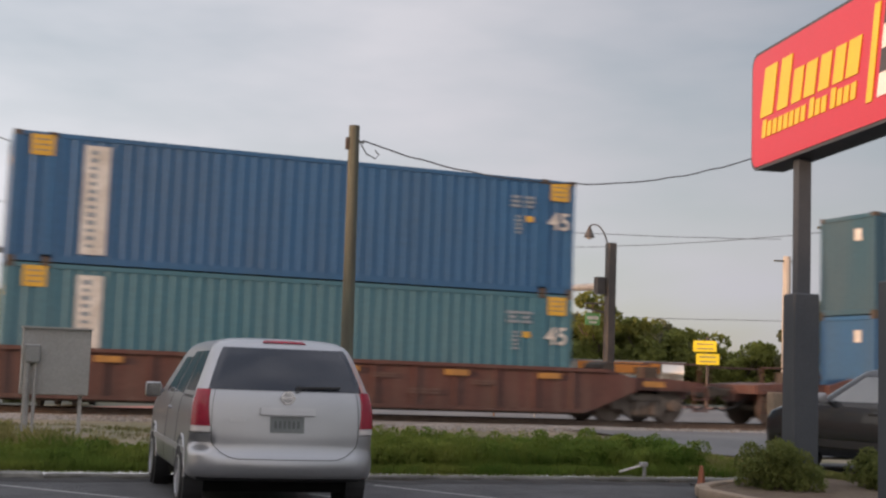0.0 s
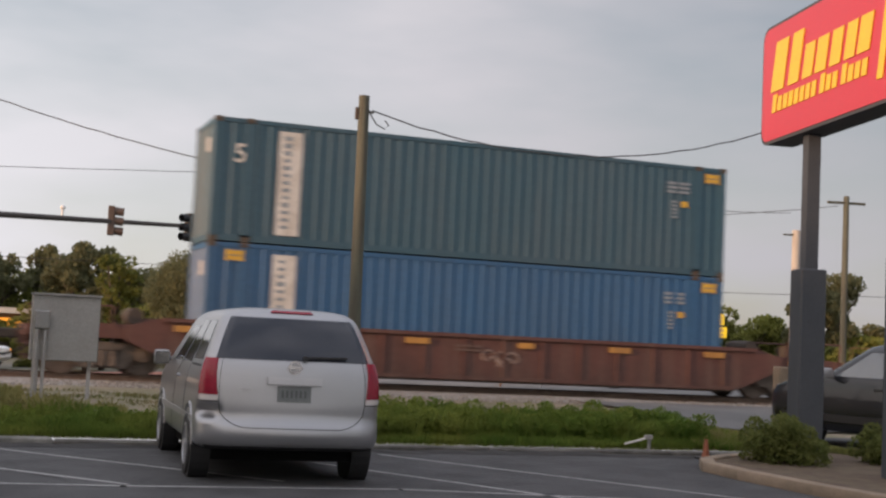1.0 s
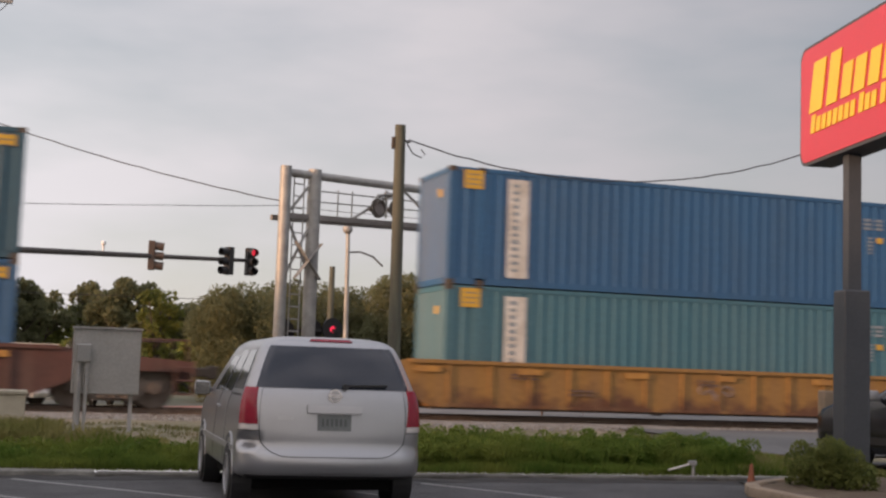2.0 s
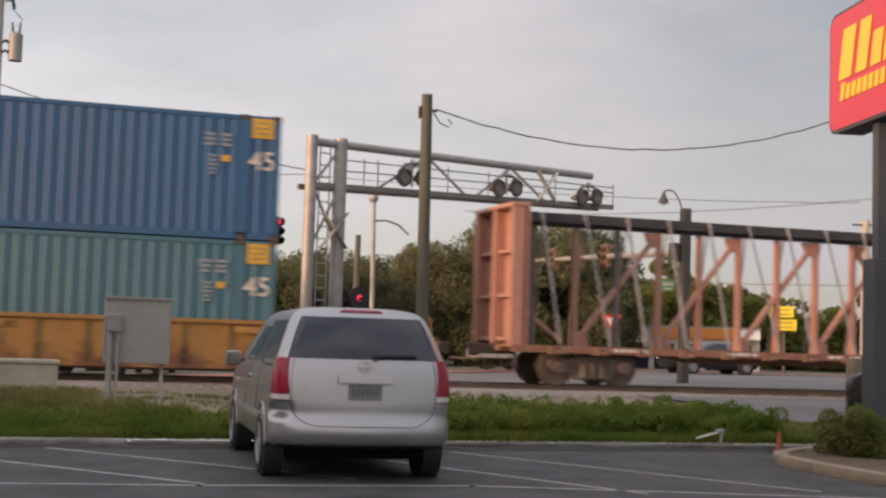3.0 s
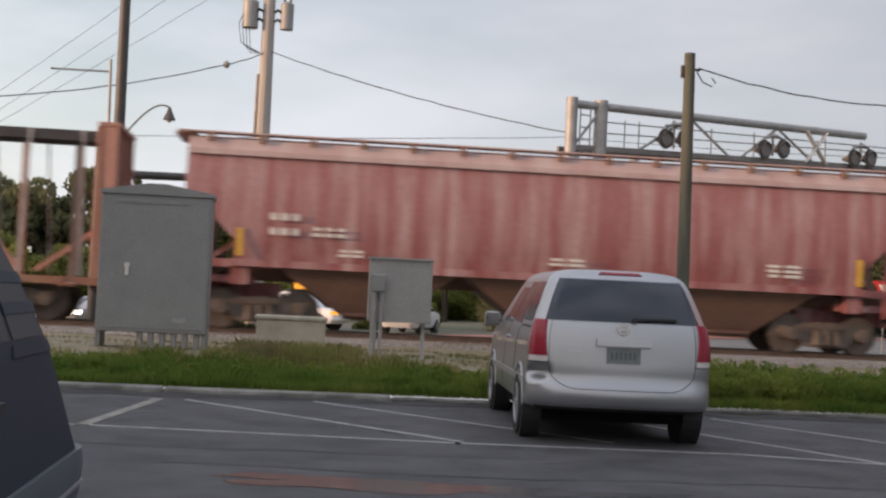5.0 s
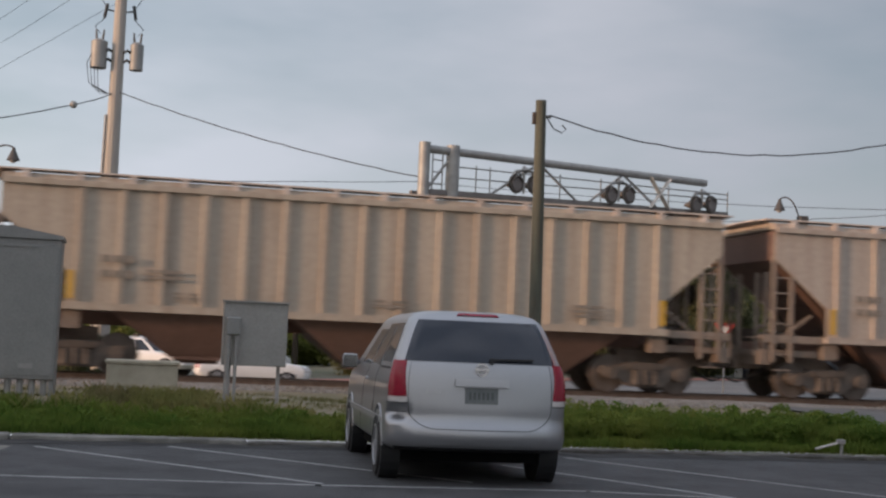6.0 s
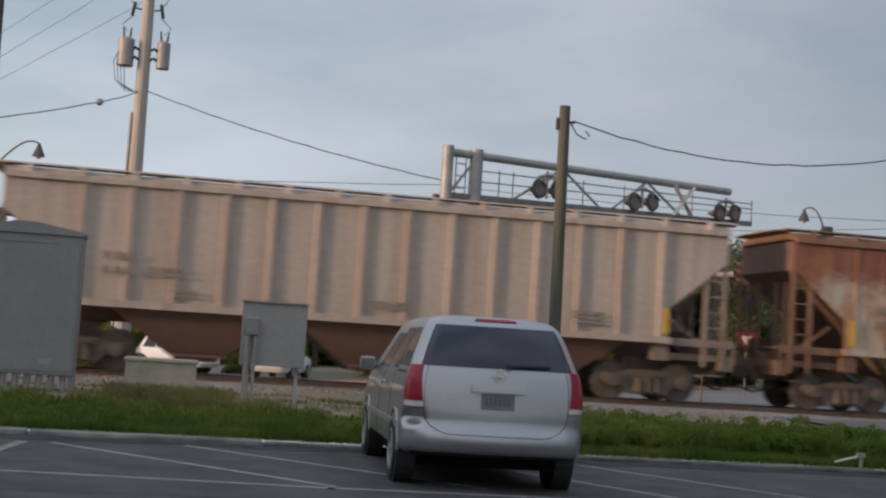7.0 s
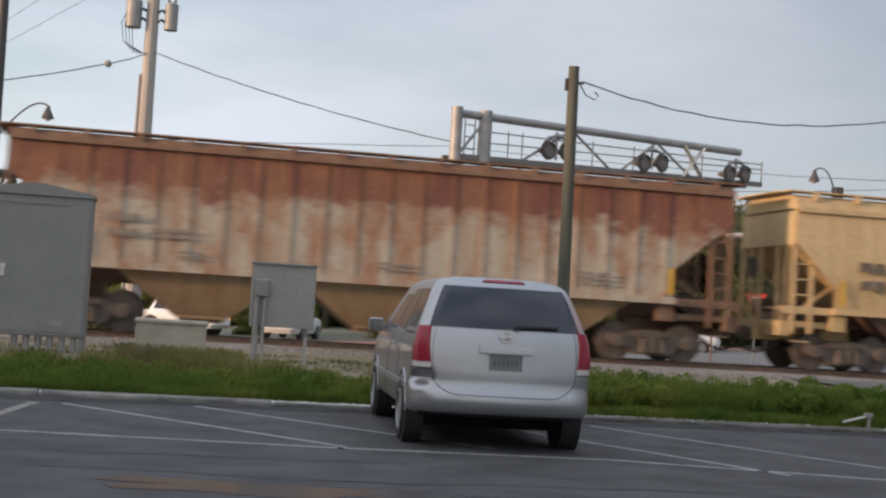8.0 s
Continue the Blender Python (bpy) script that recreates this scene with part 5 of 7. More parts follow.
def build_van():
    van = thing("minivan", "silver minivan with dark tinted windows and a dented bumper corner", "car", pose(3.36, 13.05, 0, 0, 0, -3.5))
    van["paint_ref"] = "silver"
    R = VAN_ROWS
    part("body", body_mesh(R, ((-0.90, 0.19, 0.735), 0.18, 0.085)), M["silver"], van, "silver metallic body", True)
    part("rear_window", body_patch(R, -8.2, 8.2, 1.268, 1.70, 0.006, 26, 8), M["tint"], van, "dark tinted rear window", True)
    bm = body_patch(R, -3.1, 3.1, 1.757, 1.778, 0.012, 14, 2)
    part("brake_light", bm, M["red_lens"], van, "high red brake light")
    for s in (-1, 1):
        a, b = 7.1, 10.6
        bm = tail_lamp(R, s, a, b)
        lamp = part("tail_light", bm, M["red_lens"], van, "tall red tail light", True)
        bm = body_patch(R, s * a, s * b, 0.842, 0.893, 0.012, 12, 2)
        part("reversing_lens", bm, M["clear_lens"], lamp, "clear lower lens")
        # side glass with pillars left between
        for u0, u1, z0, z1 in ((12.2, 16.2, 1.24, 1.66), (16.7, 20.6, 1.20, 1.66), (21.1, 25.2, 1.19, 1.60)):
            part("side_window", body_patch(R, s * u0, s * u1, z0, z1, 0.005, 8, 4), M["tint"], van, "dark side window", True)
        bm = B()
        box(bm, (s * 0.955, 2.35, 1.02), (0.05, 0.2, 0.035))
        soften(bm, 0.01, 1)
        part("door_handle", bm, M["silver"], van)
        bm = B()
        box(bm, (s * 1.06, 3.42, 1.20), (0.20, 0.10, 0.18))
        bar(bm, (s * 0.92, 3.46, 1.18), (s * 1.02, 3.44, 1.2), 0.06, 0.06)
        soften(bm, 0.035, 2)
        mirror = part("door_mirror", bm, M["silver"], van, "silver door mirror", True)
        bm = B()
        box(bm, (s * 1.06, 3.366, 1.20), (0.17, 0.012, 0.15))
        part("mirror_glass", bm, M["mirror"], mirror)
        bm = body_patch(R, s * 12.6, s * 27.4, 0.60, 0.66, 0.014, 14, 1)
        part("rubbing_strip", bm, M["silver_dk"], van)
        for u in (16.45, 20.85):
            bm = body_patch(R, s * u, s * (u + 0.07), 0.42, 1.2, 0.003, 1, 8, thick=0.01)
            part("door_gap", bm, M["plastic"], van)
        bm = body_patch(R, s * 12.1, s * 15.9, 1.17, 1.195, 0.004, 6, 1)
        part("door_track", bm, M["plastic"], van, "dark sliding door track")
    # tailgate seams, plate, handle, badge, wiper
    for s in (-1, 1):
        part("tailgate_gap", body_patch(R, s * 6.85, s * 6.93, 0.72, 1.28, 0.003, 1, 8, thick=0.01), M["plastic"], van)
        part("bumper_gap", body_patch(R, s * 6.95, s * 11.5, 0.828, 0.836, 0.003, 8, 1, thick=0.01), M["plastic"], van)
    seam = B()
    line = [(u, 0.578 + 0.145 * max(0.0, (abs(u) - 4.4) / 2.5) ** 2.2) for u in [-6.9 + 13.8 * i / 40 for i in range(41)]]
    tube(seam, [body_point(R, u, z) for u, z in line], 0.0045, 5)
    part("tailgate_seam", seam, M["plastic"], van, "dark curved seam under the tailgate")
    # Dark strip painted where the bumper's underside falls into shade.
    part("under_bumper", body_patch(R, -9.5, 9.5, 0.345, 0.39, 0.006, 22, 2), M["plastic"], van, "dark lower bumper")
    bm = body_patch(R, -2.4, 2.4, 1.02, 1.095, 0.05, 12, 3, thick=0.05)
    part("tailgate_handle", bm, M["silver_dk"], van, "bright tailgate handle bar")
    part("plate_recess", body_patch(R, -1.75, 2.15, 0.82, 1.03, 0.004, 8, 2), M["silver"], van)
    bm = body_patch(R, -1.5, 1.5, 0.845, 1.01, 0.014, 6, 2)
    pl = part("number_plate", bm, M["plate"], van, "grey-green number plate")
    for k in range(6):
        part("plate_mark", body_patch(R, -1.15 + k * 0.4, -0.92 + k * 0.4, 0.89, 0.965, 0.018, 1, 1), M["plate_ink"], pl)
    bm = B()
    c = body_point(R, 0, 1.20)
    rod(bm, c + Vector((0, 0.01, 0)), c - Vector((0, 0.028, 0)), 0.070, seg=24)
    badge = part("badge", bm, M["chrome"], van, "round chrome badge")
    bm = B()
    rod(bm, c - Vector((0, 0.026, 0)), c - Vector((0, 0.031, 0)), 0.050, seg=20)
    part("badge_disc", bm, M["silver_dk"], badge)
    bm = B()
    box(bm, (c.x, c.y - 0.034, c.z), (0.155, 0.008, 0.03))
    part("badge_bar", bm, M["chrome"], badge)
    bm = B()
    for k in range(5):
        body_patch(R, -4.9 + k * 0.27, -4.7 + k * 0.27, 0.945, 0.98, 0.008, 1, 1, bm=bm)
    part("model_name", bm, M["silver_dk"], van, "small chrome lettering shapes")
    bm = B()
    a, b = body_point(R, 1.0, 1.305), body_point(R, 5.0, 1.315)
    bar(bm, a + Vector((0, -0.03, 0)), b + Vector((0, -0.03, 0)), 0.03, 0.022)
    rod(bm, a + Vector((0, 0.0, -0.01)), a + Vector((0, -0.05, -0.01)), 0.03, seg=10)
    part("rear_wiper", bm, M["plastic"], van, "black rear wiper")
    # Low slab added to block sky light and darken the ground under the van.
    bm = B()
    box(bm, (0, 2.7, 0.28), (1.62, 4.2, 0.15))
    part("underbody", bm, M["under"], van, "dark underbody")
    add_wheels(van, (0.95, 4.10), 0.955, 0.34)
    # front screen, out of the camera's sight but seen through nothing
    part("windscreen", body_patch(R, 31, 2 * RS + 2 * CR + SD, 1.28, 1.66, 0.006, 8, 5), M["tint"], van)


build_van()


SUV_ROWS = [(0.28, 0.85, 0.15, 4.65, 0.2, 0.35, 0.04), (0.42, 0.93, 0.02, 4.75, 0.22, 0.4, 0.05), (0.62, 0.945, 0.0, 4.78, 0.22, 0.4, 0.05),
            (0.85, 0.94, 0.03, 4.75, 0.2, 0.4, 0.05), (0.98, 0.93, 0.06, 4.66, 0.2, 0.38, 0.05), (1.07, 0.92, 0.07, 4.4, 0.2, 0.38, 0.05), (1.13, 0.905, 0.085, 3.8, 0.2, 0.34, 0.05),
            (1.19, 0.885, 0.10, 3.45, 0.2, 0.3, 0.05), (1.4, 0.80, 0.25, 3.10, 0.2, 0.3, 0.05), (1.62, 0.70, 0.38, 2.75, 0.2, 0.3, 0.05),
            (1.70, 0.64, 0.45, 2.6, 0.2, 0.25, 0.05), (1.75, 0.50, 0.6, 2.4, 0.2, 0.2, 0.05), (1.77, 0.25, 0.9, 2.1, 0.15, 0.15, 0.04)]


NAVY_ROWS = [(0.28, 0.85, 0.15, 4.65, 0.2, 0.35, 0.04), (0.42, 0.93, 0.02, 4.75, 0.22, 0.4, 0.05), (0.62, 0.945, 0.0, 4.78, 0.22, 0.4, 0.05),
             (0.68, 0.93, 0.03, 4.77, 0.22, 0.4, 0.05), (0.85, 0.885, 0.07, 4.75, 0.22, 0.4, 0.05), (0.98, 0.85, 0.10, 4.66, 0.22, 0.38, 0.05), (1.07, 0.825, 0.13, 4.4, 0.22, 0.38, 0.05),
             (1.13, 0.81, 0.15, 3.8, 0.22, 0.34, 0.05), (1.19, 0.79, 0.18, 3.45, 0.22, 0.3, 0.05), (1.4, 0.70, 0.27, 3.10, 0.2, 0.3, 0.05), (1.62, 0.60, 0.40, 2.75, 0.2, 0.3, 0.05),
             (1.70, 0.54, 0.47, 2.6, 0.2, 0.25, 0.05), (1.75, 0.42, 0.6, 2.4, 0.2, 0.2, 0.05), (1.77, 0.22, 0.9, 2.1, 0.15, 0.15, 0.04)]


def build_suv(m, paint, label, name="suv", rear_trim=False, axles=(0.85, 3.75)):
    car = thing(name, label, "car", m)
    car["paint_ref"] = paint
    R = NAVY_ROWS if rear_trim else SUV_ROWS
    part("body", body_mesh(R), M[paint], car, "", True)
    part("rear_window", body_patch(R, -6.3, 6.3, 1.2, 1.60, 0.005, 16, 5), M["tint"], car, "", True)
    part("windscreen", body_patch(R, 30.5, U_END, 1.2, 1.60, 0.005, 8, 5), M["tint"], car, "", True)
    for s in (-1, 1):
        for u0, u1 in ((12.3, 15.8), (16.2, 20.8), (21.3, 27.2)):
            part("side_window", body_patch(R, s * u0, s * u1, 1.19, 1.60, 0.005, 8, 4), M["plastic"] if rear_trim else M["pale_glass"], car, "side window", True)
        if not rear_trim:
            part("tail_light", body_patch(R, s * 5.4, s * 9.5, 0.85, 1.12, 0.012, 8, 3), M["red_lens"], car, "red tail light", True)
        part("headlight", body_patch(R, s * 30.5, s * 34, 0.78, 0.90, 0.012, 8, 3), M["mirror"], car, "clear headlight", True)
        bm = B()
        box(bm, (s * 1.06, 3.06, 1.24), (0.22, 0.11, 0.17))
        bar(bm, (s * 0.86, 3.08, 1.18), (s * 0.99, 3.07, 1.21), 0.06, 0.06)
        soften(bm, 0.035, 2)
        # On the black car a silver housing stands in for the mirror's bright reflection.
        part("door_mirror", bm, M["silver_dk"] if paint == "black_paint" else M[paint], car, "door mirror", True)
        part("side_cladding", body_patch(R, s * 12.5, s * 27.6, 0.44, 0.56, 0.016, 12, 2), M["plastic"], car, "dark lower trim")
        bm = B()
        box(bm, (s * 0.93, 2.0, 1.0), (0.05, 0.2, 0.035))
        part("door_handle", bm, M["plastic"], car)
    part("front_bumper", body_patch(R, 27.5, U_END, 0.40, 0.62, 0.02, 10, 3), M["plastic"], car)
    if rear_trim:
        part("rear_bumper", body_patch(R, -18.3, 18.3, 0.34, 0.66, 0.028, 52, 5, thick=0.03), M["bumper_grey"], car, "slate grey plastic rear bumper", True)
        part("bumper_step", body_patch(R, -18.0, 18.0, 0.50, 0.52, 0.034, 48, 1, thick=0.02), M["silver_dk"], car)
        for z in (1.12, 1.29, 1.42):
            part("trim_ridge", body_patch(R, -15.9, 15.9, z, z + 0.05, 0.009, 40, 1, thick=0.02), M["navy_paint"], car, "", True)
    add_wheels(car, axles, 0.94, 0.36, 0.24, M["dark_rim"])
    return car


M["dark_rim"] = material("dark_wheel_rim", (0.045, 0.045, 0.047), (0.03, 0.03, 0.03), 0.5, 0.4, scale=5, amount=0.6)
# Grey base colour stands for the pale sky reflected in the side windows.
M["pale_glass"] = material("sky_pale_side_glass", (0.20, 0.215, 0.225), (0.15, 0.165, 0.175), 0.05, 0.0, scale=1, amount=0.5, spec=0.9)
build_suv(pose(16.1, 16.29, 0.03, 0, 0, 6) @ Matrix.Scale(1.07, 4), "black_paint", "black sport utility vehicle parked behind the shrubs")
build_suv(pose(-1.90, 6.6, 0, 0, 0, 180), "navy_paint", "dark navy vehicle with a slate grey bumper in the lot", rear_trim=True, axles=(2.4, 4.1))


CAR_ROWS = [(0.25, 0.80, 0.2, 4.4, 0.2, 0.35, 0.04), (0.45, 0.88, 0.02, 4.58, 0.22, 0.4, 0.05), (0.68, 0.89, 0.0, 4.6, 0.22, 0.4, 0.05),
            (0.86, 0.87, 0.06, 4.4, 0.2, 0.38, 0.05), (0.95, 0.84, 0.5, 3.6, 0.2, 0.3, 0.05), (1.02, 0.80, 0.75, 3.3, 0.2, 0.3, 0.05),
            (1.25, 0.70, 1.1, 2.85, 0.2, 0.3, 0.05), (1.38, 0.62, 1.4, 2.5, 0.2, 0.25, 0.05), (1.43, 0.40, 1.7, 2.2, 0.2, 0.2, 0.04)]


def build_sedan(m, paint, label, lit=False):
    car = thing("sedan", label, "car", m)
    car["paint_ref"] = paint
    R = CAR_ROWS
    part("body", body_mesh(R), M[paint], car, "", True)
    part("windscreen", body_patch(R, 29.5, U_END, 1.02, 1.33, 0.005, 8, 4), M["tint"], car)
    part("rear_window", body_patch(R, -7, 7, 1.02, 1.33, 0.005, 12, 4), M["tint"], car)
    for s in (-1, 1):
        part("side_window", body_patch(R, s * 12.6, s * 19.4, 1.0, 1.33, 0.005, 8, 4), M["tint"], car)
        part("side_window", body_patch(R, s * 20.0, s * 27, 1.0, 1.33, 0.005, 8, 4), M["tint"], car)
        part("headlight", body_patch(R, s * 29, s * 34.5, 0.62, 0.78, 0.012, 8, 3), M["headlight"] if lit else M["clear_lens"], car, "lit headlight" if lit else "")
        part("tail_light", body_patch(R, s * 5.4, s * 9.5, 0.66, 0.82, 0.012, 8, 3), M["red_lens"], car)
    add_wheels(car, (0.85, 3.6), 0.88, 0.32, 0.2)
    return car


def build_pickup(m, paint, label):
    car = thing("pickup_truck", label, "truck", m)
    car["paint_ref"] = paint
    rows = [(0.35, 0.85, 1.5, 5.3, 0.12, 0.3, 0.0), (0.55, 0.95, 1.4, 5.5, 0.12, 0.35, 0.0), (0.95, 0.95, 1.4, 5.45, 0.1, 0.35, 0.0),
            (1.05, 0.93, 1.45, 5.2, 0.1, 0.3, 0.0), (1.08, 0.90, 1.9, 4.1, 0.1, 0.25, 0.0), (1.4, 0.80, 2.05, 3.75, 0.12, 0.25, 0.0), (1.72, 0.70, 2.2, 3.3, 0.15, 0.25, 0.0), (1.80, 0.5, 2.4, 3.1, 0.15, 0.2, 0.0)]
    part("body", body_mesh(rows), M[paint], car, "", True)
    part("windscreen", body_patch(rows, 29.5, U_END, 1.15, 1.66, 0.005, 8, 4), M["tint"], car)
    for s in (-1, 1):
        part("side_window", body_patch(rows, s * 13, s * 19.5, 1.15, 1.66, 0.005, 8, 4), M["tint"], car)
        part("side_window", body_patch(rows, s * 20.2, s * 27, 1.15, 1.64, 0.005, 8, 4), M["tint"], car)
        part("headlight", body_patch(rows, s * 29, s * 34, 0.78, 0.95, 0.012, 8, 3), M["orange_light"], car, "amber corner lamp")
    bm = B()
    box(bm, (0, 2.7, 1.85), (1.2, 0.3, 0.12))
    part("light_bar", bm, M["plastic"], car, "roof light bar")
    add_wheels(car, (2.1, 4.5), 0.95, 0.38, 0.24)
    return car


build_pickup(pose(-2.5, 65.7, -0.47, 0, 0, -118), "white_paint", "white short-bed pickup truck waiting on the far road")
build_sedan(pose(-7.95, 63.1, -0.72, 0, 0, 150), "silver_dk", "grey sedan with lit headlights on the far road", True)
build_sedan(pose(31.8, 53.0, 0.45, 0, 0, 92), "black_paint", "dark sedan parked on the far road side")
build_sedan(pose(6.1, 62.7, -0.3, 0, 0, 160), "white_paint", "white sedan on the far road")
MOVING_CAR = build_sedan(pose(0, 50.6, 0.27, 0, 0, -90), "white_paint", "white sedan driving along the far road")


def build_trailer(m):
    t = thing("utility_trailer", "low grey twin-axle utility trailer parked on the far verge", "trailer", m)
    bm = B()
    box(bm, (-0.35, 0, 0.58), (4.3, 1.7, 0.10))
    for s in (-1, 1):
        box(bm, (-0.35, s * 0.85, 0.72), (4.3, 0.06, 0.34))
        for k in range(6):
            box(bm, (-2.3 + k * 0.8, s * 0.89, 0.72), (0.06, 0.03, 0.34))
    for x in (-2.47, 1.77):
        box(bm, (x, 0, 0.72), (0.06, 1.7, 0.34))
    part("bed", bm, M["galv"], t)
    bm = B()
    bar(bm, (-2.4, 0.5, 0.5), (-3.5, 0, 0.5), 0.09, 0.09)
    bar(bm, (-2.4, -0.5, 0.5), (-3.5, 0, 0.5), 0.09, 0.09)
    part("drawbar", bm, M["steel"], t)
    tyre, rim = wheel_mesh(0.33, 0.2)
    for x in (-0.45, 0.35):
        for s in (-1, 1):
            w = new("wheel", tyre)
            w.parent = t
            w.matrix_basis = pose(x, s * 0.98, 0.33, 0, 0, 90 * s)
            r = new("rim", rim)
            r.parent = w
            r.matrix_basis = pose(0.08, 0, 0)
        for s in (-1, 1):
            bm = B()
            box(bm, (x, s * 0.98, 0.70), (0.7, 0.22, 0.03))
            part("mudguard", bm, M["galv"], t)
    bm = B()
    box(bm, (1.82, -0.7, 0.74), (0.03, 0.2, 0.1))
    part("tail_lamp", bm, M["red_light"], t, "lit red tail lamp")


build_trailer(pose(21.9, 56.4, 0.33, 0, 0, -5))


# ---- street furniture ----
def build_sign():
    s = thing("store_sign", "large red store sign with yellow lettering shapes on two dark posts", "sign")
    # local x runs along the panel away from the far end (towards -y in the world), the seen face looks along -y
    L, z0, z1, th = 7.3, 4.93, 6.83, 0.46
    s.matrix_basis = Matrix.Translation((12.29, 18.10, 0)) @ Matrix(((-0.197, 0.98, 0, 0), (-0.98, -0.197, 0, 0), (0, 0, 1, 0), (0, 0, 0, 1)))

    def rounded(x0, x1, a, b, r, n=6):
        pts = []
        for cx, cz, q in ((x1 - r, a + r, -90), (x1 - r, b - r, 0), (x0 + r, b - r, 90), (x0 + r, a + r, 180)):
            pts += [(cx + r * math.cos(radians(q + 90 * i / n)), cz + r * math.sin(radians(q + 90 * i / n))) for i in range(n + 1)]
        return pts
    bm = B()
    prism(bm, rounded(0.42, L, z0, z1, 0.22), 1, -th / 2, th / 2)
    part("sign_case", bm, M["post_grey"], s, "dark grey sign case")
    for side in (-1, 1):
        bm = B()
        y = side * th / 2
        prism(bm, rounded(0.47, L - 0.05, z0 + 0.05, z1 - 0.05, 0.2), 1, y - 0.012, y + 0.012)
        face = part("sign_face", bm, M["sign_red"], s, "red panel")
        y2 = y + side * 0.016

        def slab(name, x, z, w, h, mat, lean=0.22, parent=face):
            b2 = B()
            prism(b2, [(x - w / 2, z), (x + w / 2, z), (x + w / 2 + lean * h, z + h), (x - w / 2 + lean * h, z + h)], 1, min(y2, y2 + side * 0.012), max(y2, y2 + side * 0.012))
            return part(name, b2, mat, parent)
        # upper row of seven tall blocks, lower row of small ones, divider and chequered field
        k = 0
        for w, h in ((0.42, 0.86), (0.34, 0.86), (0.30, 0.56), (0.32, 0.56), (0.30, 0.56), (0.28, 0.56), (0.32, 0.56)):
            slab("letter_block", 1.05 + k, z0 + 0.80, w * 1.1, h * 0.9, M["sign_yellow"], 0.25)
            k += (w + 0.06) * 1.22
        k = 0
        for i in range(17):
            if i in (8, 12):
                k += 0.08
                continue
            slab("small_letter_block", 0.95 + k, z0 + 0.47, 0.145, 0.23 if i not in (0, 9, 13) else 0.28, M["sign_yellow"], 0.2)
            k += 0.2
        slab("divider", 4.36, z0 + 0.34, 0.16, 1.28, M["sign_yellow"], 0.2)
        for i in range(6):
            for j in range(4):
                slab("flag_square", 4.74 + i * 0.32 + 0.062 * j, z0 + 0.36 + j * 0.31, 0.315, 0.305, M["sign_white"] if (i + j) % 2 == 0 else M["sign_black"], 0.2)
    for x, zt in ((1.82, 2.98), (4.72, 2.98)):
        bm = B()
        rod(bm, (x, 0, 0.1), (x, 0, z0 + 0.03), 0.14, seg=4)
        bmesh.ops.rotate(bm, verts=bm.verts[:], cent=(x, 0, 0), matrix=Matrix.Rotation(radians(45), 3, "Z"))
        post = part("post", bm, M["post_grey"], s, "slim dark post")
        bm = B()
        box(bm, (x, 0, 1.45), (0.40, 0.40, 2.9))
        soften(bm, 0.02, 1)
        part("post_sleeve", bm, M["post_grey"], post, "wider dark sleeve round the post")


build_sign()


def build_wood_pole():
    p = thing("utility_pole", "short weathered wooden utility pole carrying one cable", "pole", pose(6.88, 23.0, 0))
    bm = B()
    rod(bm, (0.05, 0, 0.2), (0, 0, 6.06), 0.125, 0.10, seg=14)
    part("shaft", bm, M["wood_pole"], p, "greenish brown timber shaft", True)
    bm = B()
    box(bm, (-0.12, 0, 5.72), (0.06, 0.08, 0.22))
    part("bolt_plate", bm, M["steel"], p)
    bm = B()
    rod(bm, (0.08, 0, 5.78), (0.2, 0, 5.76), 0.022, seg=8)
    part("bracket", bm, M["steel"], p)
    bm = B()
    tube(bm, [Vector(q) for q in ((0.12, 0, 5.76), (0.25, -0.02, 5.55), (0.42, -0.02, 5.48), (0.5, 0, 5.56), (0.42, 0, 5.64))], 0.012)
    part("cable_loop", bm, M["wire"], p)
    return p


WOOD_POLE = build_wood_pole()


def cable(pts, r, label="slack black overhead cable", parent=None):
    """A cable is a part of the pole that holds it up."""
    bm = B()
    tube(bm, [p + Vector((0, 0, 0.008 * math.sin(i * 1.9) + 0.006 * math.sin(i * 3.7))) for i, p in enumerate(pts)], r, 5)
    ob = part("overhead_cable", bm, M["wire"], parent, label)
    if parent is not None:
        ob.matrix_parent_inverse = parent.matrix_basis.inverted()
    return ob


cable(sag((7.05, 23.0, 5.80), (19.5, 23.0, 8.3), 1.44, 40), 0.014, "slack black cable tied to the wooden pole", WOOD_POLE)


def build_box():
    b = thing("electric_meter_box", "light grey metal control box on steel legs with a meter", "utility box", pose(1.75, 22.0, 0))
    bm = B()
    box(bm, (0, 0.12, 1.50), (1.06, 0.34, 1.06))
    soften(bm, 0.012, 1)
    body = part("box_body", bm, M["box_paint"], b)
    bm = B()
    box(bm, (0, 0.1, 2.04), (1.10, 0.40, 0.03))
    part("lid", bm, M["box_paint"], body)
    for x in (-0.40, 0.42):
        bm = B()
        box(bm, (x, 0.12, 0.66), (0.06, 0.06, 0.70))
        part("leg", bm, M["galv"], b)
    bm = B()
    box(bm, (-0.38, -0.16, 1.62), (0.24, 0.14, 0.30))
    soften(bm, 0.02, 1)
    part("meter", bm, M["cabinet"], b, "small grey meter housing")
    for x in (-0.45, -0.32):
        bm = B()
        rod(bm, (x, -0.16, 0.25), (x, -0.16, 1.5), 0.045 if x < -0.4 else 0.03, seg=10)
        part("conduit", bm, M["galv"], b)


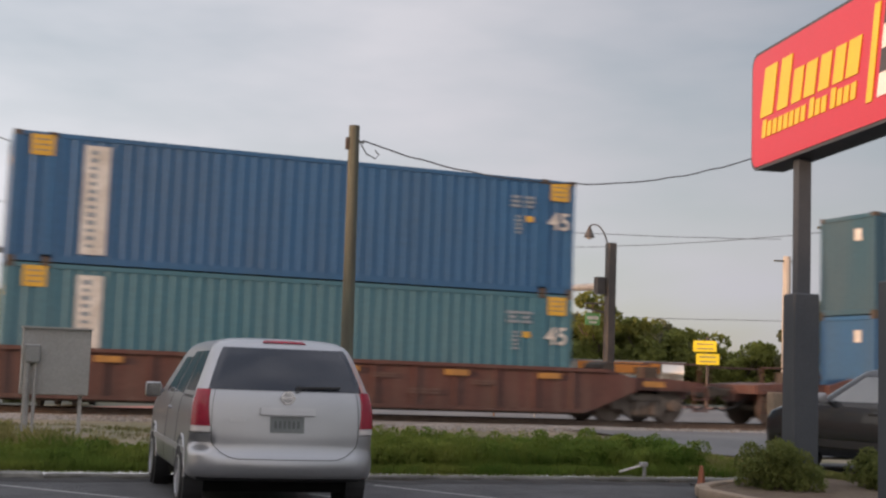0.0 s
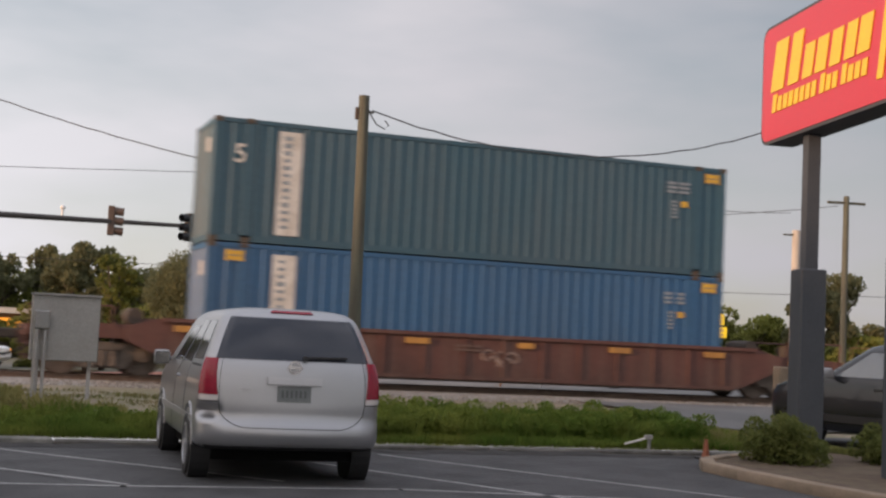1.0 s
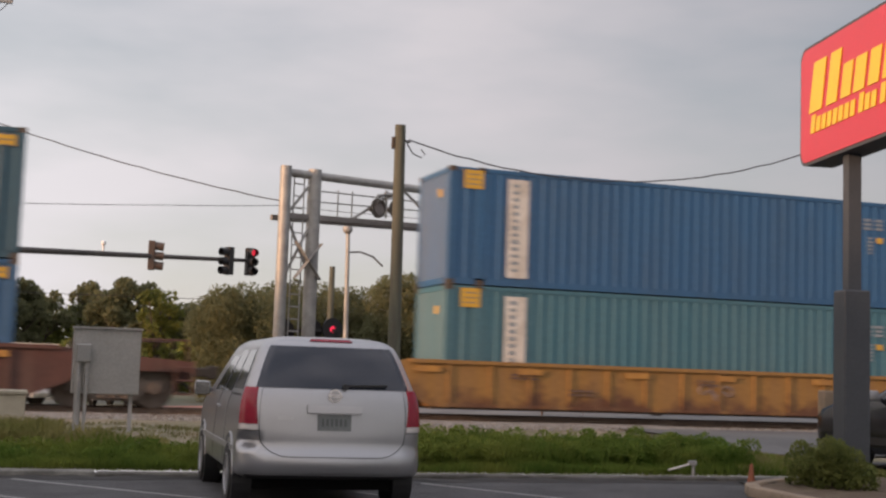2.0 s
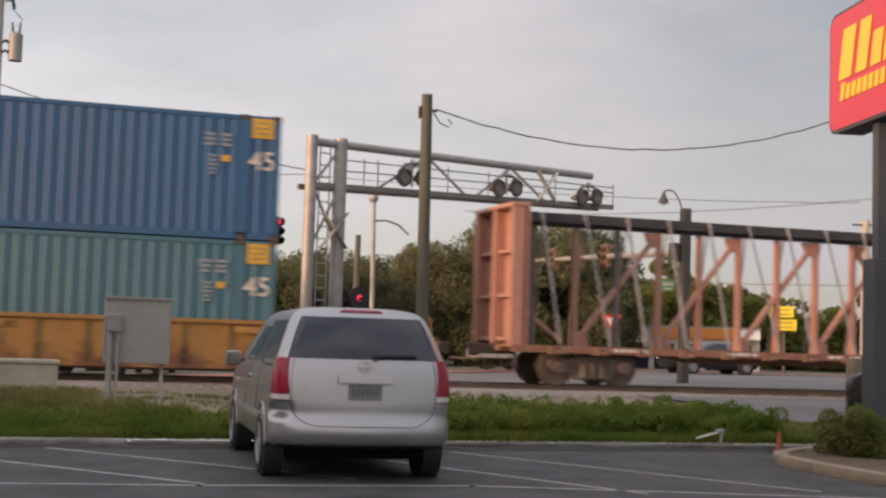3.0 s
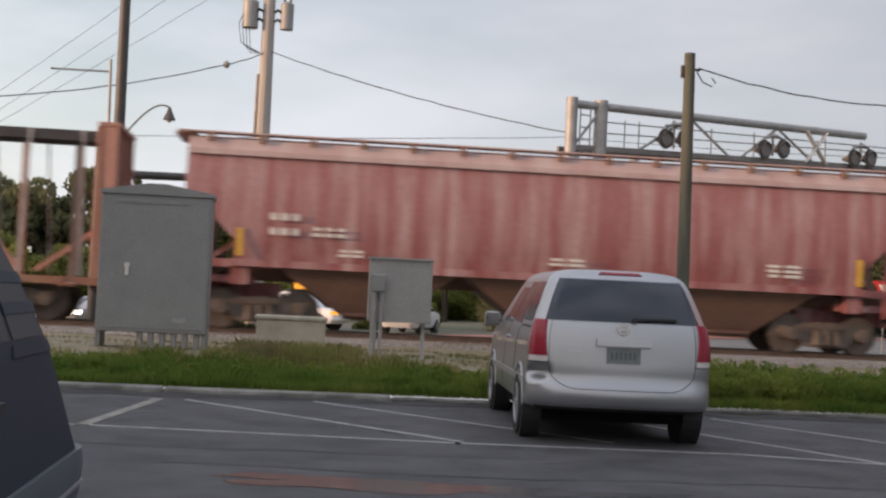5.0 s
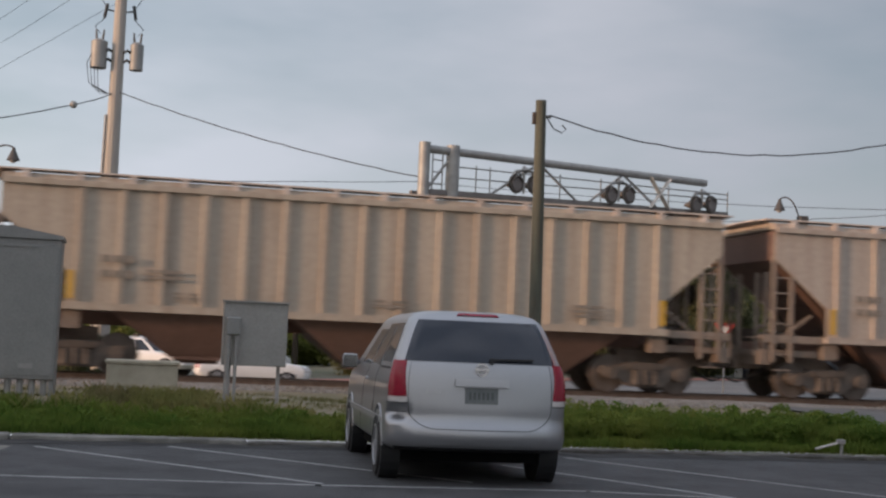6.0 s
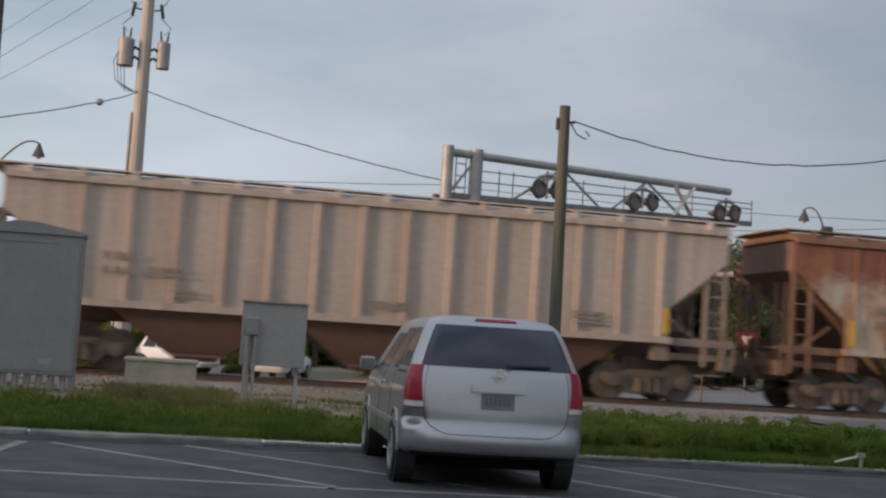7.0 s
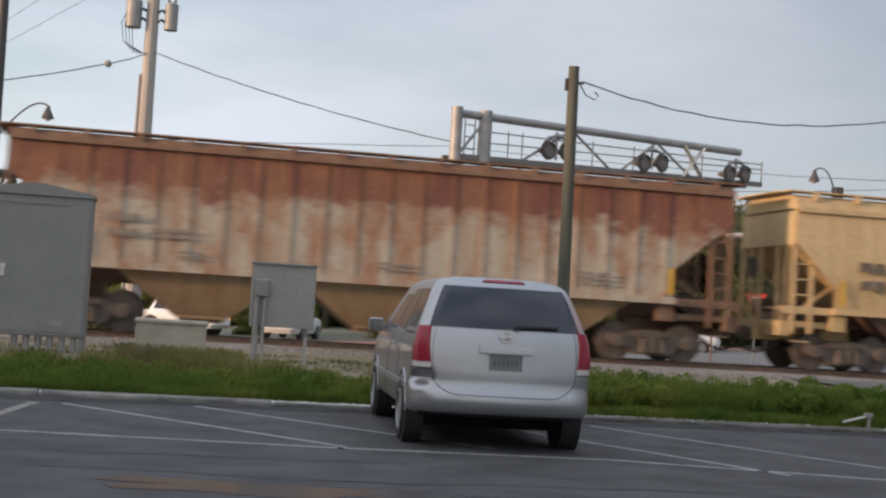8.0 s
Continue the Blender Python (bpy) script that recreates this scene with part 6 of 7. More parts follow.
def build_cabinet():
    c = thing("signal_cabinet", "tall grey steel signal cabinet with a low hipped lid", "utility cabinet", pose(-2.34, 22.35, 0))
    bm = B()
    box(bm, (0, 0, 1.755), (1.80, 0.72, 2.27))
    soften(bm, 0.015, 1)
    part("cabinet_body", bm, M["cabinet"], c)
    bm = B()
    prism(bm, [(-0.925, 2.89), (0.925, 2.89), (0.925, 2.95), (0.14, 3.08), (-0.14, 3.08), (-0.925, 2.95)], 1, -0.40, 0.40)
    part("lid", bm, M["cabinet"], c, "grey sloping lid")
    bm = B()
    box(bm, (0, -0.366, 1.74), (1.72, 0.016, 2.12))
    soften(bm, 0.006, 1)
    d = part("door", bm, M["cabinet"], c, "wide flat grey door")
    bm = B()
    box(bm, (-0.43, -0.40, 1.63), (0.055, 0.05, 0.15))
    rod(bm, (-0.43, -0.375, 1.72), (-0.43, -0.41, 1.72), 0.045, seg=12)
    part("handle", bm, M["decal_white"], d, "small pale door handle")
    bm = B()
    box(bm, (-0.05, -0.382, 2.76), (1.15, 0.02, 0.022))
    part("drip_edge", bm, M["cabinet"], c)
    bm = B()
    box(bm, (0.45, -0.385, 0.84), (0.22, 0.01, 0.08))
    part("notice", bm, M["box_paint"], c)
    for i in range(3, 9):
        bm = B()
        rod(bm, (-0.74 + i * 0.185, -0.25, 0.30), (-0.74 + i * 0.185, -0.25, 0.64), 0.055, seg=10)
        part("cable_duct", bm, M["box_paint"], c)
    for x in (-0.86, 0.86):
        bm = B()
        box(bm, (x, 0, 0.48), (0.08, 0.6, 0.3))
        part("plinth_leg", bm, M["cabinet"], c)


def build_vault():
    v = thing("concrete_vault", "low weathered concrete box with a flat lid", "utility box", pose(-0.05, 23.3, 0))
    bm = B()
    box(bm, (0, 0, 0.58), (1.20, 0.7, 0.66))
    soften(bm, 0.02, 1)
    part("vault_body", bm, M["vault"], v)
    bm = B()
    box(bm, (0, 0, 0.94), (1.26, 0.76, 0.07))
    soften(bm, 0.015, 1)
    part("lid", bm, M["vault"], v)


M["vault"] = material("vault_concrete", (0.45, 0.41, 0.32), (0.31, 0.28, 0.21), 0.9, scale=2.5, amount=0.8, bump=0.3)
build_box()
build_cabinet()
build_vault()


def build_pipe():
    p = thing("standpipe", "broken white plastic pipe lying on the kerb with a small valve", "pipe", Matrix.Translation((9.98, 17.62, 0.145)) @ Matrix.Scale(0.78, 4))
    bm = B()
    rod(bm, (-0.42, 0, 0.02), (0.05, 0, 0.14), 0.021, seg=10)
    part("pipe", bm, M["decal_white"], p, "white plastic pipe")
    bm = B()
    box(bm, (0.1, 0, 0.16), (0.16, 0.1, 0.09))
    rod(bm, (0.12, 0, -0.10), (0.12, 0, 0.14), 0.035, seg=8)
    soften(bm, 0.012, 1)
    part("valve", bm, M["box_paint"], p)


build_pipe()


def build_marker():
    p = thing("marker_cone", "small orange plastic marker beside the kerb", "marker", pose(10.75, 17.1, 0))
    bm = B()
    rod(bm, (0, 0, 0.0), (0, 0, 0.30), 0.065, 0.022, seg=14)
    part("cone", bm, material("cone_orange", (0.27, 0.085, 0.04), None, 0.6), p)
    bm = B()
    box(bm, (0, 0, 0.015), (0.26, 0.26, 0.03))
    part("base", bm, M["plastic"], p)


build_marker()


def build_island():
    path = [Vector(q) for q in ((9.55, 11.0, 0), (9.45, 12.6, 0), (9.5, 14.2, 0), (9.62, 15.2, 0), (9.95, 15.8, 0), (10.6, 16.35, 0), (11.6, 16.9, 0), (12.9, 17.3, 0))]
    bm = B()
    outer = path + [Vector((13.2, 17.4, 0)), Vector((13.2, 10.5, 0)), Vector((9.8, 10.5, 0))]
    prism(bm, [(p.x + 0.1, p.y) for p in outer], 2, 0.0, 0.10)
    structure("planting_island", bm, M["mulch"], "raised planting island with brown mulch")
    bm = B()
    box(bm, (0, 0, 0), (1, 0.2, 0.16))
    soften(bm, 0.03, 2)
    me = mesh_of("kerb_stone", bm, M["tan_kerb"], True)
    base = None
    for i, (a, b) in enumerate(zip(path, path[1:])):
        d = b - a
        ob = new("island_kerb" if base is None else "kerb_stone", me)
        mtx = Matrix.Translation((a + b) / 2 + Vector((0, 0, 0.055))) @ Matrix.Rotation(math.atan2(d.y, d.x), 4, "Z") @ Matrix.Diagonal((d.length * 1.03, 1, 1, 1))
        if base is None:
            base = tagged(ob, "pale tan concrete island kerb", kind="structure")
            ob.matrix_basis = mtx
        else:
            ob.parent = base
            ob.matrix_parent_inverse = base.matrix_basis.inverted()
            ob.matrix_basis = mtx


M["tan_kerb"] = material("tan_kerb", (0.27, 0.205, 0.145), (0.15, 0.118, 0.085), 0.9, scale=2, amount=0.8, bump=0.4, fine=40, vary=0.1)
build_island()


def build_gantry():
    P1, P2 = Vector((7.68, 37.23, 0)), Vector((18.05, 40.58, 0))
    d = (P2 - P1).normalized()
    n = Vector((d.y, -d.x, 0))          # towards the camera
    g = thing("crossing_gantry", "galvanised cantilever gantry with railway crossing lights over the road", "signal gantry", Matrix())
    G = M["galv"]

    def on(s, z, off=0.0):
        return P1 + d * s + n * off + Vector((0, 0, z))
    for s, off, r in ((0, 0, 0.17), (0.98, 0, 0.2), (0.5, -0.9, 0.15)):
        bm = B()
        rod(bm, on(s, -0.5, off), on(s, 7.40, off), r, seg=14)
        rod(bm, on(s, 0.2, off), on(s, 0.32, off), r * 1.8, seg=14)
        part("mast", bm, G, g, "", True)
    bm = B()
    rod(bm, on(0, 7.22), on(10.9, 7.28), 0.125, seg=12)
    part("top_tube", bm, G, g, "thick top tube", True)
    bm = B()
    for off in (0.0, -0.75):
        bar(bm, on(0, 5.95, off), on(11.9, 6.30, off), 0.14, 0.16)
    for i in range(30):
        s = 0.2 + i * 0.4
        bar(bm, on(s, 6.02 + 0.0294 * s, 0), on(s, 6.02 + 0.0294 * s, -0.75), 0.06, 0.03)
    part("walkway", bm, M["dark_galv"], g, "dark grated walkway")
    for z in (6.45, 6.78):
        bm = B()
        rod(bm, on(1.0, z, 0.02), on(11.9, z + (0.36 if z < 6.6 else 0.2), 0.02), 0.022, seg=6)
        part("guard_rail", bm, G, g)
    for s in (1.8, 2.3, 4.9, 6.5, 9.3, 11.9):
        bm = B()
        rod(bm, on(s, 5.98 + 0.029 * s, 0.02), on(s, 6.85 + 0.02 * s, 0.02), 0.022, seg=6)
        part("guard_post", bm, G, g)
    for a, za, b, zb in ((2.3, 6.05, 4.1, 7.2), (4.1, 7.2, 5.6, 6.15), (6.0, 6.15, 7.4, 7.2), (7.4, 7.2, 8.9, 6.22), (0.1, 6.0, 0.95, 7.1), (0.1, 4.2, 0.95, 5.9), (0.95, 4.2, 0.1, 5.9)):
        bm = B()
        rod(bm, on(a, za), on(b, zb), 0.045, seg=8)
        part("brace", bm, G, g)
    for k in range(13):
        bm = B()
        rod(bm, on(0.28, 2.6 + k * 0.36, 0.02), on(0.62, 2.6 + k * 0.36, 0.02), 0.02, seg=6)
        part("ladder_rung", bm, G, g)
    for s in (0.28, 0.62):
        bm = B()
        rod(bm, on(s, 2.4, 0.02), on(s, 7.2, 0.02), 0.022, seg=6)
        part("ladder_stile", bm, G, g)
    face = Vector((0.50, -0.86, 0))          # the lamps look up the crossing road
    for s, z in ((3.15, 6.47), (3.82, 6.5), (6.80, 6.48), (7.52, 6.55), (10.35, 6.50), (11.02, 6.56)):
        c = on(s, z, 0.15)
        bm = B()
        rod(bm, c, c + face * 0.05, 0.305, 0.295, seg=26)
        rod(bm, c - face * 0.30, c, 0.10, 0.17, seg=14)
        rod(bm, c - face * 0.42, c - face * 0.28, 0.05, 0.07, seg=10)
        lamp = part("crossing_light", bm, M["lamp_back"], g, "round crossing light with a dark backing disc", True)
        bm = B()
        rod(bm, c + face * 0.05, c + face * 0.075, 0.21, seg=20)
        part("lens", bm, M["lamp_face"], lamp)
        bm = B()
        pts = []
        for k in range(9):
            a = radians(20 + 140 * k / 8)
            q = face.cross(Vector((0, 0, 1))).normalized()
            pts.append(c + face * 0.12 + q * 0.22 * math.cos(a) + Vector((0, 0, 0.22 * math.sin(a))))
        tube(bm, pts, 0.03, 6)
        part("visor", bm, M["lamp_back"], lamp)
    for s in (3.48, 7.16, 10.68):
        bm = B()
        rod(bm, on(s, 6.1 + 0.029 * s, 0.1), on(s, 7.05, 0.1), 0.045, seg=8)
        tube(bm, [on(s - 0.36, 6.74, 0.1), on(s - 0.30, 6.86, 0.1), on(s, 6.92, 0.1), on(s + 0.30, 6.90, 0.1), on(s + 0.36, 6.78, 0.1)], 0.05, 8)
        rod(bm, on(s + 0.05, 6.92, 0.1), on(s + 0.05, 7.0, 0.1), 0.16, 0.10, seg=12)
        part("light_bracket", bm, G, g)

    def crossbuck(c, size, parent, paint="decal_white", label="weathered white crossing sign blade"):
        for k in (-1, 1):
            bm = B()
            q = d
            a = c - q * size * 0.5 * k - Vector((0, 0, size * 0.62))
            b = c + q * size * 0.5 * k + Vector((0, 0, size * 0.62))
            bar(bm, a + n * 0.01 * k, b + n * 0.01 * k, 0.2, 0.02)
            part("crossbuck_blade", bm, M[paint], parent, label)
    crossbuck(on(8.85, 6.72, 0.12), 0.80, g)
    crossbuck(on(0.72, 4.67, 0.24), 0.86, g, "galv", "dull grey back of a crossing sign blade")
    # low flashers beside the mast
    for c, lit in ((Vector((7.95, 37.9, 2.62)), 0), (Vector((8.75, 37.75, 2.66)), 0), (Vector((9.35, 37.7, 2.72)), 1)):
        bm = B()
        rod(bm, c, c + n * 0.06, 0.34, seg=20)
        rod(bm, c - n * 0.3, c, 0.14, 0.22, seg=12)
        lamp = part("crossing_light", bm, M["plastic"], g, "black low crossing light", True)
        bm = B()
        rod(bm, c + n * 0.06, c + n * 0.08, 0.09, seg=16)
        part("lens", bm, M["red_light"] if lit else M["lamp_face"], lamp, "lit red lens" if lit else "")
    bm = B()
    bar(bm, (7.8, 37.8, 2.62), (9.5, 37.65, 2.7), 0.1, 0.1)
    part("light_bracket", bm, M["plastic"], g)


M["dark_galv"] = material("dark_grating", (0.17, 0.155, 0.145), (0.24, 0.22, 0.205), 0.7, 0.3, scale=3, amount=0.8)
build_gantry()


def signal_head(parent, c, face, paint, lit=None, h=1.05, w=0.34):
    """Three lenses in a housing, with visors, facing along a level direction."""
    face = Vector(face).normalized()
    q = face.cross(Vector((0, 0, 1)))
    m = Matrix((( q.x, -face.x, 0, c[0]), (q.y, -face.y, 0, c[1]), (0, 0, 1, c[2]), (0, 0, 0, 1)))
    bm = B()
    box(bm, (0, 0, 0), (w, 0.24, h), m)
    soften(bm, 0.02, 1)
    hd = part("signal_head", bm, paint, parent, "three-lens traffic signal head")
    for k in (-1, 0, 1):
        bm = B()
        z = -k * h / 3
        a, b = m @ Vector((0, -0.12, z)), m @ Vector((0, -0.42, z - 0.03))
        rod(bm, a, b, w * 0.43, w * 0.44, seg=14, caps=False)
        part("visor", bm, paint, hd)
        bm = B()
        rod(bm, m @ Vector((0, -0.12, z)), m @ Vector((0, -0.14, z)), w * 0.41, seg=14)
        part("lens", bm, M["signal_red"] if lit == k else M["plastic"], hd)
    return hd


def street_lamp_head(parent, a, elbow, c, mat):
    bm = B()
    a, e, c = Vector(a), Vector(elbow), Vector(c)
    top = Vector((e.x + (c.x - e.x) * 0.55, e.y + (c.y - e.y) * 0.55, max(e.z, c.z) + 0.04))
    pts = []
    for k in range(13):
        t = k / 12
        pts.append(a * (1 - t) ** 3 + e * 3 * t * (1 - t) ** 2 + top * 3 * t * t * (1 - t) + (c + Vector((0, 0, 0.25))) * t ** 3)
    tube(bm, pts, 0.028, 8)
    part("lamp_arm", bm, mat, parent)
    bm = B()
    rod(bm, c - Vector((0, 0, 0.14)), c + Vector((0, 0, 0.14)), 0.20, 0.08, seg=16)
    rod(bm, c + Vector((0, 0, 0.14)), c + Vector((0, 0, 0.26)), 0.08, 0.04, seg=12)
    hd = part("lamp_shade", bm, mat, parent, "dark bell-shaped lamp shade", True)
    bm = B()
    bmesh.ops.create_uvsphere(bm, u_segments=12, v_segments=8, radius=0.12, matrix=Matrix.Translation(c - Vector((0, 0, 0.10))))
    part("lamp_bowl", bm, M["clear_lens"], hd)


M["signal_bronze"] = material("bronze_signal_housing", (0.085, 0.055, 0.04), (0.05, 0.036, 0.03), 0.5, scale=5, amount=0.6)


def build_signals():
    D = M["dark_pole"]
    # mast on the near side of the far road, with a long arm
    s = thing("traffic_signal", "dark traffic signal mast with a long arm and three heads", "traffic light", Matrix())
    bm = B()
    rod(bm, (-6.2, 41.5, -0.8), (-6.2, 41.5, 6.2), 0.22, 0.18, seg=14)
    part("mast", bm, D, s, "", True)
    a, b = Vector((-6.2, 41.5, 4.75)), Vector((9.1, 49.7, 5.62))
    bm = B()
    rod(bm, a, b, 0.14, 0.07, seg=12)
    part("arm", bm, D, s, "", True)
    signal_head(s, (5.06, 47.6, 5.42), (0.9, -0.15, 0), M["signal_bronze"])
    signal_head(s, (8.1, 49.2, 5.52), (-0.85, -0.55, 0), M["plastic"])
    signal_head(s, (8.95, 49.5, 5.56), (0.3, -0.95, 0), M["plastic"], -1)
    bm = B()
    rod(bm, (3.3, 46.6, 5.3), (3.3, 46.6, 5.62), 0.04, seg=8)
    bmesh.ops.create_uvsphere(bm, u_segments=10, v_segments=8, radius=0.09, matrix=Matrix.Translation((3.3, 46.6, 5.66)))
    part("sensor", bm, M["white_paint"], s, "small white sensor")
    # light pole beside it
    p = thing("street_lamp", "tall dark street lamp pole with a bell-shaped lamp", "street lamp", Matrix())
    bm = B()
    rod(bm, (-5.85, 42.6, -0.8), (-5.95, 42.6, 14.2), 0.20, 0.15, seg=14)
    part("pole", bm, D, p, "", True)
    street_lamp_head(p, (-5.78, 42.5, 6.0), (-4.9, 42.0, 7.1), (-4.26, 41.8, 6.72), D)
    # thin whip pole with a cross bar
    w = thing("thin_mast", "thin grey mast with one cross bar", "mast", Matrix())
    bm = B()
    rod(bm, (-5.1, 35.6, 0.0), (-5.24, 35.6, 7.35), 0.06, 0.04, seg=8)
    part("pole", bm, M["galv"], w)
    bm = B()
    rod(bm, (-5.2, 35.6, 7.02), (-6.75, 35.4, 6.98), 0.03, seg=8)
    part("cross_bar", bm, M["galv"], w)
    # the other mast, over the crossing road
    s = thing("traffic_signal", "brown traffic signal mast with four heads and a street lamp", "traffic light", Matrix())
    bm = B()
    box(bm, (22.1, 41.4, 3.35), (0.32, 0.32, 6.3))
    soften(bm, 0.03, 1)
    part("mast", bm, D, s)
    bm = B()
    rod(bm, (22.0, 41.5, 4.95), (21.9, 56.0, 5.35), 0.14, 0.07, seg=12)
    part("arm", bm, M["galv"], s, "", True)
    for t in (0.42, 0.60, 0.79, 0.97):
        y = 41.5 + 14.5 * t
        signal_head(s, (22.0 - 0.1 * t, y, 4.98 + 0.38 * t), (-1, -0.12, 0), M["signal_yellow"], None, 0.94, 0.27)
    bm = B()
    box(bm, (21.75, 41.55, 4.95), (0.3, 0.3, 0.62))
    part("junction_box", bm, D, s)
    street_lamp_head(s, (22.0, 41.45, 6.4), (21.85, 41.6, 7.2), (21.42, 41.8, 6.83), D)
    bm = B()
    box(bm, (21.58, 41.7, 3.76), (0.58, 0.04, 0.42))
    sg = part("street_sign", bm, material("sign_green", (0.14, 0.34, 0.12), None, 0.5), s, "green street name sign with pale bars")
    bm = B()
    box(bm, (21.58, 41.67, 3.80), (0.44, 0.02, 0.12))
    box(bm, (21.58, 41.67, 3.64), (0.30, 0.02, 0.07))
    part("sign_bars", bm, M["decal_white"], sg)
    bm = B()
    rod(bm, (21.95, 41.5, 4.0), (21.3, 41.8, 4.15), 0.03, seg=6)
    rod(bm, (21.95, 41.5, 4.3), (21.3, 41.8, 4.32), 0.03, seg=6)
    part("bracket", bm, D, s)
    # slim lamp pole seen between the gantry masts
    p = thing("street_lamp", "slim pale street lamp pole with a round cap", "street lamp", Matrix())
    bm = B()
    rod(bm, (12.6, 48.4, -0.4), (12.48, 48.4, 6.85), 0.11, 0.08, seg=10)
    part("pole", bm, M["galv"], p)
    bm = B()
    bmesh.ops.create_uvsphere(bm, u_segments=12, v_segments=8, radius=0.2, matrix=Matrix.Translation((12.46, 48.4, 6.95)))
    part("cap", bm, M["galv"], p)
    bm = B()
    tube(bm, [Vector(q) for q in ((12.5, 48.4, 6.05), (13.0, 48.4, 6.1), (13.5, 48.4, 5.95), (13.9, 48.4, 5.6))], 0.035)
    part("side_arm", bm, D, p)
    p = thing("utility_pole", "brown wooden utility pole in front of the trees", "pole", Matrix())
    bm = B()
    rod(bm, (14.3, 58.3, -0.3), (14.35, 58.3, 6.3), 0.17, 0.13, seg=10)
    part("shaft", bm, M["wood_pole"], p)
    for x, y, z, r in ((33.52, 43.6, 8.35, 0.12), (46.5, 65.1, 9.4, 0.24)):
        p = thing("utility_pole", "tall brown wooden utility pole far beyond the crossing", "pole", Matrix())
        bm = B()
        rod(bm, (x, y, 0.2), (x, y, z), r * 1.25, r, seg=10)
        part("shaft", bm, M["wood_pole"] if r < 0.2 else M["conc_pole"], p)
        bm = B()
        bar(bm, (x - 0.9, y, z - 0.3), (x + 0.9, y, z - 0.25), 0.1, 0.1)
        part("crossarm", bm, M["wood_pole"], p)


build_signals()


def build_transformer_pole():
    x, y = -1.52, 47.94
    p = thing("utility_pole", "tall pale concrete utility pole with two transformers", "pole", Matrix())
    bm = B()
    rod(bm, (x, y, -0.9), (x, y, 15.2), 0.33, 0.19, seg=12)
    part("shaft", bm, M["conc_pole"], p)
    bm = B()
    rod(bm, (x - 0.36, y - 0.1, -0.8), (x - 0.29, y - 0.1, 9.2), 0.05, seg=8)
    part("riser", bm, M["galv"], p)
    bm = B()
    bar(bm, (x - 1.35, y, 14.2), (x + 1.3, y, 14.15), 0.13, 0.13)
    part("crossarm", bm, M["galv"], p)
    for k in (-1.3, -0.5, 1.25):
        bm = B()
        rod(bm, (x + k, y, 14.2), (x + k, y, 14.6), 0.07, 0.05, seg=8)
        part("insulator", bm, M["lamp_back"], p)
    for dx, r, hh in ((-0.66, 0.29, 0.95), (0.66, 0.24, 0.92)):
        bm = B()
        rod(bm, (x + dx, y - 0.05, 11.35 - hh / 2), (x + dx, y - 0.05, 11.35 + hh / 2), r, seg=18)
        rod(bm, (x + dx, y - 0.05, 11.35 + hh / 2), (x + dx, y - 0.05, 11.45 + hh / 2), r * 1.04, r * 0.5, seg=18)
        t = part("transformer", bm, M["box_paint"], p, "grey transformer can", True)
        for k in (-0.1, 0.1):
            bm = B()
            rod(bm, (x + dx + k, y - 0.05, 11.4 + hh / 2), (x + dx + k * 1.4, y - 0.05, 11.8 + hh / 2), 0.045, 0.03, seg=8)
            part("bushing", bm, M["lamp_back"], t)
        s = 1 if dx > 0 else -1
        for z in (11.15, 11.5):
            bm = B()
            tube(bm, [Vector((x + s * 0.22, y - 0.1, z)), Vector((x + s * 0.33, y - 0.2, z + 0.06)), Vector((x + dx - s * r * 0.9, y - 0.1, z))], 0.05)
            part("hanger", bm, M["plastic"], t)
        bm = B()
        tube(bm, [Vector((x + s * 0.22, y, 13.0)), Vector((x + s * 0.5, y, 13.05))], 0.03)
        rod(bm, (x + s * 0.55, y, 12.75), (x + s * 0.46, y, 13.25), 0.06, seg=8)
        part("fuse_cutout", bm, M["plastic"], p)
        bm = B()
        tube(bm, [Vector((x + s * 0.55, y, 13.2)), Vector((x + s * 0.9, y, 13.8)), Vector((x + s * 1.25, y, 14.2))], 0.015)
        tube(bm, [Vector((x + s * 0.5, y, 12.75)), Vector((x + s * 0.85, y, 12.4)), Vector((x + dx, y, 12.15))], 0.015)
        part("jumper", bm, M["wire"], p)
    bm = B()
    for k in range(4):
        q = 0.12 * k
        tube(bm, [Vector((x - 0.8 + q, y - 0.2, 11.6)), Vector((x - 1.05 + q, y - 0.2, 11.0)), Vector((x - 0.95 + q, y - 0.2, 10.3 - q)), Vector((x - 0.25, y - 0.2, 9.95))], 0.016)
    part("service_loop", bm, M["wire"], p)
    cable(sag((x, y, 10.1), (8.13, 40.2, 6.75), 0.22), 0.02, parent=p)
    cable(sag((x, y, 10.05), (-2.83, 45.93, 9.15), 0.05, 6) + sag((-2.83, 45.93, 9.15), (-14.0, 38.0, 6.2), 0.5)[1:], 0.02, parent=p)
    bm = B()
    bmesh.ops.create_uvsphere(bm, u_segments=10, v_segments=8, radius=0.13, matrix=Matrix.Translation((-2.83, 45.93, 9.15)))
    part("cable_splice", bm, M["box_paint"], p, "small pale splice case hanging on the cable")
    for a, b in (((-10.78, 53.9, 10.2), (-4.41, 54.8, 15.74)), ((-9.5, 54.1, 10.4), (-2.8, 54.9, 15.9)), ((-8.64, 54.3, 10.3), (-2.16, 54.9, 15.0))):
        a, b = Vector(a), Vector(b)
        cable(sag(a - (b - a) * 1.2, b + (b - a) * 0.7, 0.2), 0.009, "thin power line high above the road", p)
    cable(sag((-30, 60, 7.6), (12, 58.8, 9.0), 0.4), 0.016, "thin telephone line along the far road", p)
    cable(sag((12, 58.8, 9.0), (33.2, 46.9, 7.9), 0.3), 0.014, "thin telephone line along the far road", p)
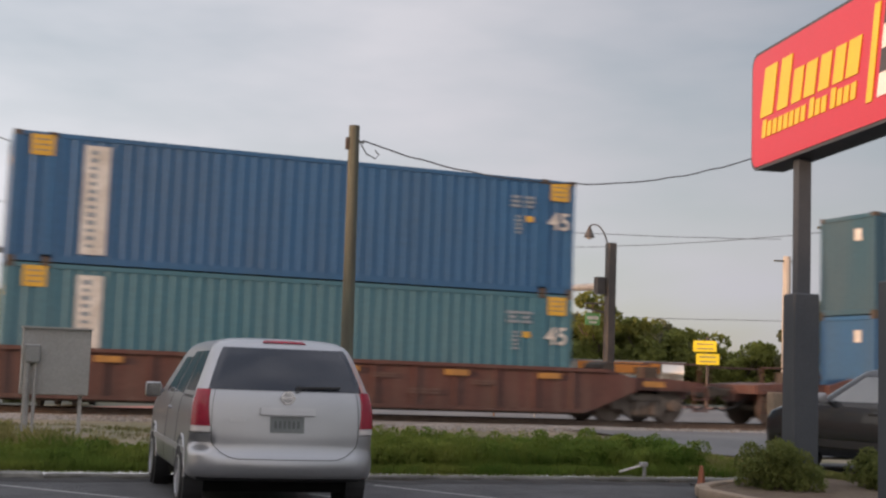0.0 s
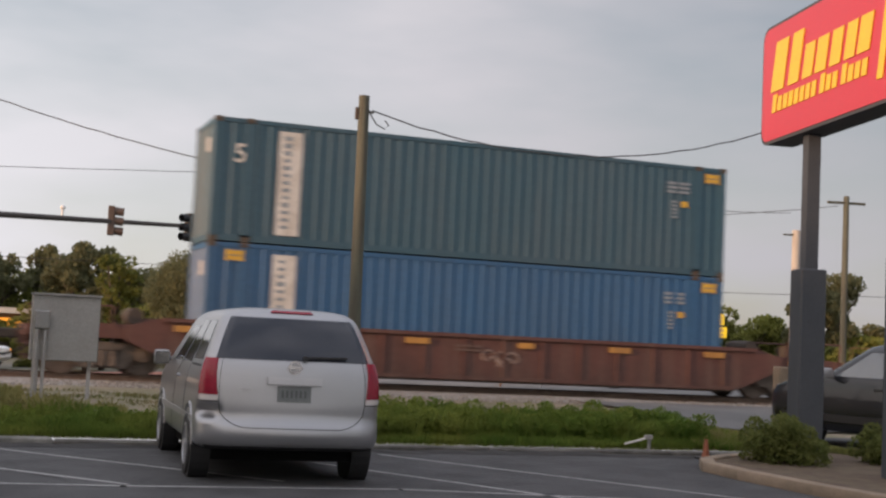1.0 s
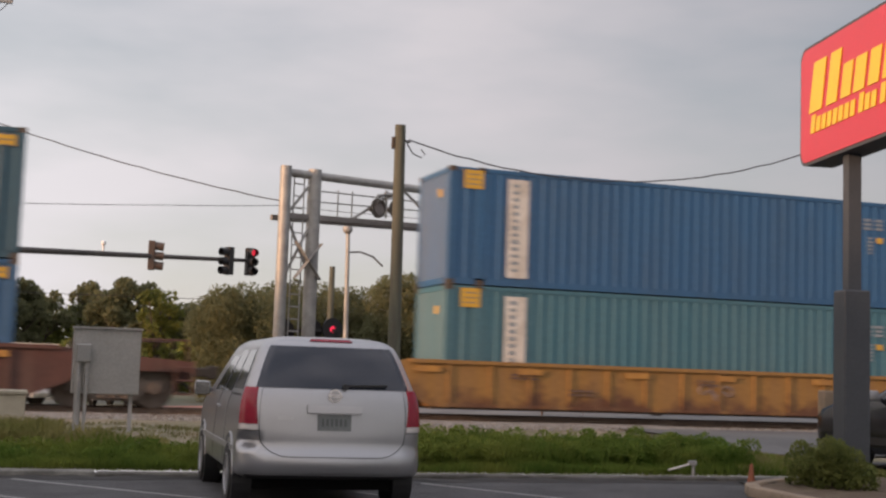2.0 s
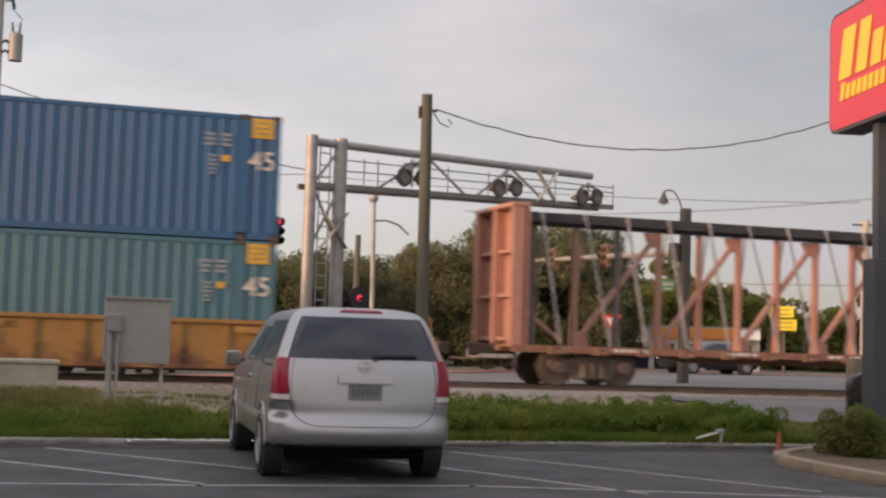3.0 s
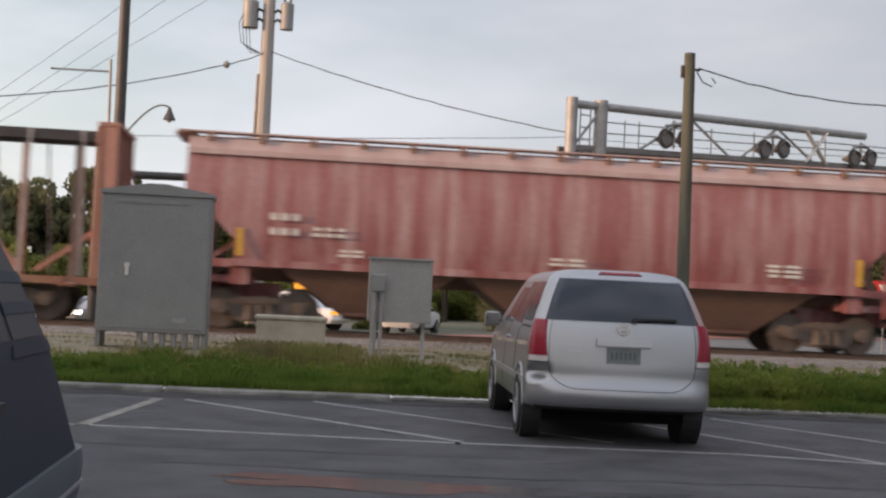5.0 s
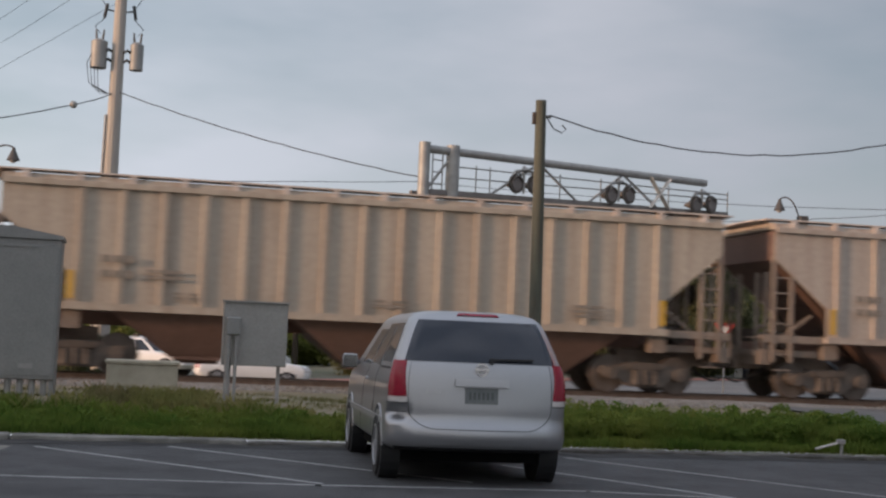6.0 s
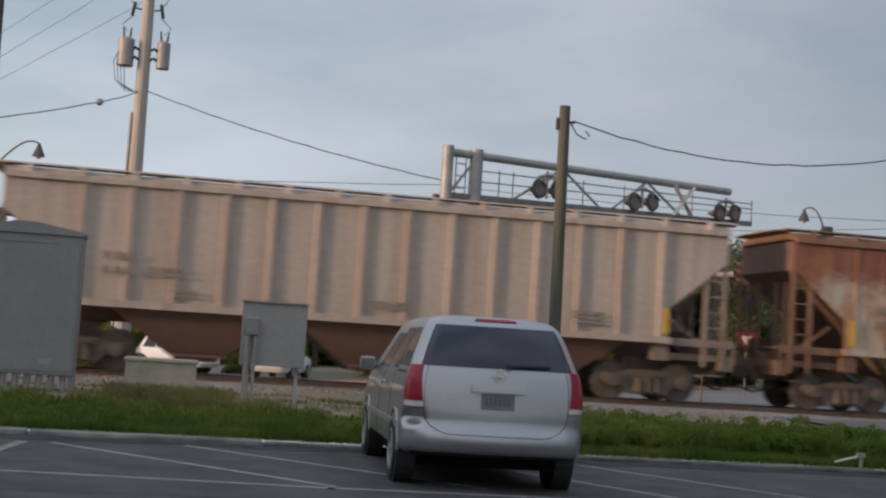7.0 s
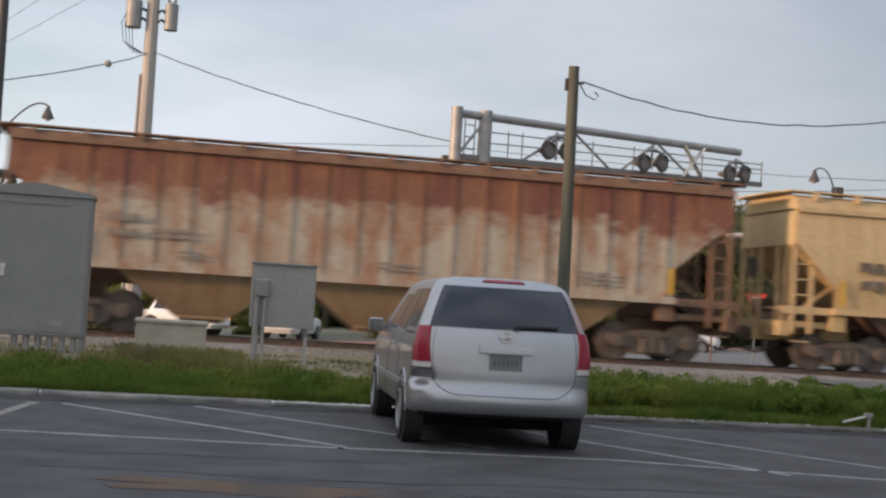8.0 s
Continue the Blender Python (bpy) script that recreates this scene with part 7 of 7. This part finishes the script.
    cable(sag((20, 60, 7.9), (33.3, 43.8, 7.95), 0.4), 0.014, "thin telephone line along the far road", p)
    cable(sag((22, 92, 6.5), (60, 68, 6.2), 0.3), 0.02, "thin telephone line along the far road", p)
    cable(sag((-30, 90, 6.5), (22, 92, 6.5), 0.4), 0.02, "thin telephone line along the far road", p)


build_transformer_pole()


def build_yield():
    y = thing("yield_sign", "red and white triangular yield sign on a thin post", "road sign", pose(19.0, 40.8, 0, 0, 0, -25))
    bm = B()
    rod(bm, (0, 0.03, 0.2), (0, 0.03, 2.6), 0.03, seg=8)
    part("post", bm, M["galv"], y)
    bm = B()
    prism(bm, [(-0.37, 2.62), (0.37, 2.62), (0, 2.02)], 1, -0.012, 0.012)
    p = part("sign_plate", bm, material("yield_red", (0.55, 0.04, 0.03), None, 0.4), y, "red triangle")
    bm = B()
    prism(bm, [(-0.18, 2.51), (0.18, 2.51), (0, 2.21)], 1, -0.02, -0.014)
    part("sign_center", bm, M["sign_white"], p)
    m = thing("marker_post", "thin orange marker post", "marker", pose(18.0, 42.0, 0))
    bm = B()
    rod(bm, (0, 0, 0.2), (0, 0, 2.6), 0.035, seg=8)
    part("post", bm, M["signal_yellow"], m)


build_yield()


def build_buildings():
    b = thing("store_building", "low white store with an orange fascia and pale awning", "building", pose(35.45, 65.65, 0.05, 0, 0, -28))
    bm = B()
    box(bm, (0, 2.2, 1.35), (7.6, 4.4, 2.6))
    wl = part("wall", bm, M["building"], b)
    bm = B()
    box(bm, (0.2, -0.06, 2.40), (4.6, 0.2, 0.62))
    soften(bm, 0.02, 1)
    part("fascia", bm, M["orange"], b, "orange fascia")
    bm = B()
    box(bm, (0, 2.2, 2.73), (7.8, 4.7, 0.12))
    part("roof", bm, M["box_paint"], b)
    bm = B()
    prism(bm, [(-0.9, 2.2), (0, 2.75), (0, 2.6), (-0.9, 2.1)], 0, 2.6, 3.8)
    part("awning", bm, M["building"], b)
    for k in range(5):
        bm = B()
        box(bm, (-2.8 + k * 1.4, -0.03, 1.05), (1.1, 0.08, 1.5))
        part("window", bm, M["tint"], b)
    b2 = thing("store_building", "low dark store with a lit orange fascia and pale roof", "building", pose(2.8, 86.0, -0.2, 0, 0, 2))
    bm = B()
    box(bm, (0, 3, 1.3), (7.5, 6, 2.4))
    part("wall", bm, M["lamp_back"], b2)
    bm = B()
    box(bm, (-0.8, -0.1, 1.95), (4.6, 0.24, 0.55))
    part("fascia", bm, M["orange_light"], b2, "lit orange fascia")
    bm = B()
    box(bm, (0.4, 2.6, 2.7), (5.2, 6.2, 0.35))
    part("roof", bm, M["building"], b2)
    s = thing("yellow_board_sign", "two stacked bright yellow sign boards on a post", "sign", pose(37.4, 59.2, 0, 0, 0, -32))
    bm = B()
    rod(bm, (0, 0.1, 0.2), (0, 0.1, 4.1), 0.08, seg=8)
    part("post", bm, M["dark_pole"], s)
    for z, x in ((3.62, 0.0), (2.95, 0.15)):
        bm = B()
        box(bm, (x - 0.13, 0, z), (1.2, 0.14, 0.58))
        soften(bm, 0.02, 1)
        bd = part("board", bm, M["yellow"], s, "bright yellow board")
        bm = B()
        for k in range(2):
            box(bm, (x - 0.13, -0.075, z + 0.12 - 0.24 * k), (0.85, 0.01, 0.06))
        part("board_bars", bm, M["decal_dark"], bd)
    u = thing("utility_pedestal", "beige utility pedestal beside an orange topped post", "utility box", pose(16.28, 23.1, 0))
    bm = B()
    box(bm, (0, 0, 0.82), (0.30, 0.25, 1.2))
    soften(bm, 0.02, 1)
    part("pedestal_body", bm, M["tan_kerb"], u)
    bm = B()
    rod(bm, (0.2, -0.2, 0.1), (0.2, -0.2, 1.68), 0.05, seg=10)
    part("post", bm, M["salmon"], u, "orange marker post")
    bm = B()
    rod(bm, (0.2, -0.2, 1.68), (0.2, -0.2, 1.78), 0.055, seg=10)
    part("cap", bm, M["white_paint"], u)


build_buildings()


# ---- plants ----
M["verge"] = leaf_material("verge_grass", (0.21, 0.215, 0.07), (0.32, 0.28, 0.12), 0.9)


def leaf_mesh(name, mat, centers, radii, count, size, seed, flat=1.0, upright=0.0):
    """Many small leaves spread over the shells of overlapping clumps."""
    rnd = np.random.RandomState(seed)
    centers, radii = np.array(centers, float), np.array(radii, float)
    pick = rnd.choice(len(centers), count, p=(radii ** 2) / (radii ** 2).sum())
    d = rnd.normal(size=(count, 3))
    d /= np.linalg.norm(d, axis=1)[:, None]
    r = radii[pick] * (0.72 + 0.36 * rnd.rand(count))
    p = centers[pick] + d * r[:, None] * np.array((1, 1, flat))
    a = rnd.normal(size=(count, 3)) + d * 0.4
    a[:, 2] += upright
    a /= np.linalg.norm(a, axis=1)[:, None]
    b = np.cross(a, rnd.normal(size=(count, 3)))
    b /= np.linalg.norm(b, axis=1)[:, None]
    s = size * (0.6 + 0.8 * rnd.rand(count))[:, None]
    v = np.concatenate([p - a * s, p + b * s * 0.5, p + a * s, p - b * s * 0.5], 1).reshape(-1, 3)
    me = bpy.data.meshes.new(name)
    me.from_pydata(v.tolist(), [], [(4 * i, 4 * i + 1, 4 * i + 2, 4 * i + 3) for i in range(count)])
    me.materials.append(mat)
    return me


def tree_kind(h, w, mat, seed, count, size, low=0.25, dome=False):
    rnd = random.Random(seed)
    bm = B()
    rod(bm, (0, 0, -0.2), (0, 0, h * 0.45), h * 0.035, h * 0.02, seg=9)
    tips = []
    for k in range(7):
        a = k * 0.9 + rnd.random()
        tip = Vector((math.cos(a) * w * 0.33, math.sin(a) * w * 0.33, h * rnd.uniform(0.5, 0.85)))
        rod(bm, (0, 0, h * rnd.uniform(0.25, 0.42)), tip, h * 0.014, h * 0.005, seg=6)
        tips.append(tip)
    trunk = mesh_of("trunk", bm, M["bark"])
    cs, rs = [], []
    for k in range(110 if dome else 60):
        a = rnd.random() * 6.283
        q = math.sqrt(rnd.uniform(0.45, 1.0) if dome else rnd.random())
        z = rnd.uniform(low, 0.9)
        shrink = math.sqrt(max(0.05, 1 - ((z - 0.5) / 0.55) ** 2))
        cs.append((math.cos(a) * q * w * 0.4 * shrink, math.sin(a) * q * w * 0.4 * shrink, h * z))
        rs.append(w * (rnd.uniform(0.09, 0.15) if dome else rnd.uniform(0.06, 0.13)))
    return trunk, leaf_mesh("crown", mat, cs, rs, count, size, seed, 0.8)


def plant_tree(kind, x, y, turn, scale, label, group="trees beyond the railway"):
    t = thing("tree", label, "tree", pose(x, y, ground_height(x, y) - 0.1, 0, 0, turn), group)
    for nm, me in zip(("trunk", "crown"), kind):
        ob = new(nm, me)
        ob.parent = t
        ob.scale = (scale[0], scale[0], scale[1])
    return t


KINDS = [tree_kind(7.0, 7.5, M["tree"], 1, 8000, 0.19, 0.12), tree_kind(7.0, 6.0, M["tree"], 2, 7000, 0.19, 0.12),
         tree_kind(5.0, 6.5, M["tree2"], 3, 7200, 0.175, 0.08), tree_kind(8.0, 10.5, M["tree"], 4, 60000, 0.105, 0.10, True),
         tree_kind(7.5, 3.6, M["tree2"], 5, 2200, 0.17, 0.35)]


def build_trees():
    rnd = random.Random(11)
    # the broad oaks behind the crossing
    for x, y, s, z in ((26.4, 65.5, 1.02, 0.99), (29.4, 66.6, 0.66, 0.92), (22.4, 67.5, 0.85, 0.84), (17.0, 72.0, 0.8, 0.80), (12.2, 65.4, 0.68, 0.72)):
        plant_tree(KINDS[3], x, y, rnd.random() * 360, (s, z), "broad dark green oak beyond the crossing")
    # the long belt
    for i in range(66):
        az = radians(24 - i * 1.22)
        dd = 98 + rnd.uniform(-6, 14)
        deg = -math.degrees(az)
        x, y = -math.sin(az) * dd, math.cos(az) * dd
        k = KINDS[rnd.choice((0, 1, 1, 2, 2) if deg < 30 else (2, 2, 1))]
        hgt = 1.42 if deg < -2 else (1.3 if deg < 5 else (1.05 if deg < 12 else (0.85 if deg < 30 else 0.68)))
        plant_tree(k, x, y, rnd.random() * 360, (rnd.uniform(0.95, 1.3), hgt * rnd.uniform(0.85, 1.1)), "dark green tree in the belt beyond the road")
    for i in range(30):
        az = radians(22 - i * 2.6)
        dd = 86 + rnd.uniform(-4, 5)
        x, y = -math.sin(az) * dd, math.cos(az) * dd
        if 36 < x < 50 and y < 86:
            continue
        plant_tree(KINDS[2], x, y, rnd.random() * 360, (rnd.uniform(0.8, 1.2), rnd.uniform(0.5, 0.75)), "yellowish green bushy tree beyond the road")
    for x, y, s in ((31.5, 74.0, 0.8), (34.5, 76.0, 0.95), (37.6, 75.0, 1.05), (40.0, 76.0, 1.0), (42.6, 74.5, 1.1), (45.5, 73.5, 1.0), (48.2, 72.0, 0.85)):
        plant_tree(KINDS[2], x, y, rnd.random() * 360, (s, s), "yellow-green bushy tree behind the store")
    for x, y, s in ((38.5, 74.0, 1.0), (-4.0, 96.0, 1.1), (9.5, 84.0, 0.95)):
        plant_tree(KINDS[4], x, y, 40, (s, s), "thin tree with an open crown")
    for x, y, s in ((51.0, 68.0, 1.02), (57.0, 61.0, 0.75)):
        plant_tree(KINDS[0], x, y, rnd.random() * 360, (s * 0.8, s), "dark green tree beyond the crossing road")
    plant_tree(KINDS[1], -2.2, 46.9, 70, (0.34, 0.33), "dark green bush at the foot of the utility pole")
    for x, y, s in ((-10.5, 66.0, 0.8), (-6.8, 67.5, 0.35), (3.6, 66.2, 0.32), (-13.5, 64.0, 0.9), (6.5, 66.0, 0.3)):
        plant_tree(KINDS[2], x, y, rnd.random() * 360, (s, s), "low bushy tree at the far road side")


build_trees()


def blades(name, mat, label, area, count, h0, h1, seed, width=0.012, keep=None, lean=0.5):
    rnd = np.random.RandomState(seed)
    x = rnd.uniform(area[0], area[1], count)
    y = rnd.uniform(area[2], area[3], count)
    # clumps: keep where a smooth field is high
    fld = np.sin(x * 2.1 + 1.3) * np.sin(y * 2.7 + 0.4) + 0.6 * np.sin(x * 5.3 + y * 3.1)
    # the sandy ground by the cabinet is nearly bare
    ok = ~((x < -2.6) & (y > 18.35) & (rnd.rand(count) < 0.72))
    if keep is not None:
        ok &= fld > keep
    x, y, fld = x[ok], y[ok], fld[ok]
    n = len(x)
    z = np.array([ground_height(a, b) for a, b in zip(x, y)]) - 0.02
    h = h0 + (h1 - h0) * rnd.rand(n) * (0.75 + 0.2 * fld)
    t = rnd.rand(n) * 6.283
    ln = rnd.normal(size=(n, 2)) * lean * h[:, None] * 0.5
    base = np.stack([x, y, z], 1)
    side = np.stack([np.cos(t), np.sin(t), np.zeros(n)], 1) * width * (0.6 + rnd.rand(n))[:, None]
    mid = base + np.stack([ln[:, 0] * 0.35, ln[:, 1] * 0.35, h * 0.6], 1)
    tip = base + np.stack([ln[:, 0], ln[:, 1], h], 1)
    v = np.concatenate([base - side, base + side, mid + side * 1.5, tip, mid - side * 1.5], 1).reshape(-1, 3)
    me = bpy.data.meshes.new(name)
    me.from_pydata(v.tolist(), [], [tuple(5 * i + k for k in range(5)) for i in range(n)])
    me.materials.append(mat)
    ob = new(name, me)
    return tagged(ob, label, "grass", kind="stuff")


blades("grass", M["leaf"], "lush uncut green grass behind the kerb", (-8, 12.6, 17.72, 19.9), 128000, 0.07, 0.21, 1, 0.0045)
blades("weeds", M["leaf"], "taller green weed clumps behind the kerb", (-8, 11.6, 17.9, 20.3), 38000, 0.12, 0.30, 2, 0.005, 0.35)
blades("tall_grass", M["leaf"], "tall lush green grass tops behind the kerb", (4.2, 11.3, 18.1, 20.2), 42000, 0.20, 0.44, 12, 0.0045, -0.3, 0.55)
blades("dry_grass", M["dryleaf"], "dry brownish grass along the track side", (-8, 12.9, 19.4, 25.0), 34000, 0.03, 0.11, 3, 0.005, 0.2)
blades("verge_grass", M["verge"], "short yellowish green grass beside the driveway", (11.0, 14.2, 17.75, 23.2), 52000, 0.06, 0.20, 6, 0.005)
blades("dry_weeds", M["dryleaf"], "dry brown weed stalks round the cabinets", (-0.9, 0.05, 20.8, 22.4), 700, 0.14, 0.34, 4, 0.006, None, 0.8)
blades("tall_weeds", M["verge"], "tall yellowish green weeds before the concrete vault", (-0.15, 1.1, 20.6, 22.2), 1500, 0.12, 0.34, 7, 0.007, None, 0.8)
blades("tall_weeds", M["leaf"], "tall green weed clump before the signal cabinet", (-3.0, -1.8, 18.7, 20.3), 5200, 0.12, 0.33, 14, 0.005, 0.0, 0.6)
blades("tall_weeds", M["verge"], "straggling yellowish weeds along the verge", (-6.0, 3.3, 19.2, 21.0), 9000, 0.12, 0.36, 15, 0.006, 0.55, 0.8)
blades("rough_grass", M["verge"], "rough yellowish grass between the kerb and the cabinets", (-8, 3.4, 19.3, 20.9), 34000, 0.04, 0.16, 8, 0.005, 0.15, 0.7)
blades("rough_grass", M["verge"], "rough yellowish grass tops in the verge", (4.0, 12.0, 18.4, 20.4), 16000, 0.12, 0.30, 9, 0.0045, 0.1, 0.6)


def weed_leaves():
    rnd = random.Random(21)
    cs, rs = [], []
    for i in range(900):
        x = rnd.uniform(-8, 11.5)
        y = rnd.uniform(18.0, 20.3)
        if x < 3.5 and y > 19.6:
            continue
        h = rnd.uniform(0.06, 0.25) * (1.55 if x > 4.6 else 0.75)
        cs.append((x, y, ground_height(x, y) + h))
        rs.append(rnd.uniform(0.06, 0.15) * (1.1 if x > 4.6 else 0.8))
    me = leaf_mesh("weed_leaves", M["leaf"], cs, rs, 95000, 0.023, 5, 0.9, 0.6)
    tagged(new("weed_leaves", me), "broad-leaved green weeds behind the kerb", "weeds", kind="stuff")


weed_leaves()


def build_shrubs():
    rnd = random.Random(31)
    for x, y, w, h in ((11.05, 15.6, 0.80, 0.68), (12.98, 15.5, 0.80, 0.58), (14.6, 15.3, 0.75, 0.6)):
        s = thing("shrub", "clipped round dark green shrub in the planting island", "shrub", pose(x, y, 0.08), "shrubs in the planting island")
        cs, rs = [], []
        for k in range(44):
            a, q = rnd.random() * 6.283, math.sqrt(rnd.random())
            z = rnd.uniform(0.12, 0.85) * h
            f = math.sqrt(max(0.1, 1 - (z / h - 0.4) ** 2 * 2.2))
            cs.append((math.cos(a) * q * w * 0.72 * f, math.sin(a) * q * w * 0.72 * f, z))
            rs.append(rnd.uniform(0.12, 0.19))
        me = leaf_mesh("foliage", M["shrub"], cs, rs, 9000, 0.03, rnd.randint(0, 999), 0.9)
        ob = new("foliage", me)
        ob.parent = s
        bm = B()
        for k in range(6):
            a = k * 1.05
            rod(bm, (0, 0, -0.02), (math.cos(a) * w * 0.4, math.sin(a) * w * 0.4, h * 0.6), 0.015, 0.006, seg=5)
        part("stems", bm, M["bark"], s)


build_shrubs()


def build_puddle():
    """A shallow wet patch on the asphalt."""
    bm = B()
    n = 40
    ring = []
    for i in range(n):
        a = 2 * math.pi * i / n
        k = 1 + 0.28 * math.sin(3 * a + 1) + 0.16 * math.sin(7 * a)
        ring.append(bm.verts.new((0.95 + 1.6 * k * math.cos(a), 10.0 + 0.30 * k * math.sin(a) + 0.05 * math.sin(9 * a) - 0.16 * math.cos(a), 0.004)))
    bm.faces.new(ring)
    structure("water", bm, M["wet"], "shallow puddle on the asphalt")


M["wet"] = material("wet_asphalt", (0.022, 0.021, 0.021), (0.035, 0.034, 0.034), 0.19, scale=2, amount=0.6, spec=0.5)
build_puddle()


def build_sun_block():
    """An unseen store-sized block, added to keep the low sun off the van and lot; it also closes the lot beside the
    camera.
    """
    bm = B()
    box(bm, (-31, 1, 3.6), (30, 30, 7.2))
    structure("wall_store", bm, M["building"], "plain pale store wall beside the lot")
    bm = B()
    box(bm, (-31, 1, 7.3), (30.5, 30.5, 0.25))
    structure("roof_store", bm, M["box_paint"], "flat store roof")


build_sun_block()


def motions():
    """The train rolls by at a steady pace; its round wheels turn without a visible change."""
    steps = [i * 0.5 for i in range(17)]
    for ob, x0 in MOVERS:
        walk(ob, [(t, pose(x0 - SPEED * t - {0.0: -0.16, 0.5: -0.25, 3.0: -0.22, 3.5: 0.33, 4.0: -0.19}.get(t, 0.0), TRACK_Y, 0)) for t in steps])
    # the sedan comes along the far road and slows towards the crossing
    for_x = [(t, -6.0 + 16.0 * (t - 5.5)) for t in steps if t < 6.4] + [(6.5, 10.0), (7.0, 14.8), (7.5, 17.3), (8.0, 18.3)]
    walk(MOVING_CAR, [(t, pose(x, 53.0, ground_height(x, 53.0) + 0.03, 0, 0, -90)) for t, x in for_x])


motions()
